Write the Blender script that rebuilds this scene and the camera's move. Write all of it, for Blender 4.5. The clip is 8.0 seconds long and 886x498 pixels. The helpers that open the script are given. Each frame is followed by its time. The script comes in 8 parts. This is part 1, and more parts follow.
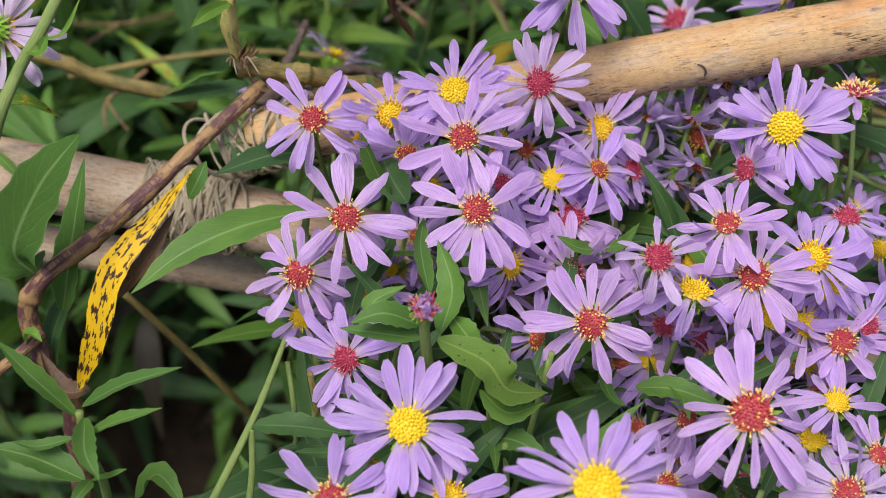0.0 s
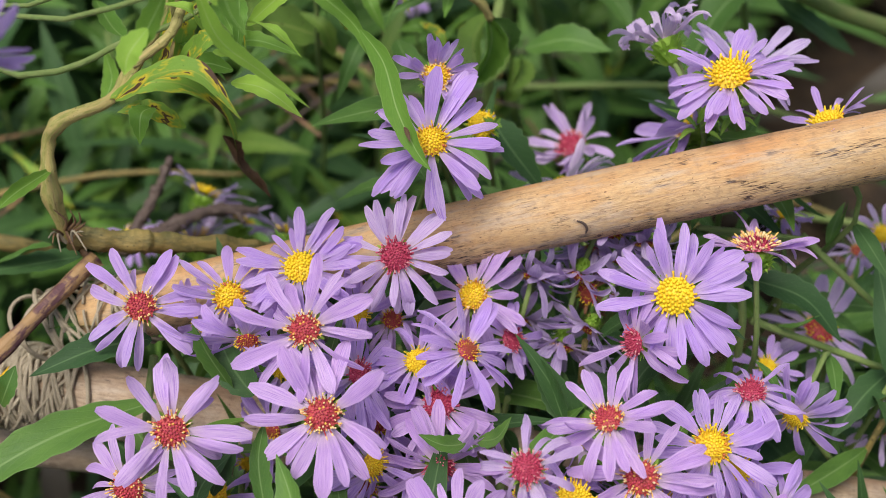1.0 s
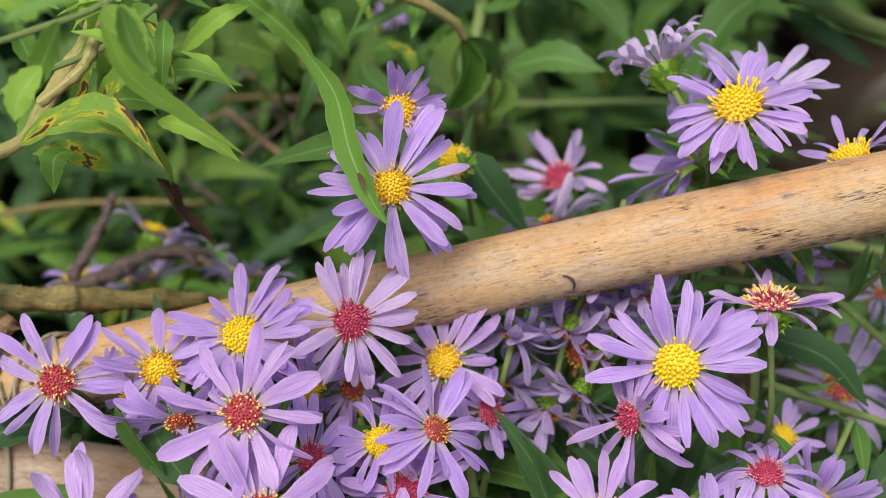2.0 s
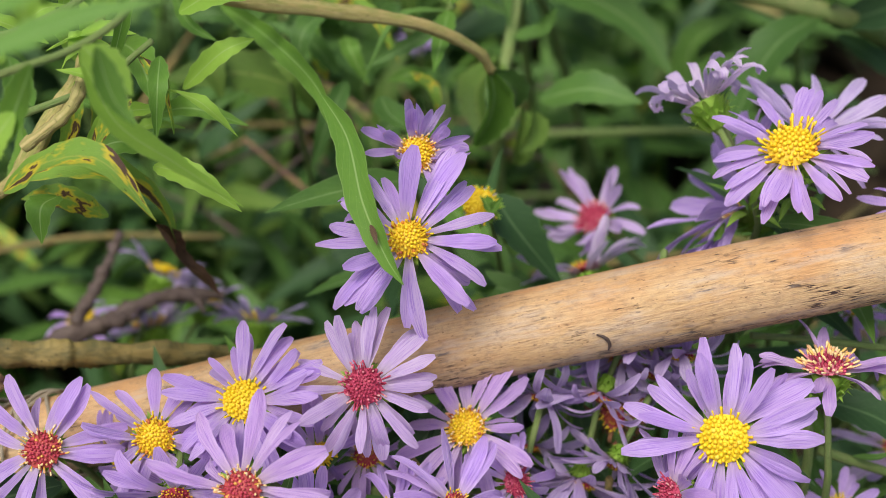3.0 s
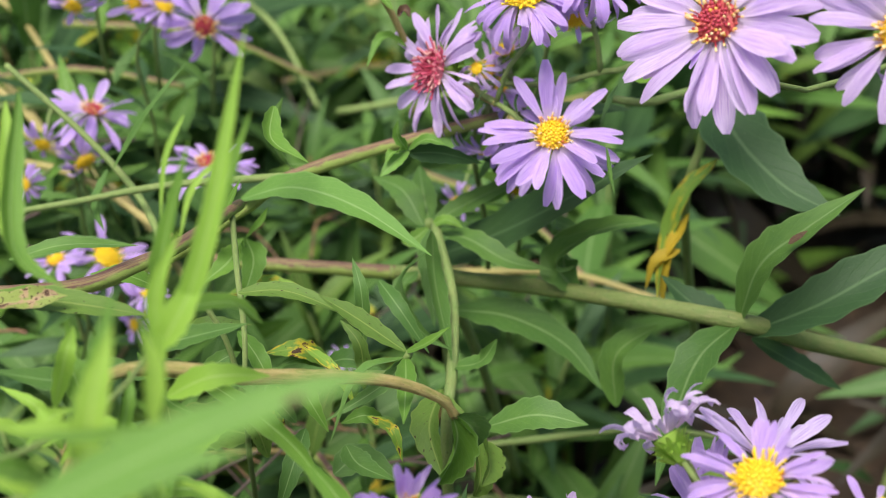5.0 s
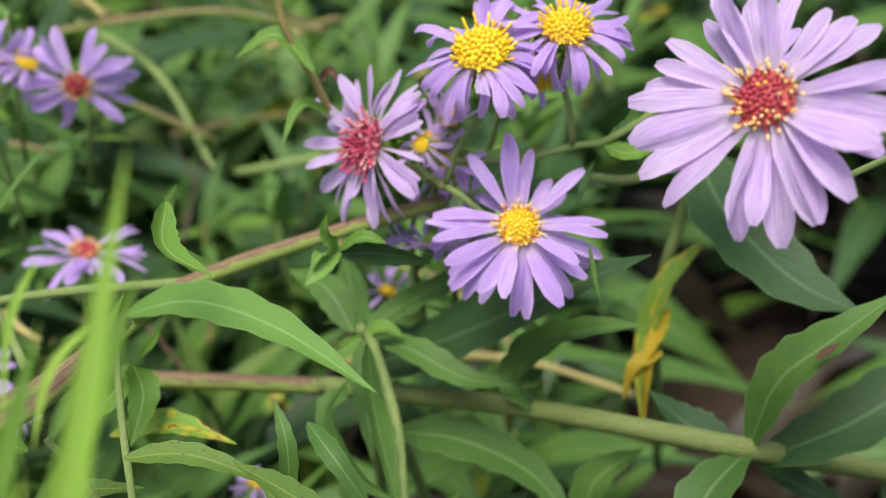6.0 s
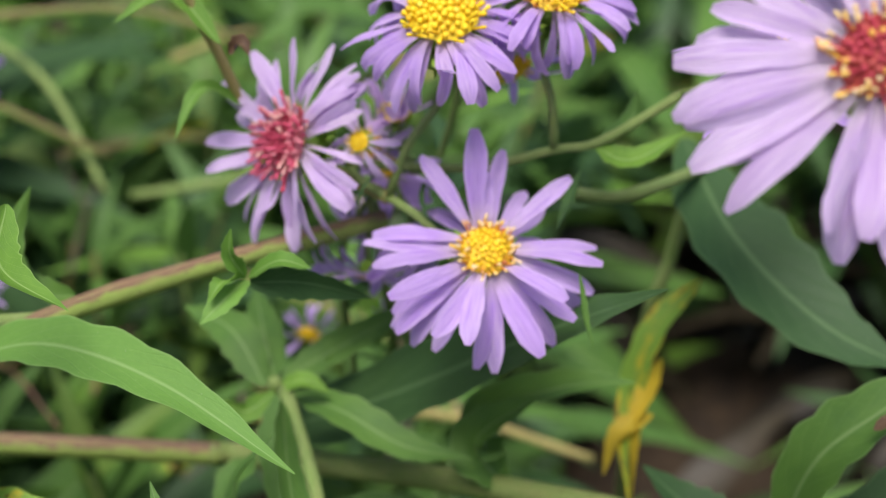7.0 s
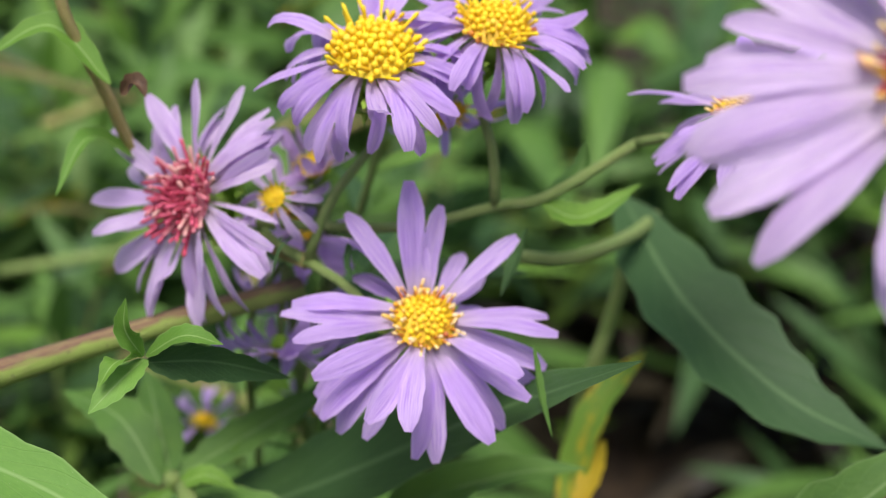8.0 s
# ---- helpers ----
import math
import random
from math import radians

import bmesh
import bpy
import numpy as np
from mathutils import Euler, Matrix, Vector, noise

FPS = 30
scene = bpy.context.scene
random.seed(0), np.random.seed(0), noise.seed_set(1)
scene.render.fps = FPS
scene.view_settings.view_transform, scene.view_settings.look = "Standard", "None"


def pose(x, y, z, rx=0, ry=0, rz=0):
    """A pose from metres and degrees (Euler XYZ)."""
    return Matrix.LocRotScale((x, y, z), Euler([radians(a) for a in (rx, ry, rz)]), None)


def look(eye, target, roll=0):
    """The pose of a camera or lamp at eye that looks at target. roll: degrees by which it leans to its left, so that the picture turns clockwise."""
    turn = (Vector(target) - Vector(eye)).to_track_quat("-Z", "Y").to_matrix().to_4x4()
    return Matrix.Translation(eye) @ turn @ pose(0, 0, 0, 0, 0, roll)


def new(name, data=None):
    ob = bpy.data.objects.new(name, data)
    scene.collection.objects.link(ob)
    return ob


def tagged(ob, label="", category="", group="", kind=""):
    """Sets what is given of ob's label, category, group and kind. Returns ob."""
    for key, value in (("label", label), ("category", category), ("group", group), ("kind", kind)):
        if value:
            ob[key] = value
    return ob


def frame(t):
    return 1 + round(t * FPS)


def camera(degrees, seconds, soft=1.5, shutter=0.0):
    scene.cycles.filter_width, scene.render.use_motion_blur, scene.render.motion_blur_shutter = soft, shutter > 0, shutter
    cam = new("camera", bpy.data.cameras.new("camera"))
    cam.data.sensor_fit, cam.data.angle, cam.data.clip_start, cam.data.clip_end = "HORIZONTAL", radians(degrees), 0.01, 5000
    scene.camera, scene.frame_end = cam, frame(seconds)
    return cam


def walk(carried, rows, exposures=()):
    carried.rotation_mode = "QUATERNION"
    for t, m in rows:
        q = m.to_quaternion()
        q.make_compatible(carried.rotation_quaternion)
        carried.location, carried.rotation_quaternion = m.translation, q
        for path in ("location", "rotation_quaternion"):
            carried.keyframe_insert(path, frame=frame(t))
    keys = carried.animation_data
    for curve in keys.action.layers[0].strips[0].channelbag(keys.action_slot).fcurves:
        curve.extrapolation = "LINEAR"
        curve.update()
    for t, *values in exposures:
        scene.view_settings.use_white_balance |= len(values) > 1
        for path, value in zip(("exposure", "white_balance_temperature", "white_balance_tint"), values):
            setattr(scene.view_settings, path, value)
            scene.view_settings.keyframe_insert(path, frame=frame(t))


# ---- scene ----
cam = camera(38.0, 8.0, soft=0.85)
# the lens stays focused on the plane of one fixed point
focus = new("focus_point")
focus.location, focus.empty_display_size = (0.0050, 0.2760, 0.2507), 0.005
cam.data.dof.use_dof, cam.data.dof.focus_object, cam.data.dof.aperture_fstop = True, focus, 18.0
PATH = [
    (0, (-0.03554, -0.21704, 0.20061), (-0.03471, -0.09200, 0.04451), 3.61),
    (0.5, (-0.02284, -0.18604, 0.20172), (-0.02059, -0.05955, 0.04681), 2.58),
    (1, (-0.00961, -0.16963, 0.19582), (-0.00694, -0.04166, 0.04214), 1.62),
    (1.5, (-0.00285, -0.15468, 0.19184), (-0.00035, -0.02707, 0.03786), 1.06),
    (1.7, (-0.00354, -0.14842, 0.18562), (-0.00047, -0.02067, 0.03177), 1.26),
    (2.8, (0.00070, -0.12223, 0.16384), (-0.00195, 0.00493, 0.00949), -0.81),
    (3, (-0.00044, -0.12152, 0.16557), (-0.00371, 0.00768, 0.01293), -0.81),
    (3.5, (-0.00053, -0.12578, 0.17174), (-0.00053, 0.00805, 0.02311), 0.0),
    (4, (-0.00769, -0.12517, 0.17621), (-0.00259, 0.01678, 0.03541), -0.04),
    (4.5, (-0.01410, -0.11994, 0.17783), (-0.00086, 0.02989, 0.04601), 0.27),
    (5, (-0.01882, -0.11775, 0.18447), (-0.00040, 0.03878, 0.06135), 0.23),
    (5.2, (-0.02014, -0.11532, 0.18641), (0.00125, 0.04336, 0.06657), 0.5),
    (6.3, (-0.02126, -0.03262, 0.14519), (0.01882, 0.12316, 0.02634), 3.72),
    (6.5, (-0.01989, -0.02338, 0.13706), (0.02264, 0.13327, 0.02021), 4.41),
    (7, (-0.01464, -0.00863, 0.12151), (0.03433, 0.14919, 0.00883), 6.13),
    (7.5, (-0.01358, 0.00586, 0.10931), (0.04247, 0.16289, -0.00113), 7.23),
    (8, (-0.01544, 0.01264, 0.10570), (0.05290, 0.17159, 0.00538), 8.69),
]
walk(cam, [(t, look(eye, target, roll)) for t, eye, target, roll in PATH], [(0.0, 0.05), (1.5, 0.06), (3.0, 0.08), (3.5, 0.12), (4.5, 0.44), (5.2, 0.44), (6.5, 0.26), (8.0, 0.27)])
SKY, SUN = 0.125, 3.5

# ---------------------------------------------------------------- light
world = bpy.data.worlds.new("overcast_sky")
scene.world = world
world.use_nodes = True
sky = world.node_tree.nodes.new("ShaderNodeTexSky")
sky.sky_type, sky.sun_disc = "NISHITA", False
sky.sun_elevation, sky.sun_rotation = radians(72), radians(-133)
sky.dust_density = 4.0
world.node_tree.links.new(sky.outputs[0], world.node_tree.nodes["Background"].inputs[0])
world.node_tree.nodes["Background"].inputs[1].default_value = SKY

sun_data = bpy.data.lights.new("sun", "SUN")
sun_data.energy, sun_data.angle, sun_data.color = SUN, radians(30), (1.0, 0.95, 0.95)
sun = new("sun", sun_data)
sun.matrix_world = look((-0.30, -0.28, 1.3), (0, 0, 0))


# ---------------------------------------------------------------- materials
def nodes_of(name):
    mat = bpy.data.materials.new(name)
    mat.use_nodes = True
    tree = mat.node_tree
    return mat, tree, tree.nodes["Principled BSDF"], tree.nodes["Material Output"]


def add(tree, kind, inputs=(), operation="", data_type="", blend_type=""):
    n = tree.nodes.new(kind)
    if operation:
        n.operation = operation
    if data_type:
        n.data_type = data_type
    if blend_type:
        n.blend_type = blend_type
    for key, value in dict(inputs).items():
        if isinstance(value, bpy.types.NodeSocket):
            tree.links.new(value, n.inputs[key])
        else:
            n.inputs[key].default_value = value
    return n


def ramp(tree, fac, stops, interpolation="LINEAR"):
    n = add(tree, "ShaderNodeValToRGB", {"Fac": fac})
    n.color_ramp.interpolation = interpolation
    while len(n.color_ramp.elements) < len(stops):
        n.color_ramp.elements.new(0.5)
    for e, (at, colour) in zip(n.color_ramp.elements, stops):
        e.position, e.color = at, (*colour, 1)
    return n.outputs["Color"]


def mixed(tree, fac, a, b, how="MIX"):
    n = add(tree, "ShaderNodeMix", data_type="RGBA", blend_type=how)
    for key, value in ((0, fac), (6, a), (7, b)):
        if isinstance(value, bpy.types.NodeSocket):
            tree.links.new(value, n.inputs[key])
        else:
            n.inputs[key].default_value = value if key == 0 else (*value, 1)
    return n.outputs[2]


def math_node(tree, how, a, b=0.0, c=0.0):
    n = add(tree, "ShaderNodeMath", operation=how)
    for k, v in enumerate((a, b, c)):
        if isinstance(v, bpy.types.NodeSocket):
            tree.links.new(v, n.inputs[k])
        else:
            n.inputs[k].default_value = v
    return n.outputs[0]


def scaled_noise(tree, coords, scale, stretch=(1, 1, 1), detail=4.0, rough=0.55):
    m = add(tree, "ShaderNodeMapping", {"Vector": coords, "Scale": stretch})
    return add(tree, "ShaderNodeTexNoise", {"Vector": m.outputs[0], "Scale": scale, "Detail": detail, "Roughness": rough}).outputs[0]


def thin(tree, shader, out, colour, share):
    """Lets part of the light pass through a thin leaf or petal."""
    glow = add(tree, "ShaderNodeBsdfTranslucent", {"Color": colour})
    both = add(tree, "ShaderNodeMixShader", {0: share, 1: shader.outputs[0], 2: glow.outputs[0]})
    tree.links.new(both.outputs[0], out.inputs[0])


def petal_material(name, light, deep, base, share=0.42):
    mat, tree, bsdf, out = nodes_of(name)
    uv = add(tree, "ShaderNodeTexCoord").outputs["UV"]
    along = add(tree, "ShaderNodeSeparateXYZ", {0: uv}).outputs
    luck = add(tree, "ShaderNodeObjectInfo").outputs["Random"]
    place = add(tree, "ShaderNodeVectorMath", {0: uv, 1: (3.7, 9.1, 0)}, operation="ADD").outputs[0]
    shift = add(tree, "ShaderNodeCombineXYZ", {0: math_node(tree, "MULTIPLY", luck, 17.0), 1: math_node(tree, "MULTIPLY", luck, 5.0)}).outputs[0]
    place = add(tree, "ShaderNodeVectorMath", {0: place, 1: shift}, operation="ADD").outputs[0]
    veins = scaled_noise(tree, place, 3.0, (9.0, 0.7, 1.0), 5.0)
    blotch = scaled_noise(tree, place, 2.2, (1.0, 1.5, 1.0), 2.0)
    tone = mixed(tree, luck, light, deep)
    tone = mixed(tree, ramp(tree, veins, [(0.46, (0, 0, 0)), (0.60, (1, 1, 1))]), tone, tuple(c * k for c, k in zip(deep, (0.80, 0.70, 0.89))))
    tone = mixed(tree, ramp(tree, blotch, [(0.55, (0, 0, 0)), (0.8, (0.5, 0.5, 0.5))]), tone, light)
    rim = math_node(tree, "ABSOLUTE", math_node(tree, "SUBTRACT", along["X"], 0.5))
    tone = mixed(tree, ramp(tree, rim, [(0.30, (0, 0, 0)), (0.5, (0.45, 0.45, 0.45))]), tone, light)
    tone = mixed(tree, ramp(tree, along["Y"], [(0.0, (0.95, 0.95, 0.95)), (0.34, (0, 0, 0))]), tone, base)
    tree.links.new(tone, bsdf.inputs["Base Color"])
    bsdf.inputs["Roughness"].default_value = 0.55
    bsdf.inputs["Specular IOR Level"].default_value = 0.3
    bump = add(tree, "ShaderNodeBump", {"Strength": 0.75, "Distance": 0.0005, "Height": veins})
    tree.links.new(bump.outputs[0], bsdf.inputs["Normal"])
    thin(tree, bsdf, out, tone, share)
    return mat


def leaf_material(name, fresh, dark, rib, share=0.25, spots=0.0, sick=None):
    """sick: a colour that takes the leaf over in patches; spots: how many brown flecks it has."""
    mat, tree, bsdf, out = nodes_of(name)
    tc = add(tree, "ShaderNodeTexCoord").outputs
    luck = add(tree, "ShaderNodeObjectInfo").outputs["Random"]
    island = add(tree, "ShaderNodeNewGeometry").outputs["Random Per Island"]
    luck = math_node(tree, "FRACT", math_node(tree, "ADD", luck, island))
    shift = add(tree, "ShaderNodeCombineXYZ", {0: math_node(tree, "MULTIPLY", luck, 23.0), 1: math_node(tree, "MULTIPLY", luck, 7.0)}).outputs[0]
    place = add(tree, "ShaderNodeVectorMath", {0: tc["UV"], 1: shift}, operation="ADD").outputs[0]
    across = add(tree, "ShaderNodeSeparateXYZ", {0: tc["UV"]}).outputs
    off = math_node(tree, "ABSOLUTE", math_node(tree, "SUBTRACT", across["X"], 0.5))
    grain = scaled_noise(tree, place, 14.0, (1.0, 3.0, 1.0), 6.0, 0.65)
    broad = scaled_noise(tree, place, 2.0, (1.0, 2.0, 1.0), 3.0)
    tone = mixed(tree, luck, fresh, dark)
    tone = mixed(tree, ramp(tree, broad, [(0.35, (0, 0, 0)), (0.7, (0.7, 0.7, 0.7))]), tone, dark)
    tone = mixed(tree, ramp(tree, grain, [(0.45, (0, 0, 0)), (0.75, (0.35, 0.35, 0.35))]), tone, fresh)
    side = math_node(tree, "SUBTRACT", math_node(tree, "MULTIPLY", across["Y"], 9.0), math_node(tree, "MULTIPLY", off, 5.0))
    fine = math_node(tree, "ABSOLUTE", math_node(tree, "SUBTRACT", math_node(tree, "FRACT", side), 0.5))
    veins = ramp(tree, fine, [(0.0, (1, 1, 1)), (0.08, (0, 0, 0))])
    tone = mixed(tree, math_node(tree, "MULTIPLY", add(tree, "ShaderNodeSeparateColor", {0: veins}).outputs[0], 0.08), tone, rib)
    tone = mixed(tree, ramp(tree, off, [(0.012, (0.48, 0.48, 0.48)), (0.045, (0, 0, 0)), (0.46, (0, 0, 0)), (0.495, (0.3, 0.3, 0.3))]), tone, rib)
    pale = scaled_noise(tree, place, 60.0, (1.0, 4.0, 1.0), 1.0)
    tone = mixed(tree, ramp(tree, pale, [(0.76, (0, 0, 0)), (0.79, (0.6, 0.6, 0.6))]), tone, (0.55, 0.6, 0.45))
    if sick:
        tone = mixed(tree, ramp(tree, broad, [(0.50, (0, 0, 0)), (0.57, (1, 1, 1))]), tone, sick)
        tone = mixed(tree, ramp(tree, broad, [(0.585, (0, 0, 0)), (0.61, (1, 1, 1))]), tone, (0.10, 0.055, 0.03))
    if spots:
        fleck = scaled_noise(tree, place, 7.0, (1.0, 3.0, 1.0), 3.0)
        tone = mixed(tree, ramp(tree, fleck, [(0.70 - 0.1 * spots, (0, 0, 0)), (0.74 - 0.1 * spots, (1, 1, 1))]), tone, (0.045, 0.022, 0.012))
    tree.links.new(tone, bsdf.inputs["Base Color"])
    bsdf.inputs["Roughness"].default_value = 0.5
    bsdf.inputs["Specular IOR Level"].default_value = 0.28
    height = math_node(tree, "ADD", math_node(tree, "MULTIPLY", add(tree, "ShaderNodeSeparateColor", {0: veins}).outputs[0], -0.5), grain)
    bump = add(tree, "ShaderNodeBump", {"Strength": 0.3, "Distance": 0.0005, "Height": height})
    tree.links.new(bump.outputs[0], bsdf.inputs["Normal"])
    thin(tree, bsdf, out, tone, share)
    return mat


def floret_material(name, stops):
    """Tiny florets, each of a shade of its own."""
    mat, tree, bsdf, out = nodes_of(name)
    island = add(tree, "ShaderNodeNewGeometry").outputs["Random Per Island"]
    tone = ramp(tree, island, stops, "CONSTANT")
    dust = scaled_noise(tree, add(tree, "ShaderNodeTexCoord").outputs["Object"], 6000.0)
    tone = mixed(tree, ramp(tree, dust, [(0.4, (0, 0, 0)), (0.75, (0.5, 0.5, 0.5))]), tone, stops[2][1])
    tree.links.new(tone, bsdf.inputs["Base Color"])
    bsdf.inputs["Roughness"].default_value = 0.6
    thin(tree, bsdf, out, tone, 0.2)
    return mat


def bark_material(name, a, b, streak, scale=1.0, stops=(0.4, 0.7), crown=None):
    """Stems: fibres along their length, blotches and flecks. UV: x round the stem, y along it in metres."""
    mat, tree, bsdf, out = nodes_of(name)
    uv = add(tree, "ShaderNodeTexCoord").outputs["UV"]
    fibre = scaled_noise(tree, uv, 1.0, (13.0 * scale, 34.0 * scale, 1.0), 7.0, 0.72)
    blotch = scaled_noise(tree, uv, 1.0, (3.4 * scale, 17.0 * scale, 1.0), 6.0, 0.68)
    speck = scaled_noise(tree, uv, 1.0, (9.0 * scale, 120.0 * scale, 1.0), 3.0)
    tone = mixed(tree, ramp(tree, blotch, [(stops[0], (0, 0, 0)), (stops[1], (1, 1, 1))]), a, b)
    if crown:
        # the side turned to the light has its own colours, in lengthwise bands
        lines = scaled_noise(tree, uv, 1.0, (16.0, 0.9, 1.0), 4.0, 0.6)
        top = math_node(tree, "ADD", add(tree, "ShaderNodeSeparateXYZ", {0: uv}).outputs["X"], math_node(tree, "MULTIPLY", math_node(tree, "SUBTRACT", blotch, 0.5), 0.9))
        skin = ramp(tree, lines, [(0.36, crown[0]), (0.47, crown[1]), (0.55, crown[2]), (0.64, crown[1])])
        tone = mixed(tree, ramp(tree, top, [(0.60, (0, 0, 0)), (0.70, (1, 1, 1))]), tone, skin)
    tone = mixed(tree, ramp(tree, fibre, [(0.50, (0, 0, 0)), (0.68, (0.7, 0.7, 0.7))]), tone, streak)
    tone = mixed(tree, ramp(tree, speck, [(0.62, (0, 0, 0)), (0.70, (0.8, 0.8, 0.8))]), tone, tuple(c * 0.35 for c in b))
    tree.links.new(tone, bsdf.inputs["Base Color"])
    bsdf.inputs["Roughness"].default_value = 0.6
    bump = add(tree, "ShaderNodeBump", {"Strength": 0.8, "Distance": 0.0006, "Height": fibre})
    tree.links.new(bump.outputs[0], bsdf.inputs["Normal"])
    return mat


def cane_material(name, straw, pale, warm_tone, dark):
    mat, tree, bsdf, out = nodes_of(name)
    uv = add(tree, "ShaderNodeTexCoord").outputs["UV"]
    fibre = scaled_noise(tree, uv, 30.0, (3.0, 1.4, 1.0), 7.0, 0.7)
    broad = scaled_noise(tree, uv, 1.0, (6.0, 7.0, 1.0), 5.0)
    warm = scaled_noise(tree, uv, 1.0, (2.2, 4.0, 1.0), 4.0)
    # warm patches at random, plus painted shading: the upper side warmer and darker
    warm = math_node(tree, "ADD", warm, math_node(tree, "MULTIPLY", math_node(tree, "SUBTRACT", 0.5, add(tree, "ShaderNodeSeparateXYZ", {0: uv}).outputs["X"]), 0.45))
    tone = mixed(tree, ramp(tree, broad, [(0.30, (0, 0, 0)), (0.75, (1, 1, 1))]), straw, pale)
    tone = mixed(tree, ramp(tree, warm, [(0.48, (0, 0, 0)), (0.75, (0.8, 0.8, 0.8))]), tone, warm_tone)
    tone = mixed(tree, ramp(tree, fibre, [(0.46, (0, 0, 0)), (0.72, (0.75, 0.75, 0.75))]), tone, dark)
    fleck = scaled_noise(tree, uv, 1.0, (80.0, 36.0, 1.0), 2.5)
    where = scaled_noise(tree, uv, 1.0, (5.0, 9.0, 1.0), 3.0)
    flank = math_node(tree, "ABSOLUTE", math_node(tree, "SUBTRACT", add(tree, "ShaderNodeSeparateXYZ", {0: uv}).outputs["X"], 0.88))
    where = math_node(tree, "ADD", where, math_node(tree, "MULTIPLY", math_node(tree, "MAXIMUM", math_node(tree, "SUBTRACT", 0.10, flank), -0.05), 2.0))
    dots = math_node(tree, "MULTIPLY", add(tree, "ShaderNodeSeparateColor", {0: ramp(tree, fleck, [(0.53, (0, 0, 0)), (0.57, (1, 1, 1))])}).outputs[0],
                     add(tree, "ShaderNodeSeparateColor", {0: ramp(tree, where, [(0.45, (0, 0, 0)), (0.53, (1, 1, 1))])}).outputs[0])
    tone = mixed(tree, dots, tone, (0.045, 0.025, 0.018))
    pin = scaled_noise(tree, uv, 1.0, (46.0, 95.0, 1.0), 1.0)
    tone = mixed(tree, ramp(tree, pin, [(0.70, (0, 0, 0)), (0.73, (0.85, 0.85, 0.85))]), tone, (0.10, 0.05, 0.03))
    grey = scaled_noise(tree, uv, 1.0, (7.0, 5.0, 1.0), 6.0, 0.7)
    tone = mixed(tree, ramp(tree, grey, [(0.50, (0, 0, 0)), (0.62, (0.5, 0.5, 0.5))]), tone, (0.50, 0.42, 0.32))
    grime = scaled_noise(tree, uv, 1.0, (14.0, 40.0, 1.0), 8.0, 0.75)
    tone = mixed(tree, ramp(tree, grime, [(0.50, (0, 0, 0)), (0.70, (0.55, 0.55, 0.55))]), tone, (0.22, 0.15, 0.10))
    lines = scaled_noise(tree, uv, 1.0, (120.0, 3.0, 1.0), 3.0, 0.6)
    tone = mixed(tree, ramp(tree, lines, [(0.52, (0, 0, 0)), (0.66, (0.45, 0.45, 0.45))]), tone, dark)
    scuff = scaled_noise(tree, uv, 1.0, (26.0, 14.0, 1.0), 9.0, 0.8)
    tone = mixed(tree, ramp(tree, scuff, [(0.55, (0, 0, 0)), (0.64, (0.6, 0.6, 0.6))]), tone, tuple(0.5 * c for c in dark))
    tree.links.new(tone, bsdf.inputs["Base Color"])
    bsdf.inputs["Roughness"].default_value = 0.72
    height = math_node(tree, "SUBTRACT", math_node(tree, "ADD", fibre, grime), math_node(tree, "MULTIPLY", dots, 0.6))
    bump = add(tree, "ShaderNodeBump", {"Strength": 0.6, "Distance": 0.0006, "Height": height})
    tree.links.new(bump.outputs[0], bsdf.inputs["Normal"])
    return mat


def soil_material():
    mat, tree, bsdf, out = nodes_of("dark_soil")
    at = add(tree, "ShaderNodeTexCoord").outputs["Object"]
    lumps = scaled_noise(tree, at, 60.0, detail=8.0)
    tone = ramp(tree, lumps, [(0.3, (0.016, 0.010, 0.005)), (0.6, (0.046, 0.029, 0.014)), (0.8, (0.095, 0.058, 0.026))])
    tree.links.new(tone, bsdf.inputs["Base Color"])
    bsdf.inputs["Roughness"].default_value = 0.95
    bump = add(tree, "ShaderNodeBump", {"Strength": 0.8, "Distance": 0.01, "Height": lumps})
    tree.links.new(bump.outputs[0], bsdf.inputs["Normal"])
    return mat


LILAC = petal_material("lilac_petal", (0.83, 0.63, 0.99), (0.70, 0.47, 0.96), (0.89, 0.74, 0.86))
PINKISH = petal_material("pinkish_petal", (0.89, 0.67, 0.98), (0.76, 0.50, 0.93), (0.91, 0.74, 0.84))
PALE = petal_material("pale_petal", (0.89, 0.73, 0.97), (0.80, 0.60, 0.93), (0.91, 0.79, 0.87))
WHITISH = petal_material("whitish_petal", (0.94, 0.82, 0.97), (0.87, 0.70, 0.95), (0.80, 0.58, 0.74), 0.45)
WITHERED = petal_material("withered_petal", (0.42, 0.22, 0.10), (0.24, 0.11, 0.05), (0.36, 0.20, 0.10), 0.15)
FADED = petal_material("faded_petal", (0.82, 0.70, 0.93), (0.70, 0.54, 0.86), (0.66, 0.48, 0.68))
YELLOW = floret_material("yellow_floret", [(0.0, (0.88, 0.63, 0.015)), (0.35, (0.91, 0.70, 0.02)), (0.80, (0.86, 0.56, 0.02)), (0.92, (0.93, 0.77, 0.08))])
CRIMSON_RIM = floret_material("crimson_rim_floret", [(0.0, (0.42, 0.035, 0.07)), (0.35, (0.50, 0.07, 0.07)), (0.62, (0.55, 0.12, 0.06)), (0.70, (0.88, 0.56, 0.08))])
CRIMSON = floret_material("crimson_floret", [(0.0, (0.52, 0.05, 0.09)), (0.45, (0.42, 0.03, 0.065)), (0.70, (0.62, 0.12, 0.11)), (0.87, (0.88, 0.55, 0.10))])
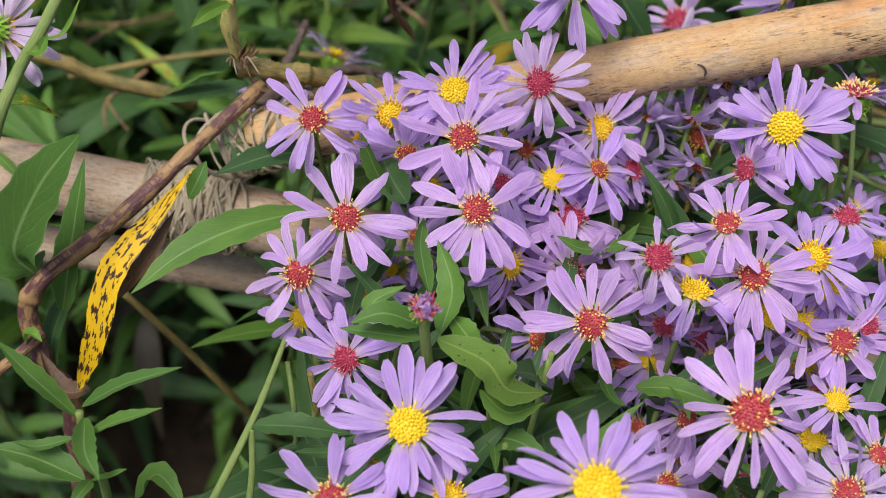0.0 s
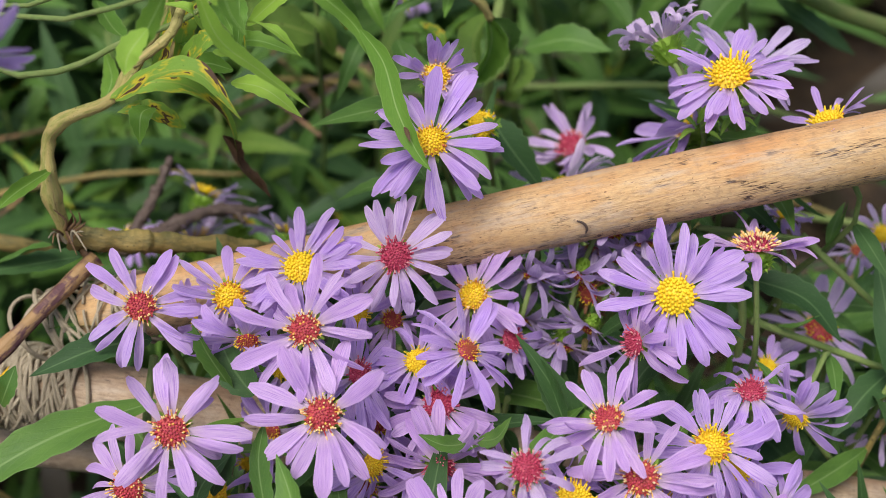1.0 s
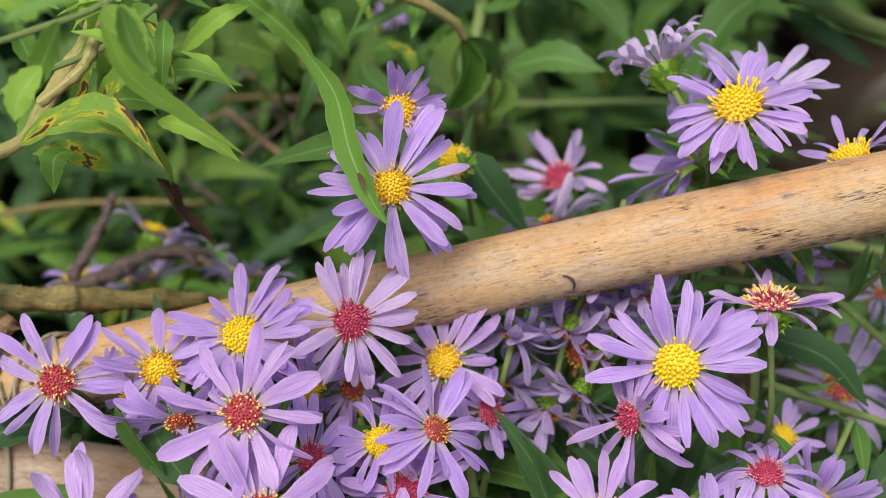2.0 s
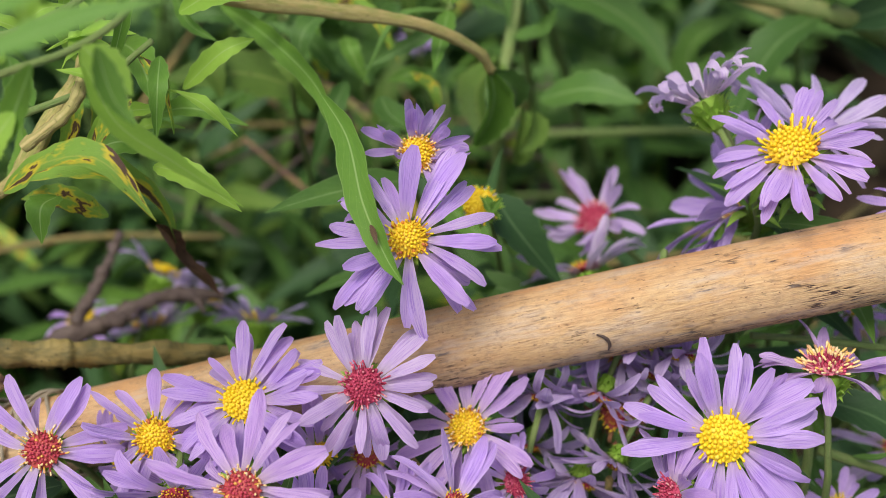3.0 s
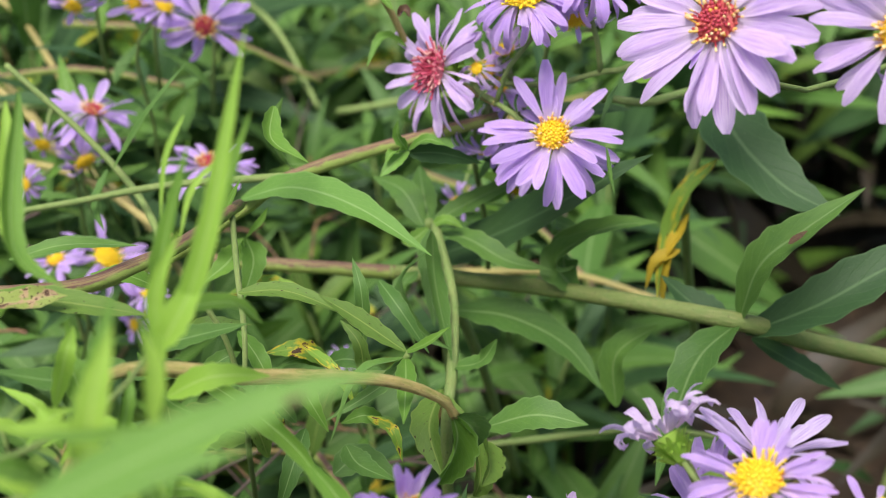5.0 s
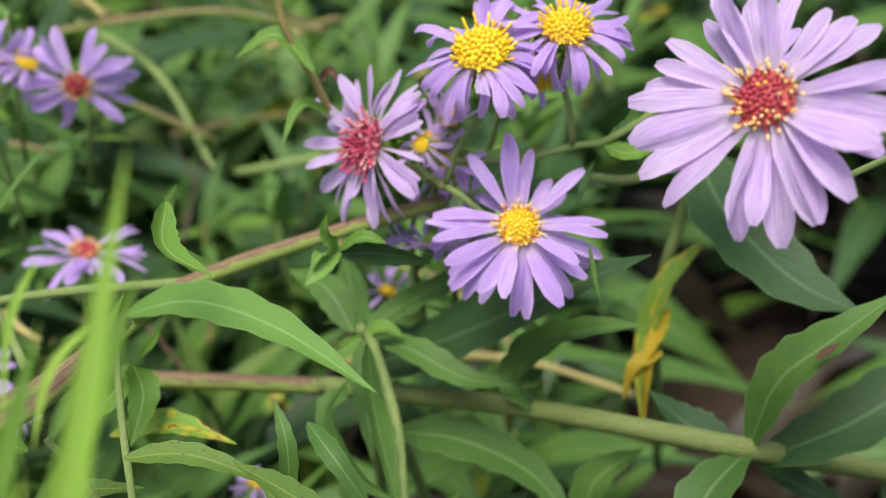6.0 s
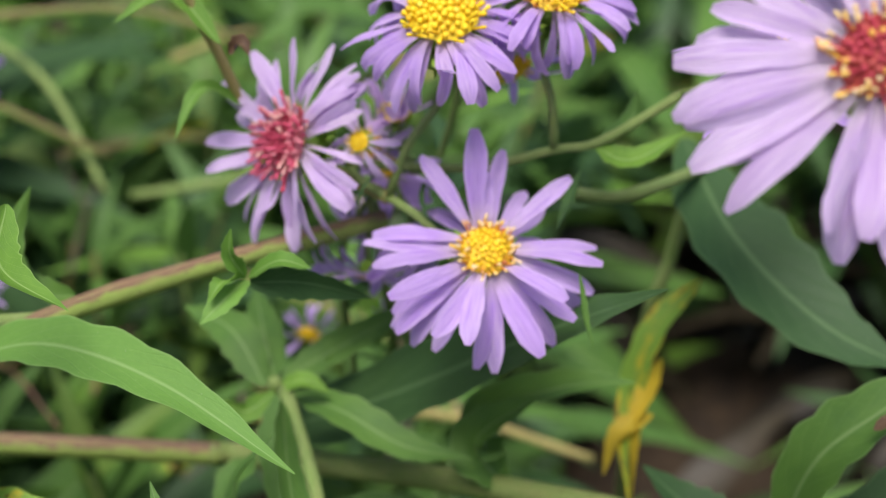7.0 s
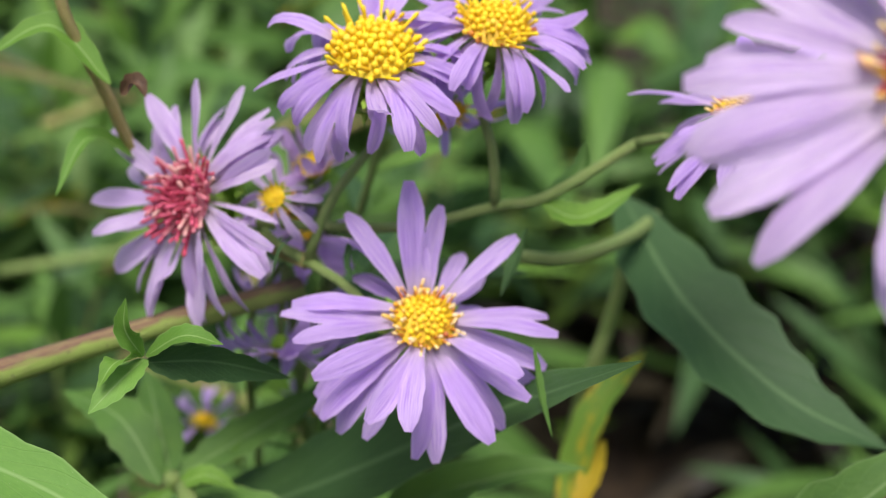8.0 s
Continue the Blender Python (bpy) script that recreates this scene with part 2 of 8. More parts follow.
MAROON = floret_material("maroon_floret", [(0.0, (0.42, 0.03, 0.08)), (0.5, (0.52, 0.05, 0.12)), (0.82, (0.62, 0.12, 0.16)), (0.95, (0.44, 0.03, 0.08))])
CREAM = floret_material("cream_floret_tip", [(0.0, (0.88, 0.66, 0.28)), (0.4, (0.86, 0.56, 0.10)), (0.65, (0.90, 0.72, 0.42)), (0.85, (0.78, 0.40, 0.16))])
ROSE = floret_material("rose_floret", [(0.0, (0.62, 0.10, 0.18)), (0.35, (0.72, 0.26, 0.30)), (0.65, (0.55, 0.06, 0.12)), (0.85, (0.80, 0.48, 0.42))])
AMBER = floret_material("amber_floret", [(0.0, (0.80, 0.42, 0.03)), (0.3, (0.66, 0.22, 0.04)), (0.55, (0.85, 0.56, 0.03)), (0.85, (0.50, 0.10, 0.06))])
RUSSET = floret_material("russet_floret", [(0.0, (0.45, 0.08, 0.05)), (0.4, (0.34, 0.05, 0.04)), (0.75, (0.62, 0.30, 0.04)), (0.9, (0.75, 0.42, 0.05))])
LEAF = leaf_material("green_leaf", (0.118, 0.236, 0.040), (0.064, 0.150, 0.029), (0.27, 0.40, 0.15))
LEAF_BRIGHT = leaf_material("fresh_leaf", (0.180, 0.345, 0.044), (0.112, 0.250, 0.034), (0.42, 0.58, 0.22), 0.38)
LEAF_MID = leaf_material("satin_leaf", (0.185, 0.355, 0.066), (0.130, 0.275, 0.050), (0.32, 0.46, 0.18), 0.3)
LEAF_LIME = leaf_material("lime_leaf", (0.38, 0.60, 0.085), (0.28, 0.50, 0.06), (0.48, 0.62, 0.22), 0.42)
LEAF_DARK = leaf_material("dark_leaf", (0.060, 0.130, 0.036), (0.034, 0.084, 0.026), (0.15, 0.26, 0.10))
LEAF_BLEMISHED = leaf_material("blemished_leaf", (0.15, 0.255, 0.04), (0.095, 0.18, 0.028), (0.32, 0.40, 0.10), 0.3, 0.55)
LEAF_DYING = leaf_material("dying_leaf", (0.25, 0.43, 0.06), (0.18, 0.33, 0.045), (0.42, 0.46, 0.09), 0.35, 0.3, (0.62, 0.52, 0.04))
LEAF_YELLOW = leaf_material("yellow_leaf", (0.74, 0.47, 0.008), (0.60, 0.36, 0.008), (0.62, 0.40, 0.015), 0.2, 1.7)
LEAF_GOLD = leaf_material("golden_leaf", (0.62, 0.44, 0.03), (0.48, 0.36, 0.03), (0.60, 0.45, 0.06), 0.3, 0.2)
LEAF_BROWN = leaf_material("withered_leaf", (0.17, 0.10, 0.05), (0.08, 0.045, 0.025), (0.22, 0.14, 0.07), 0.1, 1.0)
LEAF_TORN = leaf_material("torn_leaf", (0.30, 0.36, 0.09), (0.22, 0.28, 0.06), (0.42, 0.40, 0.16), 0.25, 0.9, (0.40, 0.27, 0.15))
# withered brown leaves, toned near black so the colour carries the gaps' shade
SHADE_LITTER = leaf_material("shade_toned_litter", (0.042, 0.034, 0.019), (0.022, 0.019, 0.011), (0.06, 0.045, 0.026), 0.05, 0.8)
STEM_GREEN = bark_material("green_stem", (0.17, 0.27, 0.060), (0.23, 0.28, 0.08), (0.30, 0.36, 0.14))
STEM_PURPLE = bark_material("purplish_stem", (0.23, 0.32, 0.055), (0.21, 0.11, 0.075), (0.27, 0.29, 0.09), 0.8, (0.62, 0.78), ((0.095, 0.035, 0.04), (0.18, 0.095, 0.06), (0.25, 0.18, 0.07)))
STEM_TAN = bark_material("tan_stem", (0.42, 0.34, 0.11), (0.25, 0.27, 0.055), (0.54, 0.45, 0.20), 1.1, (0.44, 0.58), ((0.20, 0.14, 0.05), (0.46, 0.37, 0.13), (0.31, 0.33, 0.08)))
STEM_STRIPED = bark_material("striped_green_stem", (0.17, 0.24, 0.055), (0.21, 0.24, 0.065), (0.30, 0.30, 0.11), 0.8, (0.45, 0.7))
STEM_BROWN = bark_material("brown_stem", (0.30, 0.18, 0.07), (0.085, 0.03, 0.035), (0.38, 0.25, 0.11), 0.75, (0.45, 0.53))
STEM_OLIVE = bark_material("olive_stem", (0.27, 0.20, 0.055), (0.11, 0.10, 0.03), (0.38, 0.29, 0.10), 0.9, (0.42, 0.60))
STEM_DEAD = bark_material("dead_stem", (0.07, 0.045, 0.035), (0.12, 0.085, 0.06), (0.20, 0.15, 0.11), 0.8)
STRAW = bark_material("straw", (0.52, 0.45, 0.31), (0.34, 0.28, 0.18), (0.20, 0.15, 0.09), 1.0)
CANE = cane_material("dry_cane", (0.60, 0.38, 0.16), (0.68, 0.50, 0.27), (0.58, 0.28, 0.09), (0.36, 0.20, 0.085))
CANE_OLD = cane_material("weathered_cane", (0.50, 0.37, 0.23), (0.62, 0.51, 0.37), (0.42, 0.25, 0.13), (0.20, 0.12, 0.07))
SOIL = soil_material()


# ---------------------------------------------------------------- meshes
def mesh_of(name, verts, faces, uvs=None, smooth=True, materials=(), slots=None):
    me = bpy.data.meshes.new(name)
    me.from_pydata([tuple(v) for v in verts], [], faces)
    if uvs is not None:
        layer = me.uv_layers.new(name="UVMap")
        index = np.empty(len(me.loops), dtype=np.int32)
        me.loops.foreach_get("vertex_index", index)
        layer.data.foreach_set("uv", np.asarray(uvs, dtype=np.float32)[index].ravel())
    for m in materials:
        me.materials.append(m)
    if slots is not None:
        me.polygons.foreach_set("material_index", np.asarray(slots, dtype=np.int32))
    if smooth:
        me.polygons.foreach_set("use_smooth", np.ones(len(me.polygons), dtype=bool))
    me.update()
    return me


def thing(name, at, label, category, group=""):
    ob = new(name)
    ob.empty_display_size = 0.005
    ob.location = at
    return tagged(ob, label, category, group)


def part(name, me, parent, m=None, label=""):
    ob = new(name, me)
    ob.parent = parent
    if m is not None:
        ob.matrix_basis = m
    return tagged(ob, label)


def strip(points, normals, widths, columns=4, cup=0.0, wave=0.0, seed=0, grooves=0.0):
    """A blade along points: verts, faces, uvs. cup folds it along its middle; wave ripples its edges."""
    rng = np.random.default_rng(seed)
    phase = rng.uniform(0, 6.28, 2)
    pts, n = np.asarray(points, float), len(points)
    run = np.gradient(pts, axis=0)
    run /= np.linalg.norm(run, axis=1, keepdims=True) + 1e-12
    side = np.cross(run, np.asarray(normals, float))
    side /= np.linalg.norm(side, axis=1, keepdims=True) + 1e-12
    up = np.cross(side, run)
    verts, uvs = [], []
    for i in range(n):
        v = i / (n - 1)
        for j in range(columns + 1):
            u = j / columns
            s = 2 * u - 1
            lift = widths[i] * (cup * abs(s) ** 1.5 + wave * s * abs(s) * math.sin(9 * v + phase[int(s > 0)]) * 0.5 + grooves * math.cos(3 * math.pi * s) * (1 - abs(s)))
            verts.append(pts[i] + side[i] * s * widths[i] * 0.5 + up[i] * lift)
            uvs.append((u, v))
    faces = [(i * (columns + 1) + j, i * (columns + 1) + j + 1, (i + 1) * (columns + 1) + j + 1, (i + 1) * (columns + 1) + j)
             for i in range(n - 1) for j in range(columns)]
    return verts, faces, uvs


def smooth_line(points, count):
    """A smooth curve through the given points (Catmull-Rom), resampled."""
    p = np.asarray(points, float)
    p = np.vstack([2 * p[0] - p[1], p, 2 * p[-1] - p[-2]])
    out, spans = [], len(p) - 3
    for k in range(count):
        s = k / (count - 1) * spans
        i = min(int(s), spans - 1)
        t = s - i
        a, b, c, d = p[i : i + 4]
        out.append(0.5 * (2 * b + (c - a) * t + (2 * a - 5 * b + 4 * c - d) * t * t + (3 * b - a - 3 * c + d) * t**3))
    return np.array(out)


def tube(points, radii, sides=8, rough=0.0, seed=0, ridges=0.0, phase=0.0):
    """A closed tube: verts, faces, uvs. UV: round it, and along it in decimetres."""
    rng = np.random.default_rng(seed)
    pts, n = np.asarray(points, float), len(points)
    run = np.gradient(pts, axis=0)
    run /= np.linalg.norm(run, axis=1, keepdims=True) + 1e-12
    x = np.cross(run[0], (0.31, 0.2, 0.93))
    verts, uvs, far = [], [], 0.0
    wander, beat = rng.uniform(0, 6.28, (2, sides)), rng.uniform(0.12, 0.4, sides)
    for i in range(n):
        x = x - run[i] * (x @ run[i])
        x /= np.linalg.norm(x)
        y = np.cross(run[i], x)
        far += np.linalg.norm(pts[i] - pts[i - 1]) if i else 0.0
        for j in range(sides):
            a = 2 * math.pi * j / sides
            r = radii[i] * (1 + rough * (0.5 * rng.uniform(-1, 1) + math.sin(beat[j] * i + wander[0, j]) * math.sin(0.09 * i + wander[1, j])) + ridges * (1 if j % 2 else -1))
            verts.append(pts[i] + (x * math.cos(a) + y * math.sin(a)) * r)
            uvs.append((abs(2 * ((j / sides + phase) % 1.0) - 1), far * 10))
    faces = [(i * sides + j, i * sides + (j + 1) % sides, (i + 1) * sides + (j + 1) % sides, (i + 1) * sides + j) for i in range(n - 1) for j in range(sides)]
    for ring, centre in ((0, pts[0]), (n - 1, pts[-1])):
        verts.append(centre)
        uvs.append((0.5, far * 10 * (ring > 0)))
        c = len(verts) - 1
        for j in range(sides):
            a, b = ring * sides + j, ring * sides + (j + 1) % sides
            faces.append((c, b, a) if ring == 0 else (c, a, b))
    return verts, faces, uvs


def joined(pieces):
    verts, faces, uvs = [], [], []
    for v, f, u in pieces:
        k = len(verts)
        verts += list(v)
        faces += [tuple(i + k for i in face) for face in f]
        uvs += list(u)
    return verts, faces, uvs


# ---------------------------------------------------------------- asters
def petal_mesh(name, material, seed, droop, width, twist=0.0, curl=0.0):
    """One ray petal of length 1 along x, its upper face to z."""
    rng = np.random.default_rng(seed)
    v = np.linspace(0, 1, 10)
    bend = droop + rng.uniform(-0.1, 0.1)
    angle = np.cumsum(np.r_[0, np.full(9, bend / 9)]) + curl * np.clip((v - 0.45) / 0.55, 0, 1) ** 2
    sway = rng.uniform(-0.11, 0.11)
    x = np.r_[0, np.cumsum(np.cos(angle[1:]))] / 9
    z = np.r_[0, np.cumsum(np.sin(angle[1:]))] / 9
    y = sway * v**2
    blunt, belly = rng.uniform(0.26, 0.46), rng.uniform(-0.08, 0.06)
    shape = np.array([0.30, 0.44, 0.61, 0.76, 0.88 + belly, 0.97 + belly, 1.0, 0.96, 0.78, blunt]) * width
    shape = shape * (1 + 0.035 * rng.normal(size=10))
    turned = twist + rng.uniform(-0.25, 0.25)
    normals = [(-math.sin(a), math.sin(turned * t), math.cos(a)) for a, t in zip(angle, v)]
    data = strip(np.stack([x, y, z], 1), normals, shape, 6, rng.uniform(-0.14, 0.18), 0.12, seed, 0.085)
    return mesh_of(name, *data, materials=(material,))


def petal_set(material, tag):
    sets = {}
    for kind, (droop, width, curl) in {"open": (-0.24, 0.222, -0.35), "full": (-0.26, 0.195, -0.25), "droopy": (-0.95, 0.200, -0.5), "curled": (0.20, 0.21, -3.2), "cupped": (0.30, 0.22, 0.3)}.items():
        sets[kind] = [petal_mesh("petal_" + tag, material, 11 * k + len(kind), droop + 0.075 * (k - 4), width * (0.84 + 0.045 * k), 0.12 * (k % 5 - 2), curl * (0.4 + 0.22 * (k % 6))) for k in range(9)]
    return sets


PETALS = {"lilac": petal_set(LILAC, "lilac"), "pinkish": petal_set(PINKISH, "pinkish"), "pale": petal_set(PALE, "pale"), "faded": petal_set(FADED, "faded"), "whitish": petal_set(WHITISH, "whitish"), "withered": petal_set(WITHERED, "withered")}


def disc_mesh(name, inner, outer, seed, height, open_share, count=95, edge=0.62, tips=None, long=1.0, loose=1.0, bud=0.075):
    """The dome of small florets in the middle of an aster, of radius 1."""
    rng = np.random.default_rng(seed)
    pieces, slots = [], []
    rings, sides = 5, 14
    dome, faces, uvs = [(0, 0, height * 0.86)], [], [(0, 0)]
    for i in range(1, rings + 1):
        r = i / rings
        for j in range(sides):
            a = 2 * math.pi * j / sides
            dome.append((r * 0.97 * math.cos(a), r * 0.97 * math.sin(a), height * 0.86 * (1 - r * r)))
            uvs.append((r, 0))
    faces += [(0, 1 + j, 1 + (j + 1) % sides) for j in range(sides)]
    faces += [(1 + (i - 1) * sides + j, 1 + i * sides + j, 1 + i * sides + (j + 1) % sides, 1 + (i - 1) * sides + (j + 1) % sides) for i in range(1, rings) for j in range(sides)]
    pieces.append((dome, faces, uvs))
    slots += [1] * len(faces)
    for k in range(count):
        r = math.sqrt((k + 0.5) / count)
        a = k * 2.39996 + rng.uniform(-0.08, 0.08)
        lean = 0.28 * loose if r > 1 - open_share else 0.08
        up = Vector((r * 0.9 * math.cos(a) + rng.normal(0, lean), r * 0.9 * math.sin(a) + rng.normal(0, lean), 1.0 - 0.35 * r)).normalized()
        foot = Vector((r * math.cos(a), r * math.sin(a), height * (1 - r * r) * 0.86))
        opened = r > 1 - open_share and rng.random() < 0.75
        tall = (0.22 + 0.30 * rng.random()) * long if opened else 0.14 + 0.07 * rng.random()
        wide = (0.045 if opened else bud) + 0.02 * rng.random()
        x = up.orthogonal().normalized()
        y = up.cross(x)
        verts = []
        for h, w in ((0, 0.8), (0.55, 0.85 if opened else 1.0), (0.85, 1.15 if opened else 0.8)):
            verts += [foot + up * tall * h + (x * math.cos(b) + y * math.sin(b)) * wide * w for b in np.arange(5) * 1.2566]
        verts.append(foot + up * tall)
        f = [(i * 5 + j, i * 5 + (j + 1) % 5, i * 5 + 5 + (j + 1) % 5, i * 5 + 5 + j) for i in range(2) for j in range(5)]
        f += [(10 + j, 10 + (j + 1) % 5, 15) for j in range(5)]
        pieces.append((verts, f, [(r, 0)] * 16))
        body = 0 if r < edge + 0.1 * rng.random() else 1
        slots += [body] * 5 + [2 if opened else body] * (len(f) - 5)
    v, f, u = joined(pieces)
    return mesh_of(name, v, f, u, materials=(inner, outer, tips or outer), slots=slots)


DISCS = {
    "yellow": [disc_mesh("disc_yellow", YELLOW, YELLOW if s == 2 else AMBER, s, 0.46, 0.26, 92, 0.88, YELLOW, 1.25, 0.9, 0.088) for s in (1, 2)],
    "red": [disc_mesh("disc_red", CRIMSON, CRIMSON_RIM, s, 0.42, 0.42, 105, 0.74, CREAM, 1.3, 1.3) for s in (3, 4)],
    "maroon": [disc_mesh("disc_maroon", MAROON, MAROON, s, 0.5, 0.45, 120, 0.9, ROSE, 1.2, 1.3) for s in (5, 6)],
    "mixed": [disc_mesh("disc_mixed", YELLOW, AMBER, s, 0.46, 0.42, 98, 0.66, YELLOW if s == 7 else CREAM, 1.2, 1.1, 0.082) for s in (7, 8)],
    "russet": [disc_mesh("disc_russet", RUSSET, CRIMSON, s, 0.5, 0.4, 95, 0.62, YELLOW) for s in (9, 10)],
    "button": [disc_mesh("disc_button", YELLOW, YELLOW, s, 0.36, 0.12, 84, 0.62, YELLOW, 0.9, 0.7, 0.09) for s in (13, 14)],
    "loose": [disc_mesh("disc_loose", MAROON, ROSE, s, 0.30, 0.85, 125, 0.5, ROSE if s == 11 else CREAM, 1.7, 1.7) for s in (11, 12)],
}


def leaf_profile(v, blunt=0.0):
    return np.clip((np.sin(np.pi * np.clip(v, 0, 1) ** 0.75) ** (0.9 - 0.35 * blunt)) * (0.94 + 0.06 * np.sin(40 * v)), 0.02, 1)


def plain_leaf(name, material, seed, width, droop):
    rng = np.random.default_rng(seed)
    v = np.linspace(0, 1, 9)
    line = np.stack([v, 0.06 * rng.uniform(-1, 1) * v * v, 0.10 * v - droop * v * v], 1)
    return mesh_of(name, *strip(line, [(0.2, 0, 1)] * 9, width * np.maximum(leaf_profile(v), 0.12 * (1 - v)), 2, 0.14, 0.12, seed), materials=(material,))


STALK_LEAVES = [plain_leaf("stalk_leaf", m, 60 + k, 0.2, 0.3) for k, m in enumerate((LEAF, LEAF_DARK, LEAF, LEAF_BRIGHT))]


def bract_mesh():
    """The green cup below an aster, of radius 1: three rows of narrow pointed bracts."""
    rng = np.random.default_rng(5)
    pieces = []
    for row, (count, low, out) in enumerate(((14, -0.15, 1.25), (12, -0.5, 1.15), (10, -0.85, 1.1))):
        for k in range(count):
            a = 2 * math.pi * (k + 0.5 * row) / count + rng.uniform(-0.1, 0.1)
            d = np.array([math.cos(a), math.sin(a), 0])
            tip = out + rng.uniform(0, 0.25)
            line = [d * 0.45 + (0, 0, low - 0.75), d * 0.85 + (0, 0, low - 0.35), d * tip * 0.95 + (0, 0, low), d * (tip + 0.22) + (0, 0, low + 0.05 - 0.15 * row)]
            pieces.append(strip(line, [d - np.array((0, 0, 0.6))] * 4, (0.34, 0.36, 0.22, 0.03), 2, 0.1, 0, k))
    ring = [(0, 0, -1.9), (0, 0, -1.2), (0, 0, -0.6), (0, 0, 0.02)]
    pieces.append(tube(ring, (0.18, 0.5, 0.75, 0.92), 10))
    return mesh_of("bracts", *joined(pieces), materials=(LEAF_LIME,))


BRACTS = bract_mesh()


def aster(at, face, radius, petals, disc="yellow", tint="lilac", form="open", lift=0.0, disc_size=0.27, root=None, seed=0, gaps=0, label="lilac aster flower with a yellow centre", group="asters round the canes", stalk=STEM_GREEN, cup=0.88, strict=0.72, sink=0.0):
    """One flower head: a disc, ray petals, bracts and the stalk that carries it. lift: degrees by which the petals stand out of its plane."""
    rng = np.random.default_rng(seed + 1000)
    head = thing("aster_flower", at, label, "flower", group)
    turn = Vector(face).normalized().to_track_quat("Z", "Y").to_matrix().to_4x4() @ pose(0, 0, 0, 0, 0, rng.uniform(0, 360))
    rd = radius * disc_size * 0.86
    part("disc", DISCS[disc][seed % 2], head, turn @ Matrix.Translation((0, 0, -sink * rd)) @ Matrix.Diagonal((*(rd * (1 - 0.5 * sink),) * 3, 1)))
    part("bract_cup", BRACTS, head, turn @ Matrix.Translation((0, 0, -0.34 * rd)) @ Matrix.Diagonal((rd * cup, rd * cup, rd * cup, 1)))
    gone = set(rng.choice(petals, gaps, replace=False)) if gaps else ()
    for k in range(petals):
        if k in gone:
            continue
        length = (radius - 0.75 * rd) * (rng.uniform(0.87, 1.07) if rng.random() < 0.92 else rng.uniform(0.62, 0.85))
        layer = k % 2
        m = (pose(0, 0, 0, 0, 0, 360 * k / petals + rng.normal(0, 6.0)) @ Matrix.Translation((rd * 0.72, 0, -0.10 * rd - 0.14 * rd * layer))
             @ pose(0, 0, 0, rng.normal(0, 18), -lift - rng.normal(8 - 11 * layer, 14), rng.normal(0, 9)))
        wide = rng.uniform(0.80, 1.15)
        shape = form if rng.random() < strict else ("droopy", "cupped", "full")[int(rng.integers(3))]
        part("petal", PETALS[tint][shape][int(rng.integers(9))], head, turn @ m @ Matrix.Diagonal((length, length * wide, length, 1)))
    back = -(turn.to_3x3() @ Vector((0, 0, 1)))
    end = Vector(root) - Vector(at) if root is not None else back * 0.022 + Vector((rng.uniform(-0.012, 0.012), 0.012, -0.055))
    line = smooth_line([back * rd * 1.5, back * (rd * 1.5 + end.length * 0.25), end * 0.62 + back * end.length * 0.08, end], 9)
    stalk_ob = part("stalk", mesh_of("stalk", *tube(line, np.linspace(0.00055, 0.0008, 9), 6), materials=(stalk,)), head)
    for k in range(5 if root is None else 0):
        foot = line[3 + k] if k < 4 else line[8]
        size = rng.uniform(0.012, 0.030)
        m = Matrix.Translation(foot) @ pose(0, 0, 0, rng.normal(0, 20), -rng.normal(20, 22), rng.uniform(0, 360))
        part("leaf", STALK_LEAVES[int(rng.integers(4))], stalk_ob, m @ Matrix.Diagonal((size, size * 1.1, size, 1)))
    return head


# ---------------------------------------------------------------- leaves and stems
def leaf(parent, points, width, up=(0, -0.3, 1), material=LEAF, cup=0.12, wave=0.10, blunt=0.0, seed=0, rows=38, label="", twist=0.0, name="leaf"):
    """A lance-shaped leaf through the given points of the world, from its base to its tip, with its upper face to up."""
    line = smooth_line(points, rows)
    v = np.linspace(0, 1, rows)
    widths = width * np.maximum(leaf_profile(v, blunt), 0.10 * (1 - v))
    teeth = np.random.default_rng(seed)
    widths = widths * (1 + 0.015 * teeth.uniform(-1, 1, rows) + 0.022 * ((v * 17) % 1.0 - 0.5))
    u = Vector(up).normalized()
    run = Vector(line[-1] - line[0]).normalized()
    ups = [Matrix.Rotation(radians(twist) * t, 3, run) @ u for t in v]
    data = strip(line - np.array(parent.location), ups, widths, 4, cup, wave, seed)
    return part(name, mesh_of("leaf", *data, materials=(material,)), parent, label=label)


def stem(parent, points, r0, r1, material=STEM_GREEN, sides=8, rough=0.05, nodes=0, seed=0, name="stem", label="", count=28, ridges=0.0):
    if rough > 0.07:
        count, sides = 96, 14
    line = smooth_line(points, count)
    radii = np.linspace(r0, r1, count)
    if rough > 0.07:
        radii = radii * (1 + rough * np.sin(np.arange(count) * 0.31 + seed) * np.sin(np.arange(count) * 0.11 + 2 * seed))
    if nodes:
        at = np.linspace(0, 1, count)
        for k in range(nodes):
            radii = radii * (1 + 0.2 * np.exp(-(((at - (k + 0.6) / nodes) / 0.012) ** 2)))
    data = tube(line - np.array(parent.location), radii, sides, rough, seed, ridges, 0.25)
    return part(name, mesh_of("stem", *data, materials=(material,)), parent, label=label)


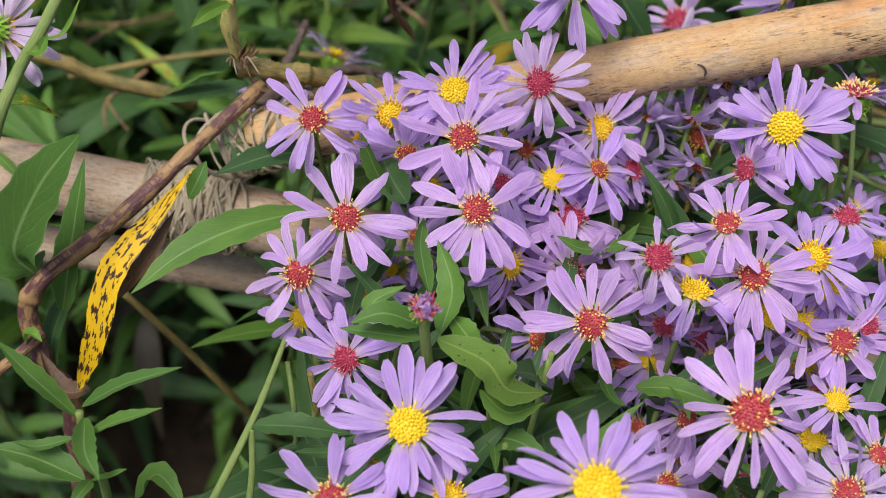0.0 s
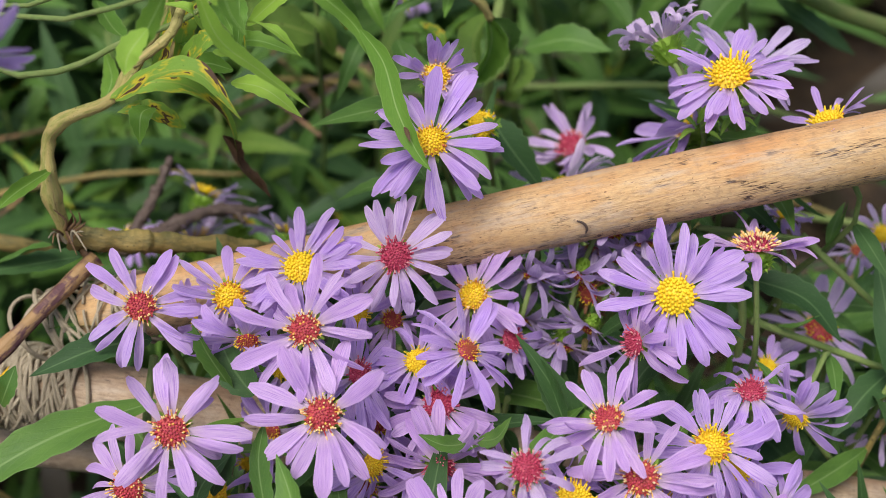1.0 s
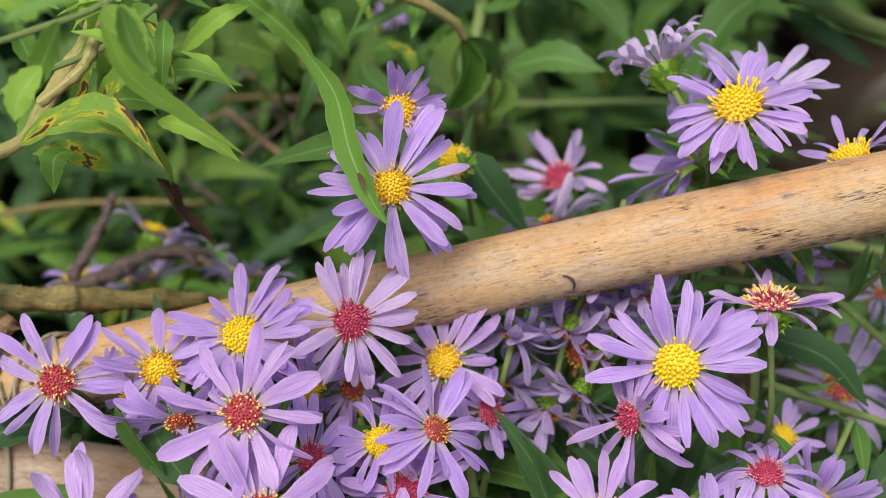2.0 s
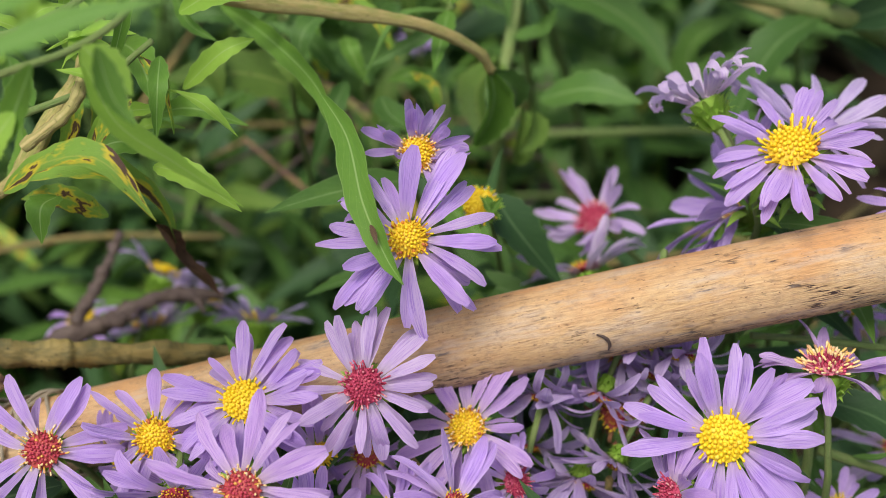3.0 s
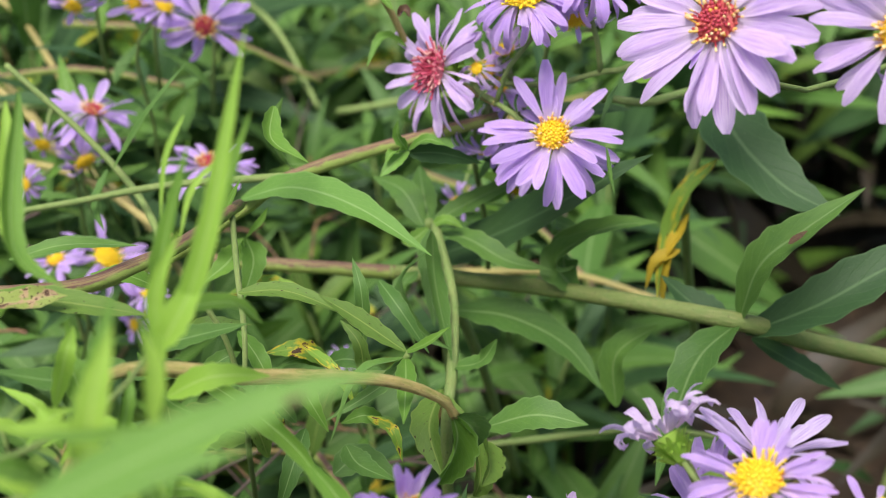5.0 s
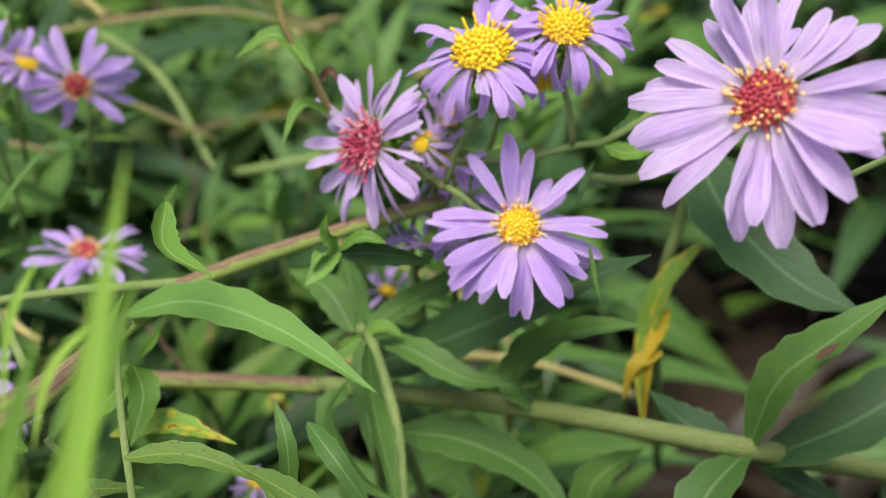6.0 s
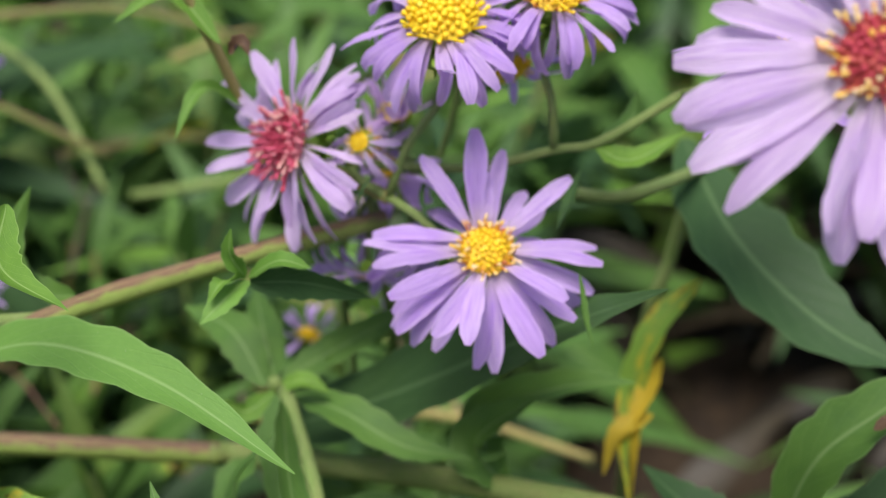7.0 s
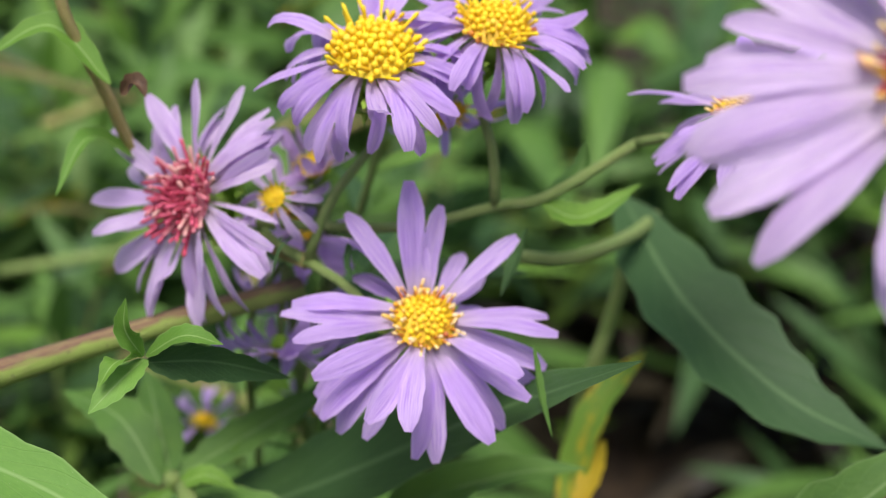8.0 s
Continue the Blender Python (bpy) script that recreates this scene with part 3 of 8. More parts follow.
# ---------------------------------------------------------------- ground
def ground_mesh():
    n = 60
    axis = np.sign(np.linspace(-1, 1, n)) * np.abs(np.linspace(-1, 1, n)) ** 4 * 60
    verts = [(x, y + 0.2, -0.42 + 0.012 * noise.noise((x * 9, y * 9, 0)) * (abs(x) < 3 and abs(y) < 3)) for y in axis for x in axis]
    faces = [(i * n + j, i * n + j + 1, (i + 1) * n + j + 1, (i + 1) * n + j) for i in range(n - 1) for j in range(n - 1)]
    return mesh_of("ground", verts, faces, materials=(SOIL,))


tagged(new("ground", ground_mesh()), "dark damp garden soil under the plants", "ground", kind="structure")


# ---------------------------------------------------------------- canes
def cane(a, b, radius, label, seed, knots=(), skin=CANE):
    """A straight dry cane from a to b, slightly bowed, with swollen knots."""
    a, b = Vector(a), Vector(b)
    holder = thing("bamboo_cane", a, label, "cane", "canes of the support")
    n = 70
    v = np.linspace(0, 1, n)
    rng = np.random.default_rng(seed)
    bow = np.stack([0.0006 * np.sin(5 * v + seed), 0.0005 * np.sin(7 * v), 0.0009 * np.sin(3.1 * v)], 1)
    line = np.outer(v, np.array(b - a)) + bow
    radii = radius * (1 + 0.015 * np.sin(11 * v + seed) + 0.01 * rng.normal(size=n).cumsum() / 6)
    for k in knots:
        radii = radii * (1 + 0.10 * np.exp(-(((v - k) / 0.008) ** 2)) - 0.05 * np.exp(-(((v - k - 0.014) / 0.006) ** 2)))
    cuts = [0] + [int(k * n) for k in knots] + [n - 1]
    for i, j in zip(cuts, cuts[1:]):
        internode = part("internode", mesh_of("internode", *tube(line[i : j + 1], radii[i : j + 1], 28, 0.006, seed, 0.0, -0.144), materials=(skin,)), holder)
        if i:
            ring = line[i] + np.outer(np.linspace(-1, 1, 7) * 0.0022, np.array((b - a).normalized()))
            part("knot", mesh_of("knot", *tube(ring, radii[i] * (1 + 0.07 * np.sin(np.linspace(0, math.pi, 7))), 28, 0.01, seed), materials=(skin,)), internode)
    return holder


UPPER_A, UPPER_B = Vector((-0.0816, -0.0041, -0.0277)), Vector((0.2200, 0.0211, 0.0497))
LOWER_A, LOWER_B = Vector((-0.2032, 0.0025, -0.0408)), Vector((0.1426, -0.0352, -0.0692))
upper = cane(UPPER_A, UPPER_B, 0.0068, "thick straw-coloured dry cane with dark flecks", 3, (0.93,))
lower = cane(LOWER_A, LOWER_B, 0.0085, "weathered pale cane crossing below the other", 8, (0.62,), CANE_OLD)
third = cane((-0.1840, -0.0019, -0.0699), (0.0654, -0.0219, -0.0846), 0.0050, "thin grey-brown cane in the shade below", 12, (0.5,), CANE_OLD)
for mark in ([(0.0204, -0.0011, 0.0027), (0.0217, -0.0014, 0.0024), (0.0225, -0.0019, 0.0015), (0.0224, -0.0022, 0.0002)], [(-0.0011, 0.0002, -0.0004), (-0.0003, 0.0006, -0.0001), (0.0004, 0.0004, 0.0000), (0.0010, -0.0001, -0.0001)]):
    # dark scars in the skin of the upper cane
    line = smooth_line([Vector(p) - UPPER_A for p in mark], 12)
    part("scar", mesh_of("scar", *tube(line, 0.00034 * np.sin(np.linspace(0.5, 2.8, 12)), 6, 0.2), materials=(STEM_DEAD,)), upper)


def straw_tie(middle, axis, radius, turns, seed):
    """Strands of dry rush wound round a cane where the two cross."""
    rng = np.random.default_rng(seed)
    tie = thing("straw_tie", middle, "woven tie of dry grey-beige rush strands round the canes", "tie")
    axis = Vector(axis).normalized()
    x = axis.orthogonal().normalized()
    y = axis.cross(x)
    for k in range(turns):
        shift = (k / (turns - 1) - 0.5) * 0.022
        skew, r, start = rng.uniform(-0.5, 0.5), radius + rng.uniform(0.0002, 0.0012), rng.uniform(0, 6.28)
        line = [axis * (shift + skew * 0.014 * math.sin(t + start)) + (x * math.cos(t) + y * math.sin(t)) * (r + 0.0003 * math.sin(3 * t + k)) for t in np.linspace(0, 6.1, 30) + start]
        part("strand", mesh_of("strand", *tube(np.array(line), np.full(30, rng.uniform(0.00028, 0.00055)), 5), materials=(STRAW,)), tie)
    return tie


straw_tie((-0.0974, -0.0083, -0.0489), LOWER_B - LOWER_A, 0.0088, 64, 4)
straw_tie((-0.0801, -0.0040, -0.0273), UPPER_B - UPPER_A, 0.0070, 16, 9)



# ---------------------------------------------------------------- asters in front of the canes
aster((-0.0646, -0.0191, -0.0035), (0.02, -0.42, 0.91), 0.0134, 18, "red", "lilac", disc_size=0.25, seed=1, label="lilac aster flower with a crimson centre flecked with yellow")
aster((-0.0475, -0.0172, -0.0026), (0.03, -0.49, 0.87), 0.0122, 17, "mixed", "lilac", disc_size=0.28, seed=2, label="lilac aster flower with a yellow centre ringed with russet")
aster((-0.0338, -0.0135, 0.0023), (-0.08, -0.27, 0.96), 0.0129, 31, "button", "lilac", "full", disc_size=0.29, strict=0.9, seed=3, label="lilac aster flower with a neat bright yellow button centre")
aster((-0.0153, -0.0128, 0.0052), (-0.05, -0.56, 0.82), 0.0121, 30, "maroon", "pale", "full", disc_size=0.28, strict=0.9, seed=4, label="pale pinkish aster flower with a deep maroon centre")
aster((0.0001, -0.0099, -0.0106), (-0.21, -0.33, 0.92), 0.0127, 20, "mixed", "pinkish", disc_size=0.28, seed=5, label="pinkish lilac aster flower with a yellow centre ringed with russet")
aster((0.0376, -0.0207, 0.004), (-0.28, -0.55, 0.79), 0.0148, 36, "button", "lilac", "full", disc_size=0.29, strict=0.9, seed=6, label="lilac aster flower with a neat bright yellow button centre")
aster((0.0559, -0.0058, 0.0013), (-0.1, 0.47, 0.88), 0.0120, 21, "loose", "pinkish", lift=6, disc_size=0.32, seed=7, label="pinkish lilac aster flower with a loose rose-red centre tipped with cream")
aster((-0.0315, -0.031, 0.006), (-0.12, -0.49, 0.86), 0.0144, 16, "red", "pinkish", disc_size=0.23, seed=8, label="pinkish lilac aster flower with a crimson centre flecked with yellow")
aster((-0.0547, -0.0477, -0.0023), (0.06, -0.5, 0.87), 0.0142, 20, "red", "pinkish", disc_size=0.24, gaps=1, seed=9, label="pinkish lilac aster flower with a crimson centre flecked with yellow")
aster((-0.0278, -0.0449, -0.0008), (0.06, -0.5, 0.87), 0.0147, 17, "red", "pinkish", disc_size=0.24, seed=10, label="pinkish lilac aster flower with a crimson centre flecked with yellow")
aster((-0.0108, -0.0258, -0.0113), (0.07, -0.41, 0.91), 0.0100, 18, "yellow", "lilac", disc_size=0.29, seed=11, label="lilac aster flower with a centre of bright yellow florets")
aster((-0.0066, -0.0327, -0.0158), (-0.05, -0.32, 0.95), 0.0122, 20, "maroon", "pinkish", disc_size=0.28, seed=12, label="pinkish lilac aster flower with a deep maroon centre")
aster((0.023, -0.0467, 0.0016), (-0.26, -0.02, 0.97), 0.0122, 17, "red", "pinkish", lift=10, disc_size=0.25, seed=13, label="pinkish lilac aster flower with a crimson centre flecked with yellow")
aster((0.0081, -0.0575, 0.0028), (-0.01, -0.36, 0.93), 0.0112, 16, "maroon", "pale", "droopy", disc_size=0.28, gaps=2, seed=14, label="pale pinkish aster flower with a deep maroon centre")
aster((0.029, -0.0551, -0.0042), (-0.31, -0.43, 0.85), 0.0135, 18, "red", "pinkish", disc_size=0.26, seed=15, label="pinkish lilac aster flower with a crimson centre flecked with yellow")
aster((0.0439, -0.0451, -0.0097), (-0.04, -0.22, 0.98), 0.0134, 21, "mixed", "lilac", disc_size=0.28, seed=16, label="lilac aster flower with a yellow centre ringed with russet")
aster((0.0513, -0.0434, -0.0224), (0.34, -0.35, 0.88), 0.0114, 20, "yellow", "lilac", disc_size=0.29, seed=17, label="lilac aster flower with a centre of bright yellow florets")
aster((0.0173, -0.0576, -0.0071), (0.08, 0.14, 0.99), 0.0120, 18, "yellow", "lilac", "droopy", disc_size=0.29, seed=18, label="lilac aster flower with a centre of bright yellow florets")
aster((0.0364, -0.0526, -0.0209), (0.32, -0.23, 0.92), 0.0119, 20, "yellow", "lilac", "droopy", disc_size=0.29, seed=19, label="lilac aster flower with a centre of bright yellow florets")
aster((-0.0033, -0.0634, -0.0126), (-0.31, -0.62, 0.72), 0.0143, 21, "red", "pinkish", disc_size=0.25, gaps=1, seed=20, label="pinkish lilac aster flower with a crimson centre flecked with yellow")
aster((0.0531, -0.0547, -0.0261), (-0.19, -0.27, 0.94), 0.0115, 20, "red", "pinkish", disc_size=0.29, seed=21, label="pinkish lilac aster flower with a crimson centre flecked with yellow")
aster((-0.0649, -0.0497, -0.0197), (-0.15, -0.68, 0.72), 0.0126, 20, "red", "pinkish", disc_size=0.28, seed=22, label="pinkish lilac aster flower with a crimson centre flecked with yellow")
aster((-0.065, -0.0491, -0.0366), (-0.04, -0.88, 0.47), 0.0099, 18, "yellow", "lilac", disc_size=0.29, seed=23, label="lilac aster flower with a centre of bright yellow florets")
aster((-0.0535, -0.066, -0.027), (-0.37, -0.66, 0.65), 0.0131, 20, "maroon", "lilac", disc_size=0.24, seed=24, label="lilac aster flower with a deep maroon centre")
aster((-0.0392, -0.0914, -0.0101), (-0.05, -0.26, 0.96), 0.0152, 28, "button", "lilac", "full", disc_size=0.28, strict=0.9, seed=25, label="lilac aster flower with a neat bright yellow button centre")
aster((-0.0056, -0.1093, 0.0026), (-0.17, -0.11, 0.98), 0.0166, 34, "button", "lilac", "full", disc_size=0.3, strict=0.9, seed=26, label="lilac aster flower with a neat bright yellow button centre")
aster((-0.0525, -0.1062, -0.0131), (-0.1, -0.1, 0.99), 0.0137, 21, "red", "lilac", disc_size=0.25, seed=27, label="lilac aster flower with a crimson centre flecked with yellow")
aster((-0.0307, -0.1022, -0.0175), (0.03, -0.07, 1), 0.0119, 20, "mixed", "lilac", disc_size=0.28, seed=28, label="lilac aster flower with a yellow centre ringed with russet")
aster((0.0257, -0.0862, -0.0069), (-0.2, -0.3, 0.93), 0.0161, 20, "red", "pinkish", disc_size=0.28, seed=29, label="pinkish lilac aster flower with a crimson centre flecked with yellow")
aster((0.0456, -0.0962, -0.0174), (-0.41, -0.07, 0.91), 0.0130, 18, "red", "pale", disc_size=0.25, seed=30, label="pale pinkish aster flower with a crimson centre flecked with yellow")
aster((0.0531, -0.0873, -0.0179), (0.19, -0.07, 0.98), 0.0102, 18, "red", "pinkish", disc_size=0.25, seed=31, label="pinkish lilac aster flower with a crimson centre flecked with yellow")
aster((0.0505, -0.0687, -0.0286), (0.01, -0.02, 1), 0.0103, 18, "yellow", "lilac", disc_size=0.29, seed=32, label="lilac aster flower with a centre of bright yellow florets")
aster((-0.021, -0.0422, -0.0309), (-0.2, -0.92, 0.33), 0.0104, 20, "russet", "pinkish", "droopy", disc_size=0.26, seed=33, label="pinkish lilac aster flower with a brown-red centre")
aster((0.0149, -0.0529, -0.0264), (-0.44, -0.89, 0.15), 0.0098, 18, "maroon", "lilac", "droopy", disc_size=0.28, seed=34, label="lilac aster flower with a deep maroon centre")
aster((0.0273, -0.0559, -0.0351), (0.08, -0.06, 1), 0.0095, 18, "yellow", "pinkish", "droopy", disc_size=0.29, seed=35, label="pinkish lilac aster flower with a centre of bright yellow florets")
aster((-0.0515, -0.0431, -0.0343), (-0.23, -0.19, 0.96), 0.0118, 20, "yellow", "lilac", "droopy", disc_size=0.29, seed=36, label="lilac aster flower with a centre of bright yellow florets")
aster((-0.0164, -0.0106, -0.0183), (0.17, -0.28, 0.95), 0.0092, 18, "russet", "pinkish", "droopy", disc_size=0.26, seed=37, label="pinkish lilac aster flower with a brown-red centre")
aster((0.0081, -0.0165, -0.0165), (0.42, -0.31, 0.86), 0.0091, 17, "maroon", "lilac", "droopy", disc_size=0.28, seed=38, label="lilac aster flower with a deep maroon centre")
aster((0.048, -0.052, -0.0384), (-0.39, -0.89, 0.21), 0.0121, 20, "yellow", "pinkish", "droopy", disc_size=0.29, seed=39, label="pinkish lilac aster flower with a centre of bright yellow florets")
aster((-0.0172, -0.0405, -0.0551), (-0.23, -0.93, 0.27), 0.0095, 17, "russet", "faded", "droopy", disc_size=0.26, seed=40, label="faded lavender aster flower with a brown-red centre")
aster((-0.0451, -0.034, -0.0372), (-0.18, -0.97, 0.15), 0.0092, 17, "yellow", "lilac", "droopy", disc_size=0.29, seed=41, label="lilac aster flower with a centre of bright yellow florets")
aster((-0.1335, -0.0060, 0.0050), (0.62, 0.48, -0.62), 0.0150, 24, "yellow", "whitish", "full", lift=22, disc_size=0.22, strict=0.9, seed=42, label="pale lilac aster flower hanging behind a thin green stem")
aster((-0.0723, -0.0373, 0.0772), (0.18, -0.98, 0.02), 0.0098, 20, "yellow", "lilac", disc_size=0.29, root=(-0.0844, -0.003, 0.0662), seed=43, label="lilac aster flower close to the lens, hanging over")

# asters above the big cane
aster((-0.0088, 0.0041, 0.0195), (-0, -0.45, 0.89), 0.0151, 30, "mixed", "lilac", "full", disc_size=0.23, strict=0.9, seed=44, label="lilac aster flower with a centre of bright yellow florets")
aster((-0.0079, 0.0223, 0.0194), (0.10, -0.58, 0.80), 0.0098, 30, "mixed", "lilac", "cupped", lift=34, disc_size=0.33, strict=0.85, seed=45, label="half-open lilac aster flower with a worn yellow centre")
aster((0.0501, 0.0198, 0.0236), (-0.25, -0.12, 0.96), 0.0133, 31, "yellow", "lilac", "full", lift=4, disc_size=0.34, strict=0.9, seed=46, label="lilac aster flower with a centre of bright yellow florets")
aster((0.0592, 0.0373, 0.0098), (0.10, 0.30, 0.95), 0.0160, 22, "yellow", "faded", "full", lift=30, disc_size=0.17, strict=0.95, gaps=3, seed=47, label="faded lavender aster flower with raised petals")
aster((0.0395, 0.0388, 0.0165), (-0.42, 0.74, 0.52), 0.0124, 26, "maroon", "whitish", "curled", lift=32, disc_size=0.30, cup=1.0, strict=0.98, sink=0.9, seed=48, label="fading whitish aster flower with curled-back petals and a green cup")
aster((0.0480, 0.0320, -0.0030), (-0.82, 0.42, 0.38), 0.0175, 34, "mixed", "lilac", "full", lift=30, disc_size=0.20, cup=1.2, strict=0.9, seed=49, label="lilac aster flower turned aside, its green cup showing")
aster((0.0262, 0.0550, -0.0330), (-0.55, -0.05, 0.83), 0.0126, 22, "maroon", "pale", "cupped", lift=24, disc_size=0.30, seed=50, label="pale pinkish aster flower with a deep maroon centre")
aster((0.0232, 0.0380, -0.0290), (-0.25, 0.88, 0.40), 0.0135, 18, "russet", "whitish", "full", lift=26, disc_size=0.24, seed=51, label="pale pinkish aster flower turned away behind the cane")
aster((0.0713, 0.0171, 0.0138), (-0.42, 0.38, 0.82), 0.0105, 23, "yellow", "lilac", "full", disc_size=0.35, strict=0.9, seed=52, label="lilac aster flower with a centre of bright yellow florets")
aster((-0.0689, 0.0633, -0.0617), (0.3, 0.80, 0.50), 0.0145, 14, "yellow", "faded", "full", lift=22, strict=0.85, disc_size=0.29, gaps=3, seed=53, label="faded lavender aster flower turned away, petals raised", group="asters behind the canes")
aster((-0.0716, 0.0545, -0.0696), (-0.2, 0.80, 0.50), 0.0149, 20, "yellow", "faded", "full", lift=22, strict=0.85, disc_size=0.29, seed=54, label="faded lavender aster flower turned away, petals raised", group="asters behind the canes")
aster((-0.0909, 0.0615, -0.0768), (-0.24, 0.17, 0.96), 0.0109, 20, "yellow", "lilac", "droopy", disc_size=0.29, seed=55, label="lilac aster flower with a centre of bright yellow florets", group="asters behind the canes")
aster((-0.061, 0.0646, -0.074), (0.45, 0.80, 0.50), 0.0119, 17, "yellow", "faded", "full", lift=22, strict=0.85, disc_size=0.29, seed=56, label="faded lavender aster flower turned away, petals raised", group="asters behind the canes")
aster((-0.0456, 0.0494, -0.0607), (0.1, 0.80, 0.50), 0.0128, 17, "yellow", "faded", "full", lift=22, strict=0.85, disc_size=0.29, seed=57, label="faded lavender aster flower turned away, petals raised", group="asters behind the canes")
aster((-0.0815, 0.2072, -0.0936), (-0.45, -0.81, 0.37), 0.0074, 17, "yellow", "lilac", disc_size=0.29, seed=58, label="lilac aster flower with a centre of bright yellow florets", group="asters behind the canes")

# asters below the big cane
aster((0.0196, -0.0097, -0.0279), (-0.23, -0.78, -0.50), 0.0127, 21, "russet", "faded", lift=18, disc_size=0.20, root=(0.0226, 0.0043, -0.0779), seed=59, label="faded lavender aster flower hanging under the cane, its centre hidden")
aster((0.012, -0.0006, -0.031), (-0.21, -0.78, -0.50), 0.0114, 18, "russet", "faded", "droopy", lift=18, disc_size=0.20, root=(0.0150, 0.0134, -0.0810), seed=60, label="faded lavender aster flower hanging under the cane, its centre hidden")
aster((0.0265, 0.0062, -0.0146), (-0.35, -0.78, -0.50), 0.0125, 20, "russet", "faded", "curled", lift=18, disc_size=0.20, root=(0.0295, 0.0202, -0.0646), seed=61, label="withered pale aster flower hanging below the cane")
aster((0.0326, 0.0062, -0.0184), (-0.25, -0.78, -0.50), 0.0112, 18, "russet", "faded", "droopy", lift=18, disc_size=0.20, root=(0.0356, 0.0202, -0.0684), seed=62, label="faded lavender aster flower hanging under the cane, its centre hidden")
aster((0.0636, -0.0131, -0.0301), (0.23, -0.17, 0.96), 0.0083, 20, "yellow", "lilac", disc_size=0.29, seed=63, label="lilac aster flower with a centre of bright yellow florets")
aster((0.0817, 0.0066, -0.0433), (0.04, -0.08, 1), 0.0144, 21, "russet", "faded", disc_size=0.26, seed=64, label="faded lavender aster flower with a brown-red centre")
aster((0.0977, 0.027, -0.0327), (-0.81, -0.37, 0.45), 0.0082, 18, "yellow", "faded", disc_size=0.29, seed=65, label="faded lavender aster flower with a centre of bright yellow florets")
aster((0.0953, 0.0302, -0.043), (0.11, 0, 0.99), 0.0071, 18, "russet", "faded", "droopy", disc_size=0.26, seed=66, label="faded lavender aster flower with a brown-red centre")
aster((0.095, -0.0134, -0.0531), (-0.51, 0.1, 0.85), 0.0098, 18, "russet", "faded", disc_size=0.26, seed=67, label="faded lavender aster flower with a brown-red centre")
aster((0.0715, 0.0237, -0.0228), (-0.11, 0.44, 0.89), 0.0074, 20, "yellow", "lilac", "droopy", disc_size=0.29, seed=68, label="lilac aster flower with a centre of bright yellow florets")
aster((0.0174, 0.0126, -0.0329), (-0.44, -0.78, -0.50), 0.0089, 17, "russet", "faded", "droopy", lift=18, disc_size=0.20, root=(0.0204, 0.0266, -0.0829), seed=69, label="faded lavender aster flower hanging under the cane, its centre hidden")
aster((0.0253, -0.0009, -0.0205), (-0.68, -0.59, 0.43), 0.0069, 17, "russet", "withered", "curled", disc_size=0.4, seed=70, label="dried-up brown aster head")
aster((0.0294, 0.0064, -0.0093), (-0.25, -0.78, -0.50), 0.0130, 23, "russet", "faded", "droopy", lift=18, disc_size=0.20, root=(0.0324, 0.0204, -0.0593), seed=71, label="faded lavender aster flower hanging under the cane, its centre hidden")
aster((0.0226, -0.0006, -0.0151), (-0.42, -0.78, -0.50), 0.0122, 23, "russet", "faded", "droopy", lift=18, disc_size=0.20, root=(0.0256, 0.0134, -0.0651), seed=72, label="faded lavender aster flower hanging under the cane, its centre hidden")
aster((0.0124, -0.0005, -0.0153), (-0.13, -0.78, -0.50), 0.0115, 23, "russet", "faded", "droopy", lift=18, disc_size=0.20, root=(0.0154, 0.0135, -0.0653), seed=73, label="faded lavender aster flower hanging under the cane, its centre hidden")
aster((0.0362, 0.0046, -0.0106), (0.06, -0.78, -0.50), 0.0109, 23, "russet", "faded", "droopy", lift=18, disc_size=0.20, root=(0.0392, 0.0186, -0.0606), seed=74, label="faded lavender aster flower hanging under the cane, its centre hidden")
aster((0.0249, -0.0093, -0.0223), (-0.52, -0.78, -0.50), 0.0109, 23, "russet", "faded", lift=18, disc_size=0.20, root=(0.0279, 0.0047, -0.0723), seed=75, label="faded lavender aster flower hanging under the cane, its centre hidden")
aster((0.0091, -0.0127, -0.0254), (-0.25, -0.78, -0.50), 0.0109, 23, "russet", "faded", lift=18, disc_size=0.20, root=(0.0121, 0.0013, -0.0754), seed=76, label="faded lavender aster flower hanging under the cane, its centre hidden")

# asters deeper in the bouquet
aster((-0.0383, -0.0209, -0.0215), (0.15, -0.97, 0.19), 0.0118, 20, "yellow", "lilac", "droopy", disc_size=0.24, seed=77, label="lilac aster flower with a centre of bright yellow florets")
aster((-0.0188, -0.0292, -0.0281), (-0.53, -0.78, 0.34), 0.0127, 20, "russet", "lilac", "droopy", disc_size=0.21, seed=78, label="lilac aster flower with a brown-red centre")
aster((0.0261, -0.0456, -0.041), (0.28, -0.15, 0.95), 0.0135, 20, "maroon", "pinkish", "droopy", disc_size=0.23, seed=80, label="pinkish lilac aster flower with a deep maroon centre")
aster((0.0392, -0.047, -0.0421), (0.35, -0.31, 0.88), 0.0135, 20, "yellow", "lilac", "droopy", disc_size=0.24, seed=81, label="lilac aster flower with a centre of bright yellow florets")
aster((0.0082, -0.0504, -0.0449), (-0.6, -0.09, 0.79), 0.0118, 20, "russet", "faded", "droopy", disc_size=0.21, seed=83, label="faded lavender aster flower with a brown-red centre")
aster((-0.0485, -0.0579, -0.0512), (0.38, -0.85, 0.38), 0.0135, 20, "yellow", "lilac", "droopy", disc_size=0.24, seed=84, label="lilac aster flower with a centre of bright yellow florets")
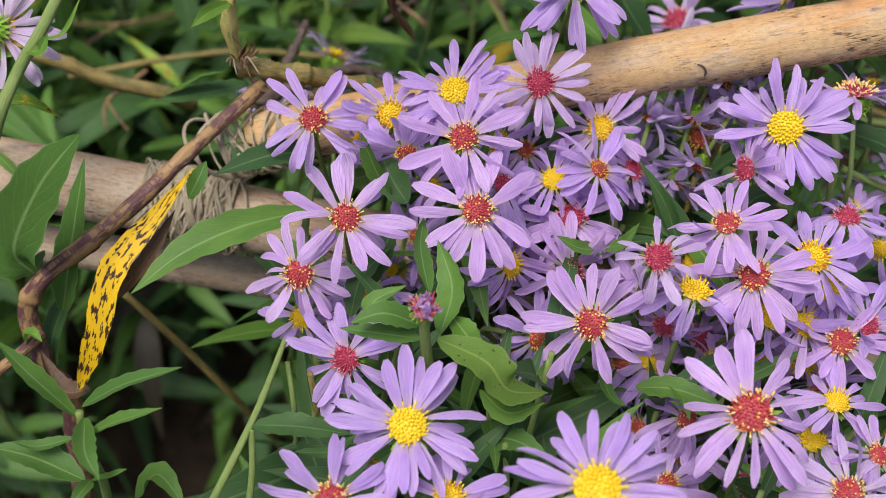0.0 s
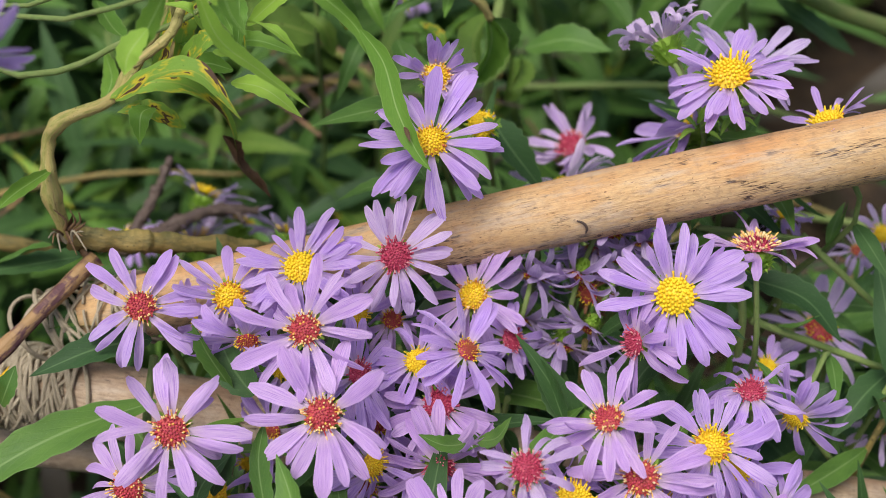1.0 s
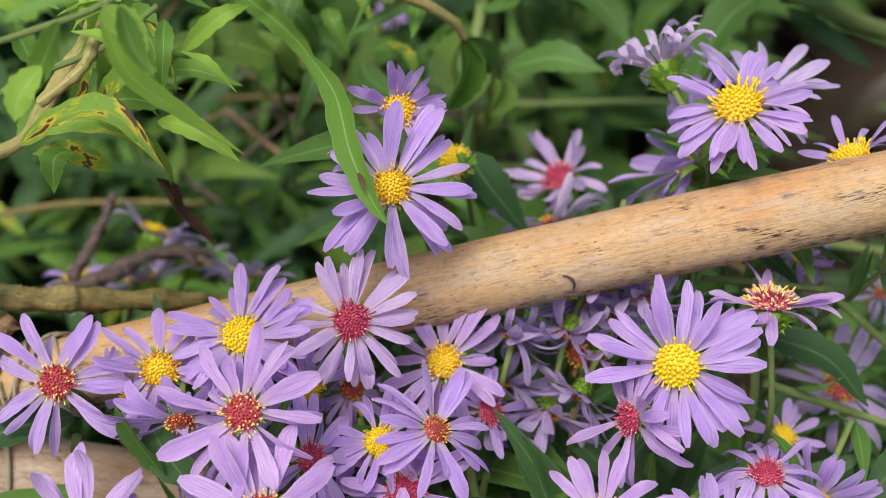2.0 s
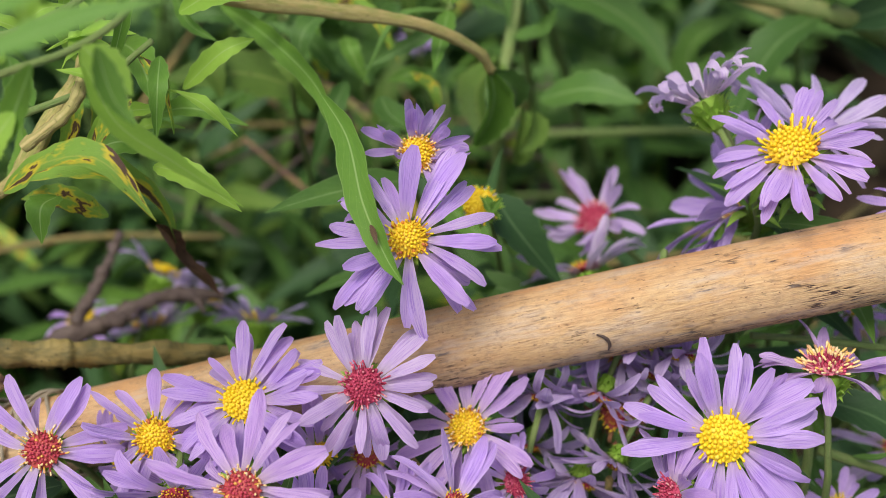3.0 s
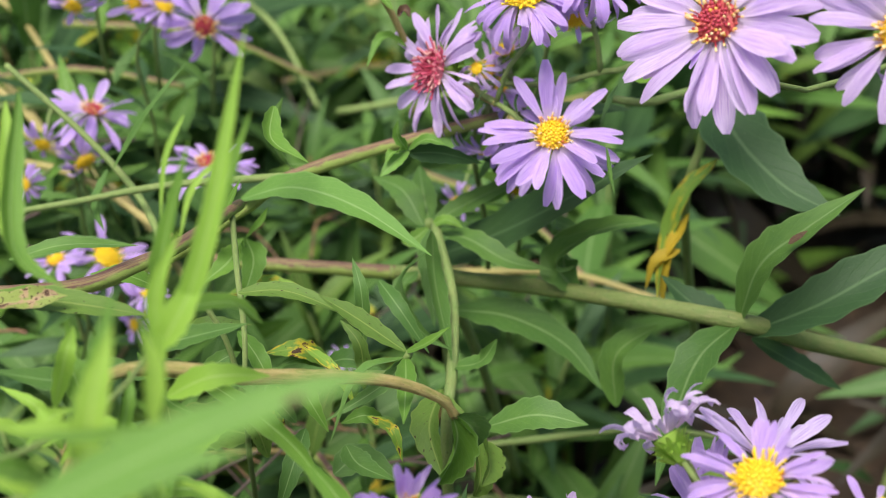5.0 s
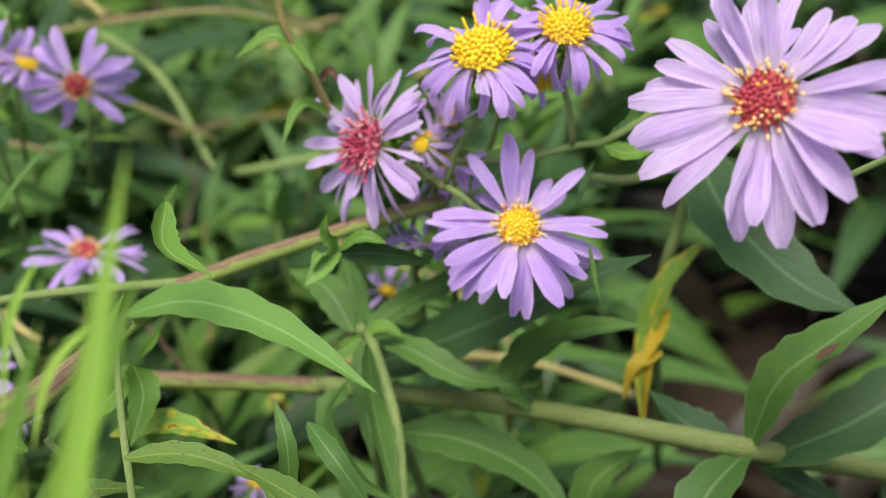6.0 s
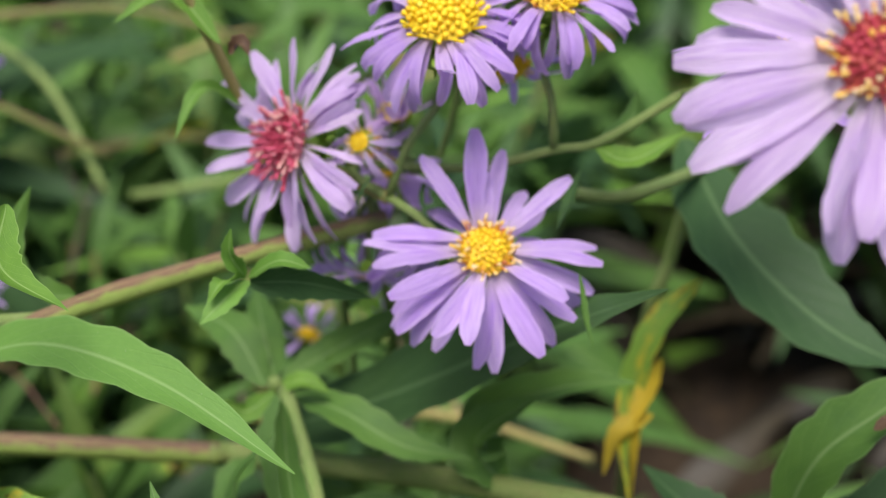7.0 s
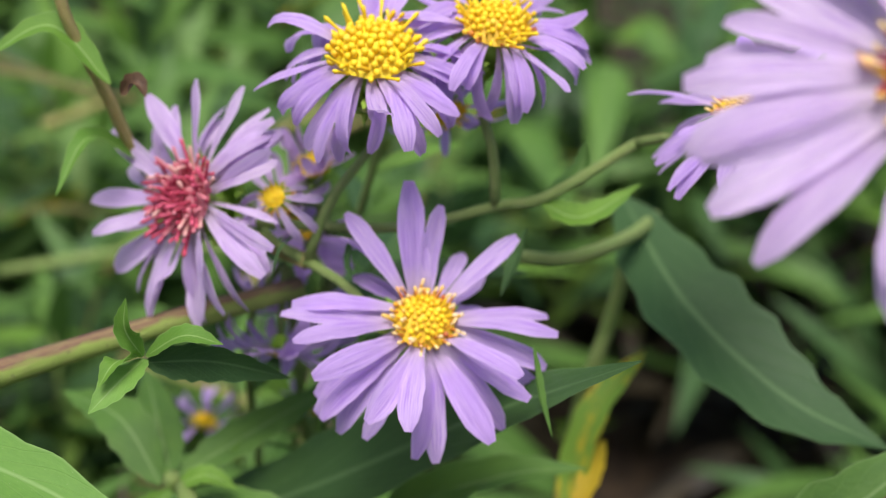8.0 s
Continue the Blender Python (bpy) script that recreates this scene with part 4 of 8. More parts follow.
aster((0.0224, -0.0661, -0.0574), (-0.47, 0.09, 0.88), 0.0135, 20, "yellow", "pinkish", "droopy", disc_size=0.24, seed=86, label="pinkish lilac aster flower with a centre of bright yellow florets")
aster((0.0486, -0.068, -0.0588), (-0.12, 0.14, 0.98), 0.0152, 20, "yellow", "lilac", "droopy", disc_size=0.24, seed=87, label="lilac aster flower with a centre of bright yellow florets")
aster((0.0464, -0.0386, -0.0353), (-0.14, 0.02, 0.99), 0.0135, 20, "red", "lilac", "droopy", disc_size=0.20, seed=89, label="lilac aster flower with a crimson centre flecked with yellow")
aster((-0.0586, -0.0451, -0.0411), (-0.55, -0.42, 0.72), 0.0118, 20, "russet", "lilac", "droopy", disc_size=0.21, seed=90, label="lilac aster flower with a brown-red centre")
aster((-0.0234, -0.0142, -0.0122), (0.51, -0.82, 0.28), 0.0117, 20, "yellow", "lilac", "droopy", disc_size=0.24, seed=92, label="lilac aster flower with a centre of bright yellow florets")
aster((-0.0401, -0.032, -0.0266), (-0.48, -0.83, 0.29), 0.0117, 20, "russet", "lilac", "droopy", disc_size=0.21, seed=93, label="lilac aster flower with a brown-red centre")
aster((0.0142, -0.0518, -0.0422), (0.27, -0.01, 0.96), 0.0127, 20, "yellow", "lilac", "droopy", disc_size=0.24, seed=95, label="lilac aster flower with a centre of bright yellow florets")
aster((0.0328, -0.043, -0.035), (-0.25, -0.95, 0.17), 0.0127, 20, "russet", "pinkish", "droopy", disc_size=0.21, seed=96, label="pinkish lilac aster flower with a brown-red centre")
aster((0.0654, -0.0295, -0.0241), (-0.51, -0.86, 0.08), 0.0117, 20, "yellow", "lilac", disc_size=0.24, seed=98, label="lilac aster flower with a centre of bright yellow florets")
aster((0.053, -0.0542, -0.0439), (-0.45, 0.16, 0.88), 0.0134, 20, "red", "lilac", "droopy", disc_size=0.20, seed=99, label="lilac aster flower with a crimson centre flecked with yellow")
aster((-0.0077, -0.0527, -0.0431), (0.57, -0.61, 0.56), 0.0107, 20, "yellow", "faded", "droopy", disc_size=0.24, seed=101, label="faded lavender aster flower with a centre of bright yellow florets")
aster((0.0125, -0.064, -0.0519), (-0.76, -0.46, 0.46), 0.0127, 20, "russet", "lilac", "droopy", disc_size=0.21, seed=102, label="lilac aster flower with a brown-red centre")
aster((-0.0449, -0.0724, -0.059), (0.18, -0.93, 0.33), 0.0134, 20, "yellow", "lilac", "droopy", disc_size=0.24, seed=104, label="lilac aster flower with a centre of bright yellow florets")
aster((0.0389, -0.0729, -0.0589), (-0.58, -0.76, 0.29), 0.0151, 20, "maroon", "lilac", "droopy", disc_size=0.23, seed=105, label="lilac aster flower with a deep maroon centre")
aster((-0.0543, -0.0155, -0.0135), (-0.57, -0.73, 0.39), 0.0100, 20, "yellow", "lilac", "droopy", disc_size=0.24, seed=107, label="lilac aster flower with a centre of bright yellow florets")
aster((0.0218, -0.0334, -0.0274), (-0.29, 0.07, 0.95), 0.0117, 20, "yellow", "lilac", "droopy", disc_size=0.24, seed=108, label="lilac aster flower with a centre of bright yellow florets")

# cluster that the purplish stem carries
aster((0.0117, 0.1645, 0.0204), (-0.86, -0.33, 0.38), 0.0172, 40, "loose", "pale", "full", disc_size=0.34, root=(0.0267, 0.156, 0.0145), strict=0.9, seed=110, label="lilac aster flower with a loose rose-red centre tipped with cream")
aster((0.0326, 0.1555, 0.0454), (-0.21, -0.3, 0.93), 0.0158, 46, "yellow", "lilac", "droopy", disc_size=0.4, root=(0.0267, 0.156, 0.0145), seed=111, label="lilac aster flower with a centre of bright yellow florets")
aster((0.0489, 0.1563, 0.0486), (-0.09, -0.32, 0.94), 0.0141, 34, "yellow", "lilac", "droopy", disc_size=0.38, root=(0.0525, 0.1549, 0.0224), seed=112, label="lilac aster flower with a centre of bright yellow florets")
aster((0.038, 0.1394, 0.0151), (-0.15, -0.49, 0.86), 0.0179, 36, "mixed", "lilac", "full", disc_size=0.27, root=(0.0267, 0.156, 0.0145), gaps=2, strict=0.9, seed=113, label="lilac aster flower with a yellow centre ringed with russet")
aster((0.0302, 0.1768, -0.0083), (-0.55, -0.35, -0.75), 0.0125, 26, "mixed", "lilac", "droopy", lift=10, disc_size=0.14, strict=0.9, seed=114, label="lilac aster flower hanging down, its centre hidden")
aster((0.0268, 0.1726, 0.0145), (-0.55, -0.55, 0.62), 0.0082, 18, "mixed", "pale", "cupped", lift=14, disc_size=0.34, gaps=5, seed=115, label="small half-open pale aster flower with an orange centre")
aster((0.0298, 0.1695, 0.0114), (0.28, -0.25, 0.93), 0.0093, 20, "yellow", "lilac", disc_size=0.25, seed=116, label="lilac aster flower with a centre of bright yellow florets")
aster((0.0251, 0.1608, -0.0036), (-0.13, -0.43, -0.89), 0.0119, 26, "yellow", "lilac", "droopy", disc_size=0.14, seed=117, label="lilac aster flower with a centre of bright yellow florets")
aster((0.0312, 0.1730, 0.0200), (-0.25, -0.30, 0.92), 0.0085, 20, "yellow", "pinkish", "cupped", lift=50, disc_size=0.3, seed=118, label="half-open lilac aster bud with green bracts")
aster((0.0218, 0.1575, 0.0240), (-0.55, -0.62, 0.56), 0.0082, 12, "yellow", "pale", "droopy", disc_size=0.22, gaps=3, seed=119, label="lilac aster flower with a centre of bright yellow florets")
aster((0.0242, 0.2066, -0.0521), (-0.41, -0.9, -0.16), 0.0079, 17, "yellow", "lilac", "droopy", disc_size=0.29, seed=120, label="lilac aster flower with a centre of bright yellow florets", group="asters behind the canes")
aster((0.0373, 0.1808, -0.0306), (-0.47, -0.81, -0.34), 0.0071, 14, "yellow", "lilac", "droopy", disc_size=0.29, seed=121, label="lilac aster flower with a centre of bright yellow florets")
aster((0.0475, 0.1657, 0.0317), (0.03, -0.88, -0.48), 0.0108, 20, "yellow", "lilac", "droopy", disc_size=0.3, seed=122, label="lilac aster flower with a centre of bright yellow florets")
aster((0.0791, 0.1424, 0.0427), (-0.5, -0.01, 0.87), 0.0149, 31, "mixed", "lilac", "full", disc_size=0.28, root=(0.0718, 0.1541, 0.0318), strict=0.9, seed=123, label="lilac aster flower with a yellow centre ringed with russet")
aster((0.0556, 0.0868, 0.0723), (-0.62, -0.42, 0.66), 0.0200, 34, "red", "pale", disc_size=0.25, root=(0.1524, 0.1615, 0.0173), seed=124, label="large lilac aster flower close to the lens")
aster((0.0836, 0.0713, 0.0768), (-0.62, -0.62, 0.48), 0.0172, 31, "mixed", "pale", "full", disc_size=0.26, root=(0.1181, 0.0969, 0.0393), strict=0.9, seed=125, label="pale pinkish aster flower with a yellow centre ringed with russet")

# asters farther back
aster((-0.0871, 0.2342, -0.0281), (0.29, 0.13, 0.95), 0.0156, 20, "red", "lilac", disc_size=0.25, seed=126, label="lilac aster flower with a crimson centre flecked with yellow", group="asters farther back")
aster((-0.1035, 0.2296, -0.0364), (-0.18, -0.96, -0.22), 0.0093, 20, "yellow", "lilac", "droopy", disc_size=0.29, seed=127, label="lilac aster flower with a centre of bright yellow florets", group="asters farther back")
aster((-0.0908, 0.2248, -0.0405), (0.44, -0.83, -0.34), 0.0116, 20, "yellow", "lilac", "droopy", disc_size=0.29, seed=128, label="lilac aster flower with a centre of bright yellow florets", group="asters farther back")
aster((-0.0509, 0.2464, -0.0072), (-0.14, -0.99, 0.01), 0.0160, 20, "red", "lilac", disc_size=0.25, seed=129, label="lilac aster flower with a crimson centre flecked with yellow", group="asters farther back")
aster((-0.0709, 0.2527, -0.0021), (-0.17, -0.97, -0.16), 0.0126, 20, "yellow", "lilac", "droopy", disc_size=0.29, seed=130, label="lilac aster flower with a centre of bright yellow florets", group="asters farther back")
aster((-0.091, 0.2548, -0.0025), (-0.21, -0.93, -0.31), 0.0105, 20, "yellow", "lilac", "droopy", disc_size=0.29, seed=131, label="lilac aster flower with a centre of bright yellow florets", group="asters farther back")
aster((-0.0524, 0.2201, -0.0408), (0.1, 0.07, 0.99), 0.0164, 20, "red", "lilac", disc_size=0.25, seed=132, label="lilac aster flower with a crimson centre flecked with yellow", group="asters farther back")
aster((-0.0858, 0.2057, -0.064), (0.5, -0.14, 0.86), 0.0164, 20, "yellow", "lilac", disc_size=0.29, seed=133, label="lilac aster flower with a centre of bright yellow florets", group="asters farther back")
aster((-0.1096, 0.2226, -0.0461), (-0.58, -0.78, 0.25), 0.0076, 20, "yellow", "lilac", "droopy", disc_size=0.29, seed=134, label="lilac aster flower with a centre of bright yellow florets", group="asters farther back")
aster((-0.0631, 0.2516, -0.0024), (0.5, -0.24, 0.83), 0.0105, 20, "yellow", "lilac", disc_size=0.29, seed=135, label="lilac aster flower with a centre of bright yellow florets", group="asters farther back")
aster((-0.1016, 0.207, -0.0648), (-0.26, 0.03, 0.97), 0.0105, 20, "yellow", "lilac", disc_size=0.29, seed=136, label="lilac aster flower with a centre of bright yellow florets", group="asters farther back")
aster((-0.074, 0.1973, -0.073), (-0.02, 0.15, 0.99), 0.0076, 20, "yellow", "lilac", "droopy", disc_size=0.29, seed=137, label="lilac aster flower with a centre of bright yellow florets", group="asters farther back")
aster((-0.0147, 0.178, -0.0887), (-0.09, 0.05, 1), 0.0072, 20, "yellow", "lilac", disc_size=0.29, seed=138, label="lilac aster flower with a centre of bright yellow florets", group="asters farther back")



# purplish stem that carries the upper cluster

shoot = thing("leafy_stem", (-0.0822, 0.1288, -0.0151), "thick purplish-green aster stem with long pointed leaves", "plant")
stem(shoot, [(-0.1323, 0.1337, -0.0164), (-0.1052, 0.1313, -0.0154), (-0.0825, 0.1307, -0.016), (-0.0579, 0.1352, -0.0115), (-0.0388, 0.1444, -0.005), (-0.0251, 0.1522, -0.0012), (0.0013, 0.1585, 0.0026), (0.0284, 0.1638, 0.0053)], 0.0023, 0.0016, STEM_PURPLE, nodes=6, ridges=0.03, seed=140)
leaf(shoot, [(-0.0384, 0.1455, -0.0025), (-0.0249, 0.1361, 0.0066), (-0.0103, 0.1234, 0.0087), (0.005, 0.1066, 0.0063)], 0.0094, (0.08, -0.37, 0.93), LEAF_MID, cup=0.14, seed=141)
leaf(shoot, [(-0.0214, 0.1588, -0.0025), (-0.0277, 0.1574, 0.0001), (-0.0302, 0.16, 0.008), (-0.0264, 0.1604, 0.0171)], 0.0063, (0.75, -0.27, 0.6), LEAF, cup=0.3, twist=60, seed=142)
stem(shoot, [(-0.0251, 0.1522, -0.0012), (-0.057, 0.1586, -0.006), (-0.0818, 0.1587, -0.0095), (-0.1051, 0.159, -0.0127)], 0.0011, 0.0008, STEM_GREEN, name="branch", seed=143)
stem(shoot, [(-0.0594, 0.1497, -0.0177), (-0.0672, 0.1669, -0.0132), (-0.0795, 0.1775, -0.0015), (-0.099, 0.1914, 0.0132)], 0.0011, 0.0008, STEM_GREEN, name="branch", seed=144)
leaf(shoot, [(0.0027, 0.1398, 0.0128), (0.0005, 0.1389, 0.0176), (0.0006, 0.1394, 0.0217)], 0.0028, (-0.33, -0.33, 0.89), LEAF_BRIGHT, cup=0.2, seed=145)
leaf(shoot, [(0.0025, 0.1399, 0.0128), (-0.001, 0.136, 0.015), (-0.0031, 0.134, 0.0132)], 0.0028, (-0.65, -0.58, 0.5), LEAF_BRIGHT, cup=0.2, seed=146)
leaf(shoot, [(0.0029, 0.1396, 0.0126), (-0.0005, 0.1355, 0.0127), (-0.0043, 0.1333, 0.0101)], 0.0048, (-0.63, -0.69, 0.35), LEAF_MID, cup=0.14, seed=147)
leaf(shoot, [(0.0031, 0.1398, 0.0129), (0.007, 0.137, 0.0174), (0.0114, 0.1354, 0.0168)], 0.0034, (0.13, -0.36, 0.92), LEAF_BRIGHT, cup=0.15, seed=148)
leaf(shoot, [(0.003, 0.1393, 0.0123), (0.0108, 0.1376, 0.0128), (0.021, 0.139, 0.0081)], 0.0056, (-0.34, -0.93, 0.14), LEAF_DARK, seed=149)
leaf(shoot, [(-0.0742, 0.1714, -0.0085), (-0.0769, 0.1621, -0.0127), (-0.0744, 0.1532, -0.0154)], 0.0038, (-0.65, -0.59, 0.48), LEAF, seed=150)
leaf(shoot, [(-0.0719, 0.167, -0.0057), (-0.0615, 0.1706, 0.0086), (-0.0505, 0.1774, 0.0189)], 0.0029, (-0.65, -0.25, 0.72), LEAF, seed=151)
leaf(shoot, [(-0.095, 0.1511, -0.0212), (-0.0825, 0.1523, -0.0177), (-0.0681, 0.1505, -0.0179)], 0.0046, (0.19, -0.21, 0.96), LEAF, seed=152)
leaf(shoot, [(-0.0482, 0.1334, -0.0055), (-0.0424, 0.1342, 0.0012), (-0.037, 0.1359, 0.0106)], 0.0035, (-0.37, -0.43, 0.82), LEAF_BRIGHT, cup=0.15, seed=153)
leaf(shoot, [(-0.0387, 0.1399, -0.0104), (-0.0422, 0.1331, -0.0122), (-0.049, 0.1272, -0.014)], 0.0063, (-0.47, -0.73, 0.5), LEAF_BRIGHT, cup=0.15, wave=0.25, seed=154)
leaf(shoot, [(-0.0378, 0.1397, -0.0103), (-0.0361, 0.1317, -0.0118), (-0.039, 0.1229, -0.0162)], 0.0067, (0.34, -0.32, 0.88), LEAF_BRIGHT, wave=0.25, seed=155)
leaf(shoot, [(-0.0439, 0.1363, -0.0256), (-0.0325, 0.133, -0.0207), (-0.0193, 0.1261, -0.0218)], 0.0065, (0.09, -0.17, 0.98), LEAF_DYING, seed=156)
leaf(shoot, [(-0.0378, 0.1397, -0.0103), (-0.0336, 0.1379, -0.0044), (-0.0315, 0.138, 0)], 0.0027, (-0.19, -0.28, 0.94), LEAF_BRIGHT, cup=0.2, seed=157)

# stem and flower stalks at the top of the cluster

shoot = thing("flower_branch", (0.0049, 0.1719, 0.0313), "thin green flower branch with a dried brown bud", "plant")
stem(shoot, [(0.0267, 0.156, 0.0145), (0.0175, 0.171, 0.013), (0.0078, 0.1752, 0.0194), (0.0022, 0.1742, 0.0316), (-0.0027, 0.174, 0.0421), (-0.0043, 0.1753, 0.0497)], 0.0011, 0.0007, STEM_TAN, nodes=3, seed=159)
leaf(shoot, [(0.0069, 0.1746, 0.0210), (-0.0003, 0.1715, 0.0263), (-0.0052, 0.1647, 0.0214)], 0.0033, (-0.35, -0.35, 0.87), LEAF_BRIGHT, cup=0.2, seed=160)
leaf(shoot, [(0.0022, 0.1691, 0.0351), (-0.0046, 0.1751, 0.0407), (-0.0132, 0.1742, 0.0364)], 0.0038, (-0.01, -0.41, 0.91), LEAF_BRIGHT, cup=0.2, seed=161)
leaf(shoot, [(0.0031, 0.1653, 0.0354), (0.0048, 0.1638, 0.0375), (0.0058, 0.1625, 0.0362)], 0.0024, (0.17, -0.59, 0.79), LEAF_BROWN, cup=0.4, label="small dried brown bud", seed=162)

shoot = thing("flower_branch", (0.058, 0.1524, 0.0244), "green branch that carries asters, with small leaves", "plant")
stem(shoot, [(0.021, 0.1631, 0.0168), (0.0402, 0.1585, 0.0176), (0.0525, 0.1549, 0.0224), (0.059, 0.1525, 0.025), (0.0718, 0.1541, 0.0318)], 0.0007, 0.0008, STEM_GREEN, nodes=3, seed=164)
stem(shoot, [(0.057, 0.1624, 0.0101), (0.0657, 0.1588, 0.0103), (0.0718, 0.1583, 0.0118), (0.084, 0.1686, 0.0078), (0.0952, 0.1805, 0.0038)], 0.0011, 0.0012, STEM_GREEN, name="branch", seed=165)
leaf(shoot, [(0.059, 0.1525, 0.025), (0.0648, 0.1553, 0.0275), (0.0661, 0.1577, 0.0311)], 0.0039, (-0.81, -0.17, 0.56), LEAF, seed=166)
leaf(shoot, [(0.058, 0.1522, 0.0242), (0.0635, 0.1498, 0.023), (0.0732, 0.1523, 0.0264)], 0.0048, (-0.25, -0.25, 0.93), LEAF_BRIGHT, seed=167)
leaf(shoot, [(0.049, 0.13, 0.0168), (0.0494, 0.1261, 0.0118), (0.0503, 0.1228, 0.0076)], 0.0013, (0.35, -0.76, 0.56), LEAF, cup=0.2, seed=168)
leaf(shoot, [(0.0565, 0.1522, 0.0203), (0.0536, 0.1482, 0.0173), (0.0513, 0.1458, 0.0133)], 0.0029, (-0.93, -0.26, 0.25), LEAF_DARK, seed=169)
leaf(shoot, [(0.0347, 0.1577, 0.0197), (0.0311, 0.1521, 0.0178), (0.0308, 0.1482, 0.0158)], 0.0019, (-0.89, -0.34, 0.3), LEAF_DARK, seed=170)
leaf(shoot, [(0.028, 0.1586, 0.0185), (0.0227, 0.1546, 0.018), (0.0204, 0.1505, 0.0152)], 0.0010, (-0.88, -0.37, 0.31), LEAF_DARK, seed=171)

# big dark leaves behind the cluster

shoot = thing("leafy_stem", (0.012, 0.1639, -0.0367), "leafy aster shoot with a whorl of green leaves", "plant")
stem(shoot, [(0.0099, 0.1588, -0.0232), (0.0123, 0.1651, -0.047), (0.0162, 0.1709, -0.0772), (0.0257, 0.1983, -0.1654)], 0.0012, 0.0016, STEM_GREEN, seed=173)
leaf(shoot, [(0.0132, 0.1586, -0.0263), (0.0201, 0.1498, -0.0236), (0.0292, 0.1421, -0.0255), (0.0401, 0.1384, -0.0265)], 0.0074, (-0.11, -0.18, 0.98), LEAF, seed=174)
leaf(shoot, [(0.0105, 0.1554, -0.023), (0.009, 0.1456, -0.0281), (0.0086, 0.1337, -0.0391)], 0.0072, (-0.15, -0.99, -0.02), LEAF, cup=0.1, seed=175)
leaf(shoot, [(0.0085, 0.1603, -0.0257), (0.004, 0.1711, -0.0214), (-0.0034, 0.1852, -0.0258)], 0.0077, (-0.34, -0.2, 0.92), LEAF, seed=176)
leaf(shoot, [(0.0113, 0.1604, -0.0246), (0.0253, 0.1657, -0.0209), (0.0427, 0.1762, -0.021)], 0.0066, (0.03, -0.2, 0.98), LEAF, seed=177)
leaf(shoot, [(0.0102, 0.1606, -0.0247), (0.0096, 0.1715, -0.0223), (0.0097, 0.1843, -0.0222)], 0.0073, (-0.15, -0.18, 0.97), LEAF, seed=178)
leaf(shoot, [(0.0094, 0.1556, -0.0231), (0.0046, 0.1548, -0.026), (0.0011, 0.1568, -0.0245)], 0.0042, (-0.64, -0.66, 0.41), LEAF_BRIGHT, seed=179)
leaf(shoot, [(0.0105, 0.156, -0.0222), (0.0144, 0.1542, -0.0198), (0.0183, 0.1521, -0.0212)], 0.0036, (0.16, -0.4, 0.9), LEAF_BRIGHT, seed=180)
leaf(shoot, [(0.0066, 0.1574, -0.0389), (0.0013, 0.151, -0.0409), (0.0039, 0.1379, -0.0489)], 0.0065, (-0.75, -0.57, 0.35), LEAF, seed=181)

shoot = thing("leafy_stem", (0.018, 0.165, -0.0416), "aster shoot with very long dark green leaves", "plant")
stem(shoot, [(0.0091, 0.1746, -0.0491), (0.0188, 0.1726, -0.0653), (0.0295, 0.1816, -0.1008), (0.0477, 0.2062, -0.181)], 0.0013, 0.0018, STEM_GREEN, seed=183)
leaf(shoot, [(0.0081, 0.1681, -0.0445), (0.0299, 0.1549, -0.0252), (0.0468, 0.1386, -0.0015), (0.0563, 0.117, 0.0228)], 0.0161, (-0.29, -0.3, 0.91), LEAF_DARK, cup=0.08, seed=184)
leaf(shoot, [(0.0469, 0.1457, -0.0398), (0.0467, 0.1524, -0.031), (0.0567, 0.1457, -0.0192), (0.0673, 0.14, -0.0144)], 0.0095, (-0.17, -0.12, 0.98), LEAF, cup=0.2, seed=185)

shoot = thing("leafy_stem", (0.0936, 0.1927, 0.0059), "aster shoot with broad drooping dark leaves", "plant")
stem(shoot, [(0.0936, 0.187, 0.0017), (0.0913, 0.1805, -0.0044), (0.09, 0.1788, -0.0175), (0.0893, 0.181, -0.0456), (0.1215, 0.2289, -0.1579)], 0.0012, 0.0015, STEM_GREEN, seed=187)
leaf(shoot, [(0.089, 0.182, 0.007), (0.0898, 0.1583, 0.0012), (0.0982, 0.1393, -0.0041), (0.1099, 0.1278, -0.0067)], 0.0181, (-0.16, -0.41, 0.9), LEAF_DARK, cup=0.1, seed=188)
leaf(shoot, [(0.0912, 0.1674, -0.0152), (0.0806, 0.162, -0.0229), (0.075, 0.1543, -0.0352), (0.0674, 0.1317, -0.0366)], 0.0069, (-0.87, -0.3, 0.39), LEAF_DYING, label="long narrow leaf, yellow towards its tip", seed=189)
leaf(shoot, [(0.0765, 0.1525, -0.0337), (0.0735, 0.1469, -0.0389), (0.0724, 0.1407, -0.0459)], 0.0038, (-0.87, -0.29, 0.4), LEAF_GOLD, seed=190)
leaf(shoot, [(0.0787, 0.152, -0.0336), (0.0716, 0.15, -0.0354), (0.0683, 0.146, -0.0419)], 0.0043, (-0.87, -0.3, 0.4), LEAF_GOLD, seed=191)
leaf(shoot, [(0.0827, 0.1604, -0.0277), (0.0778, 0.1542, -0.0309), (0.072, 0.1486, -0.0371)], 0.0050, (-0.88, -0.3, 0.38), LEAF_GOLD, seed=192)

# long stem with paired leaves on the far side

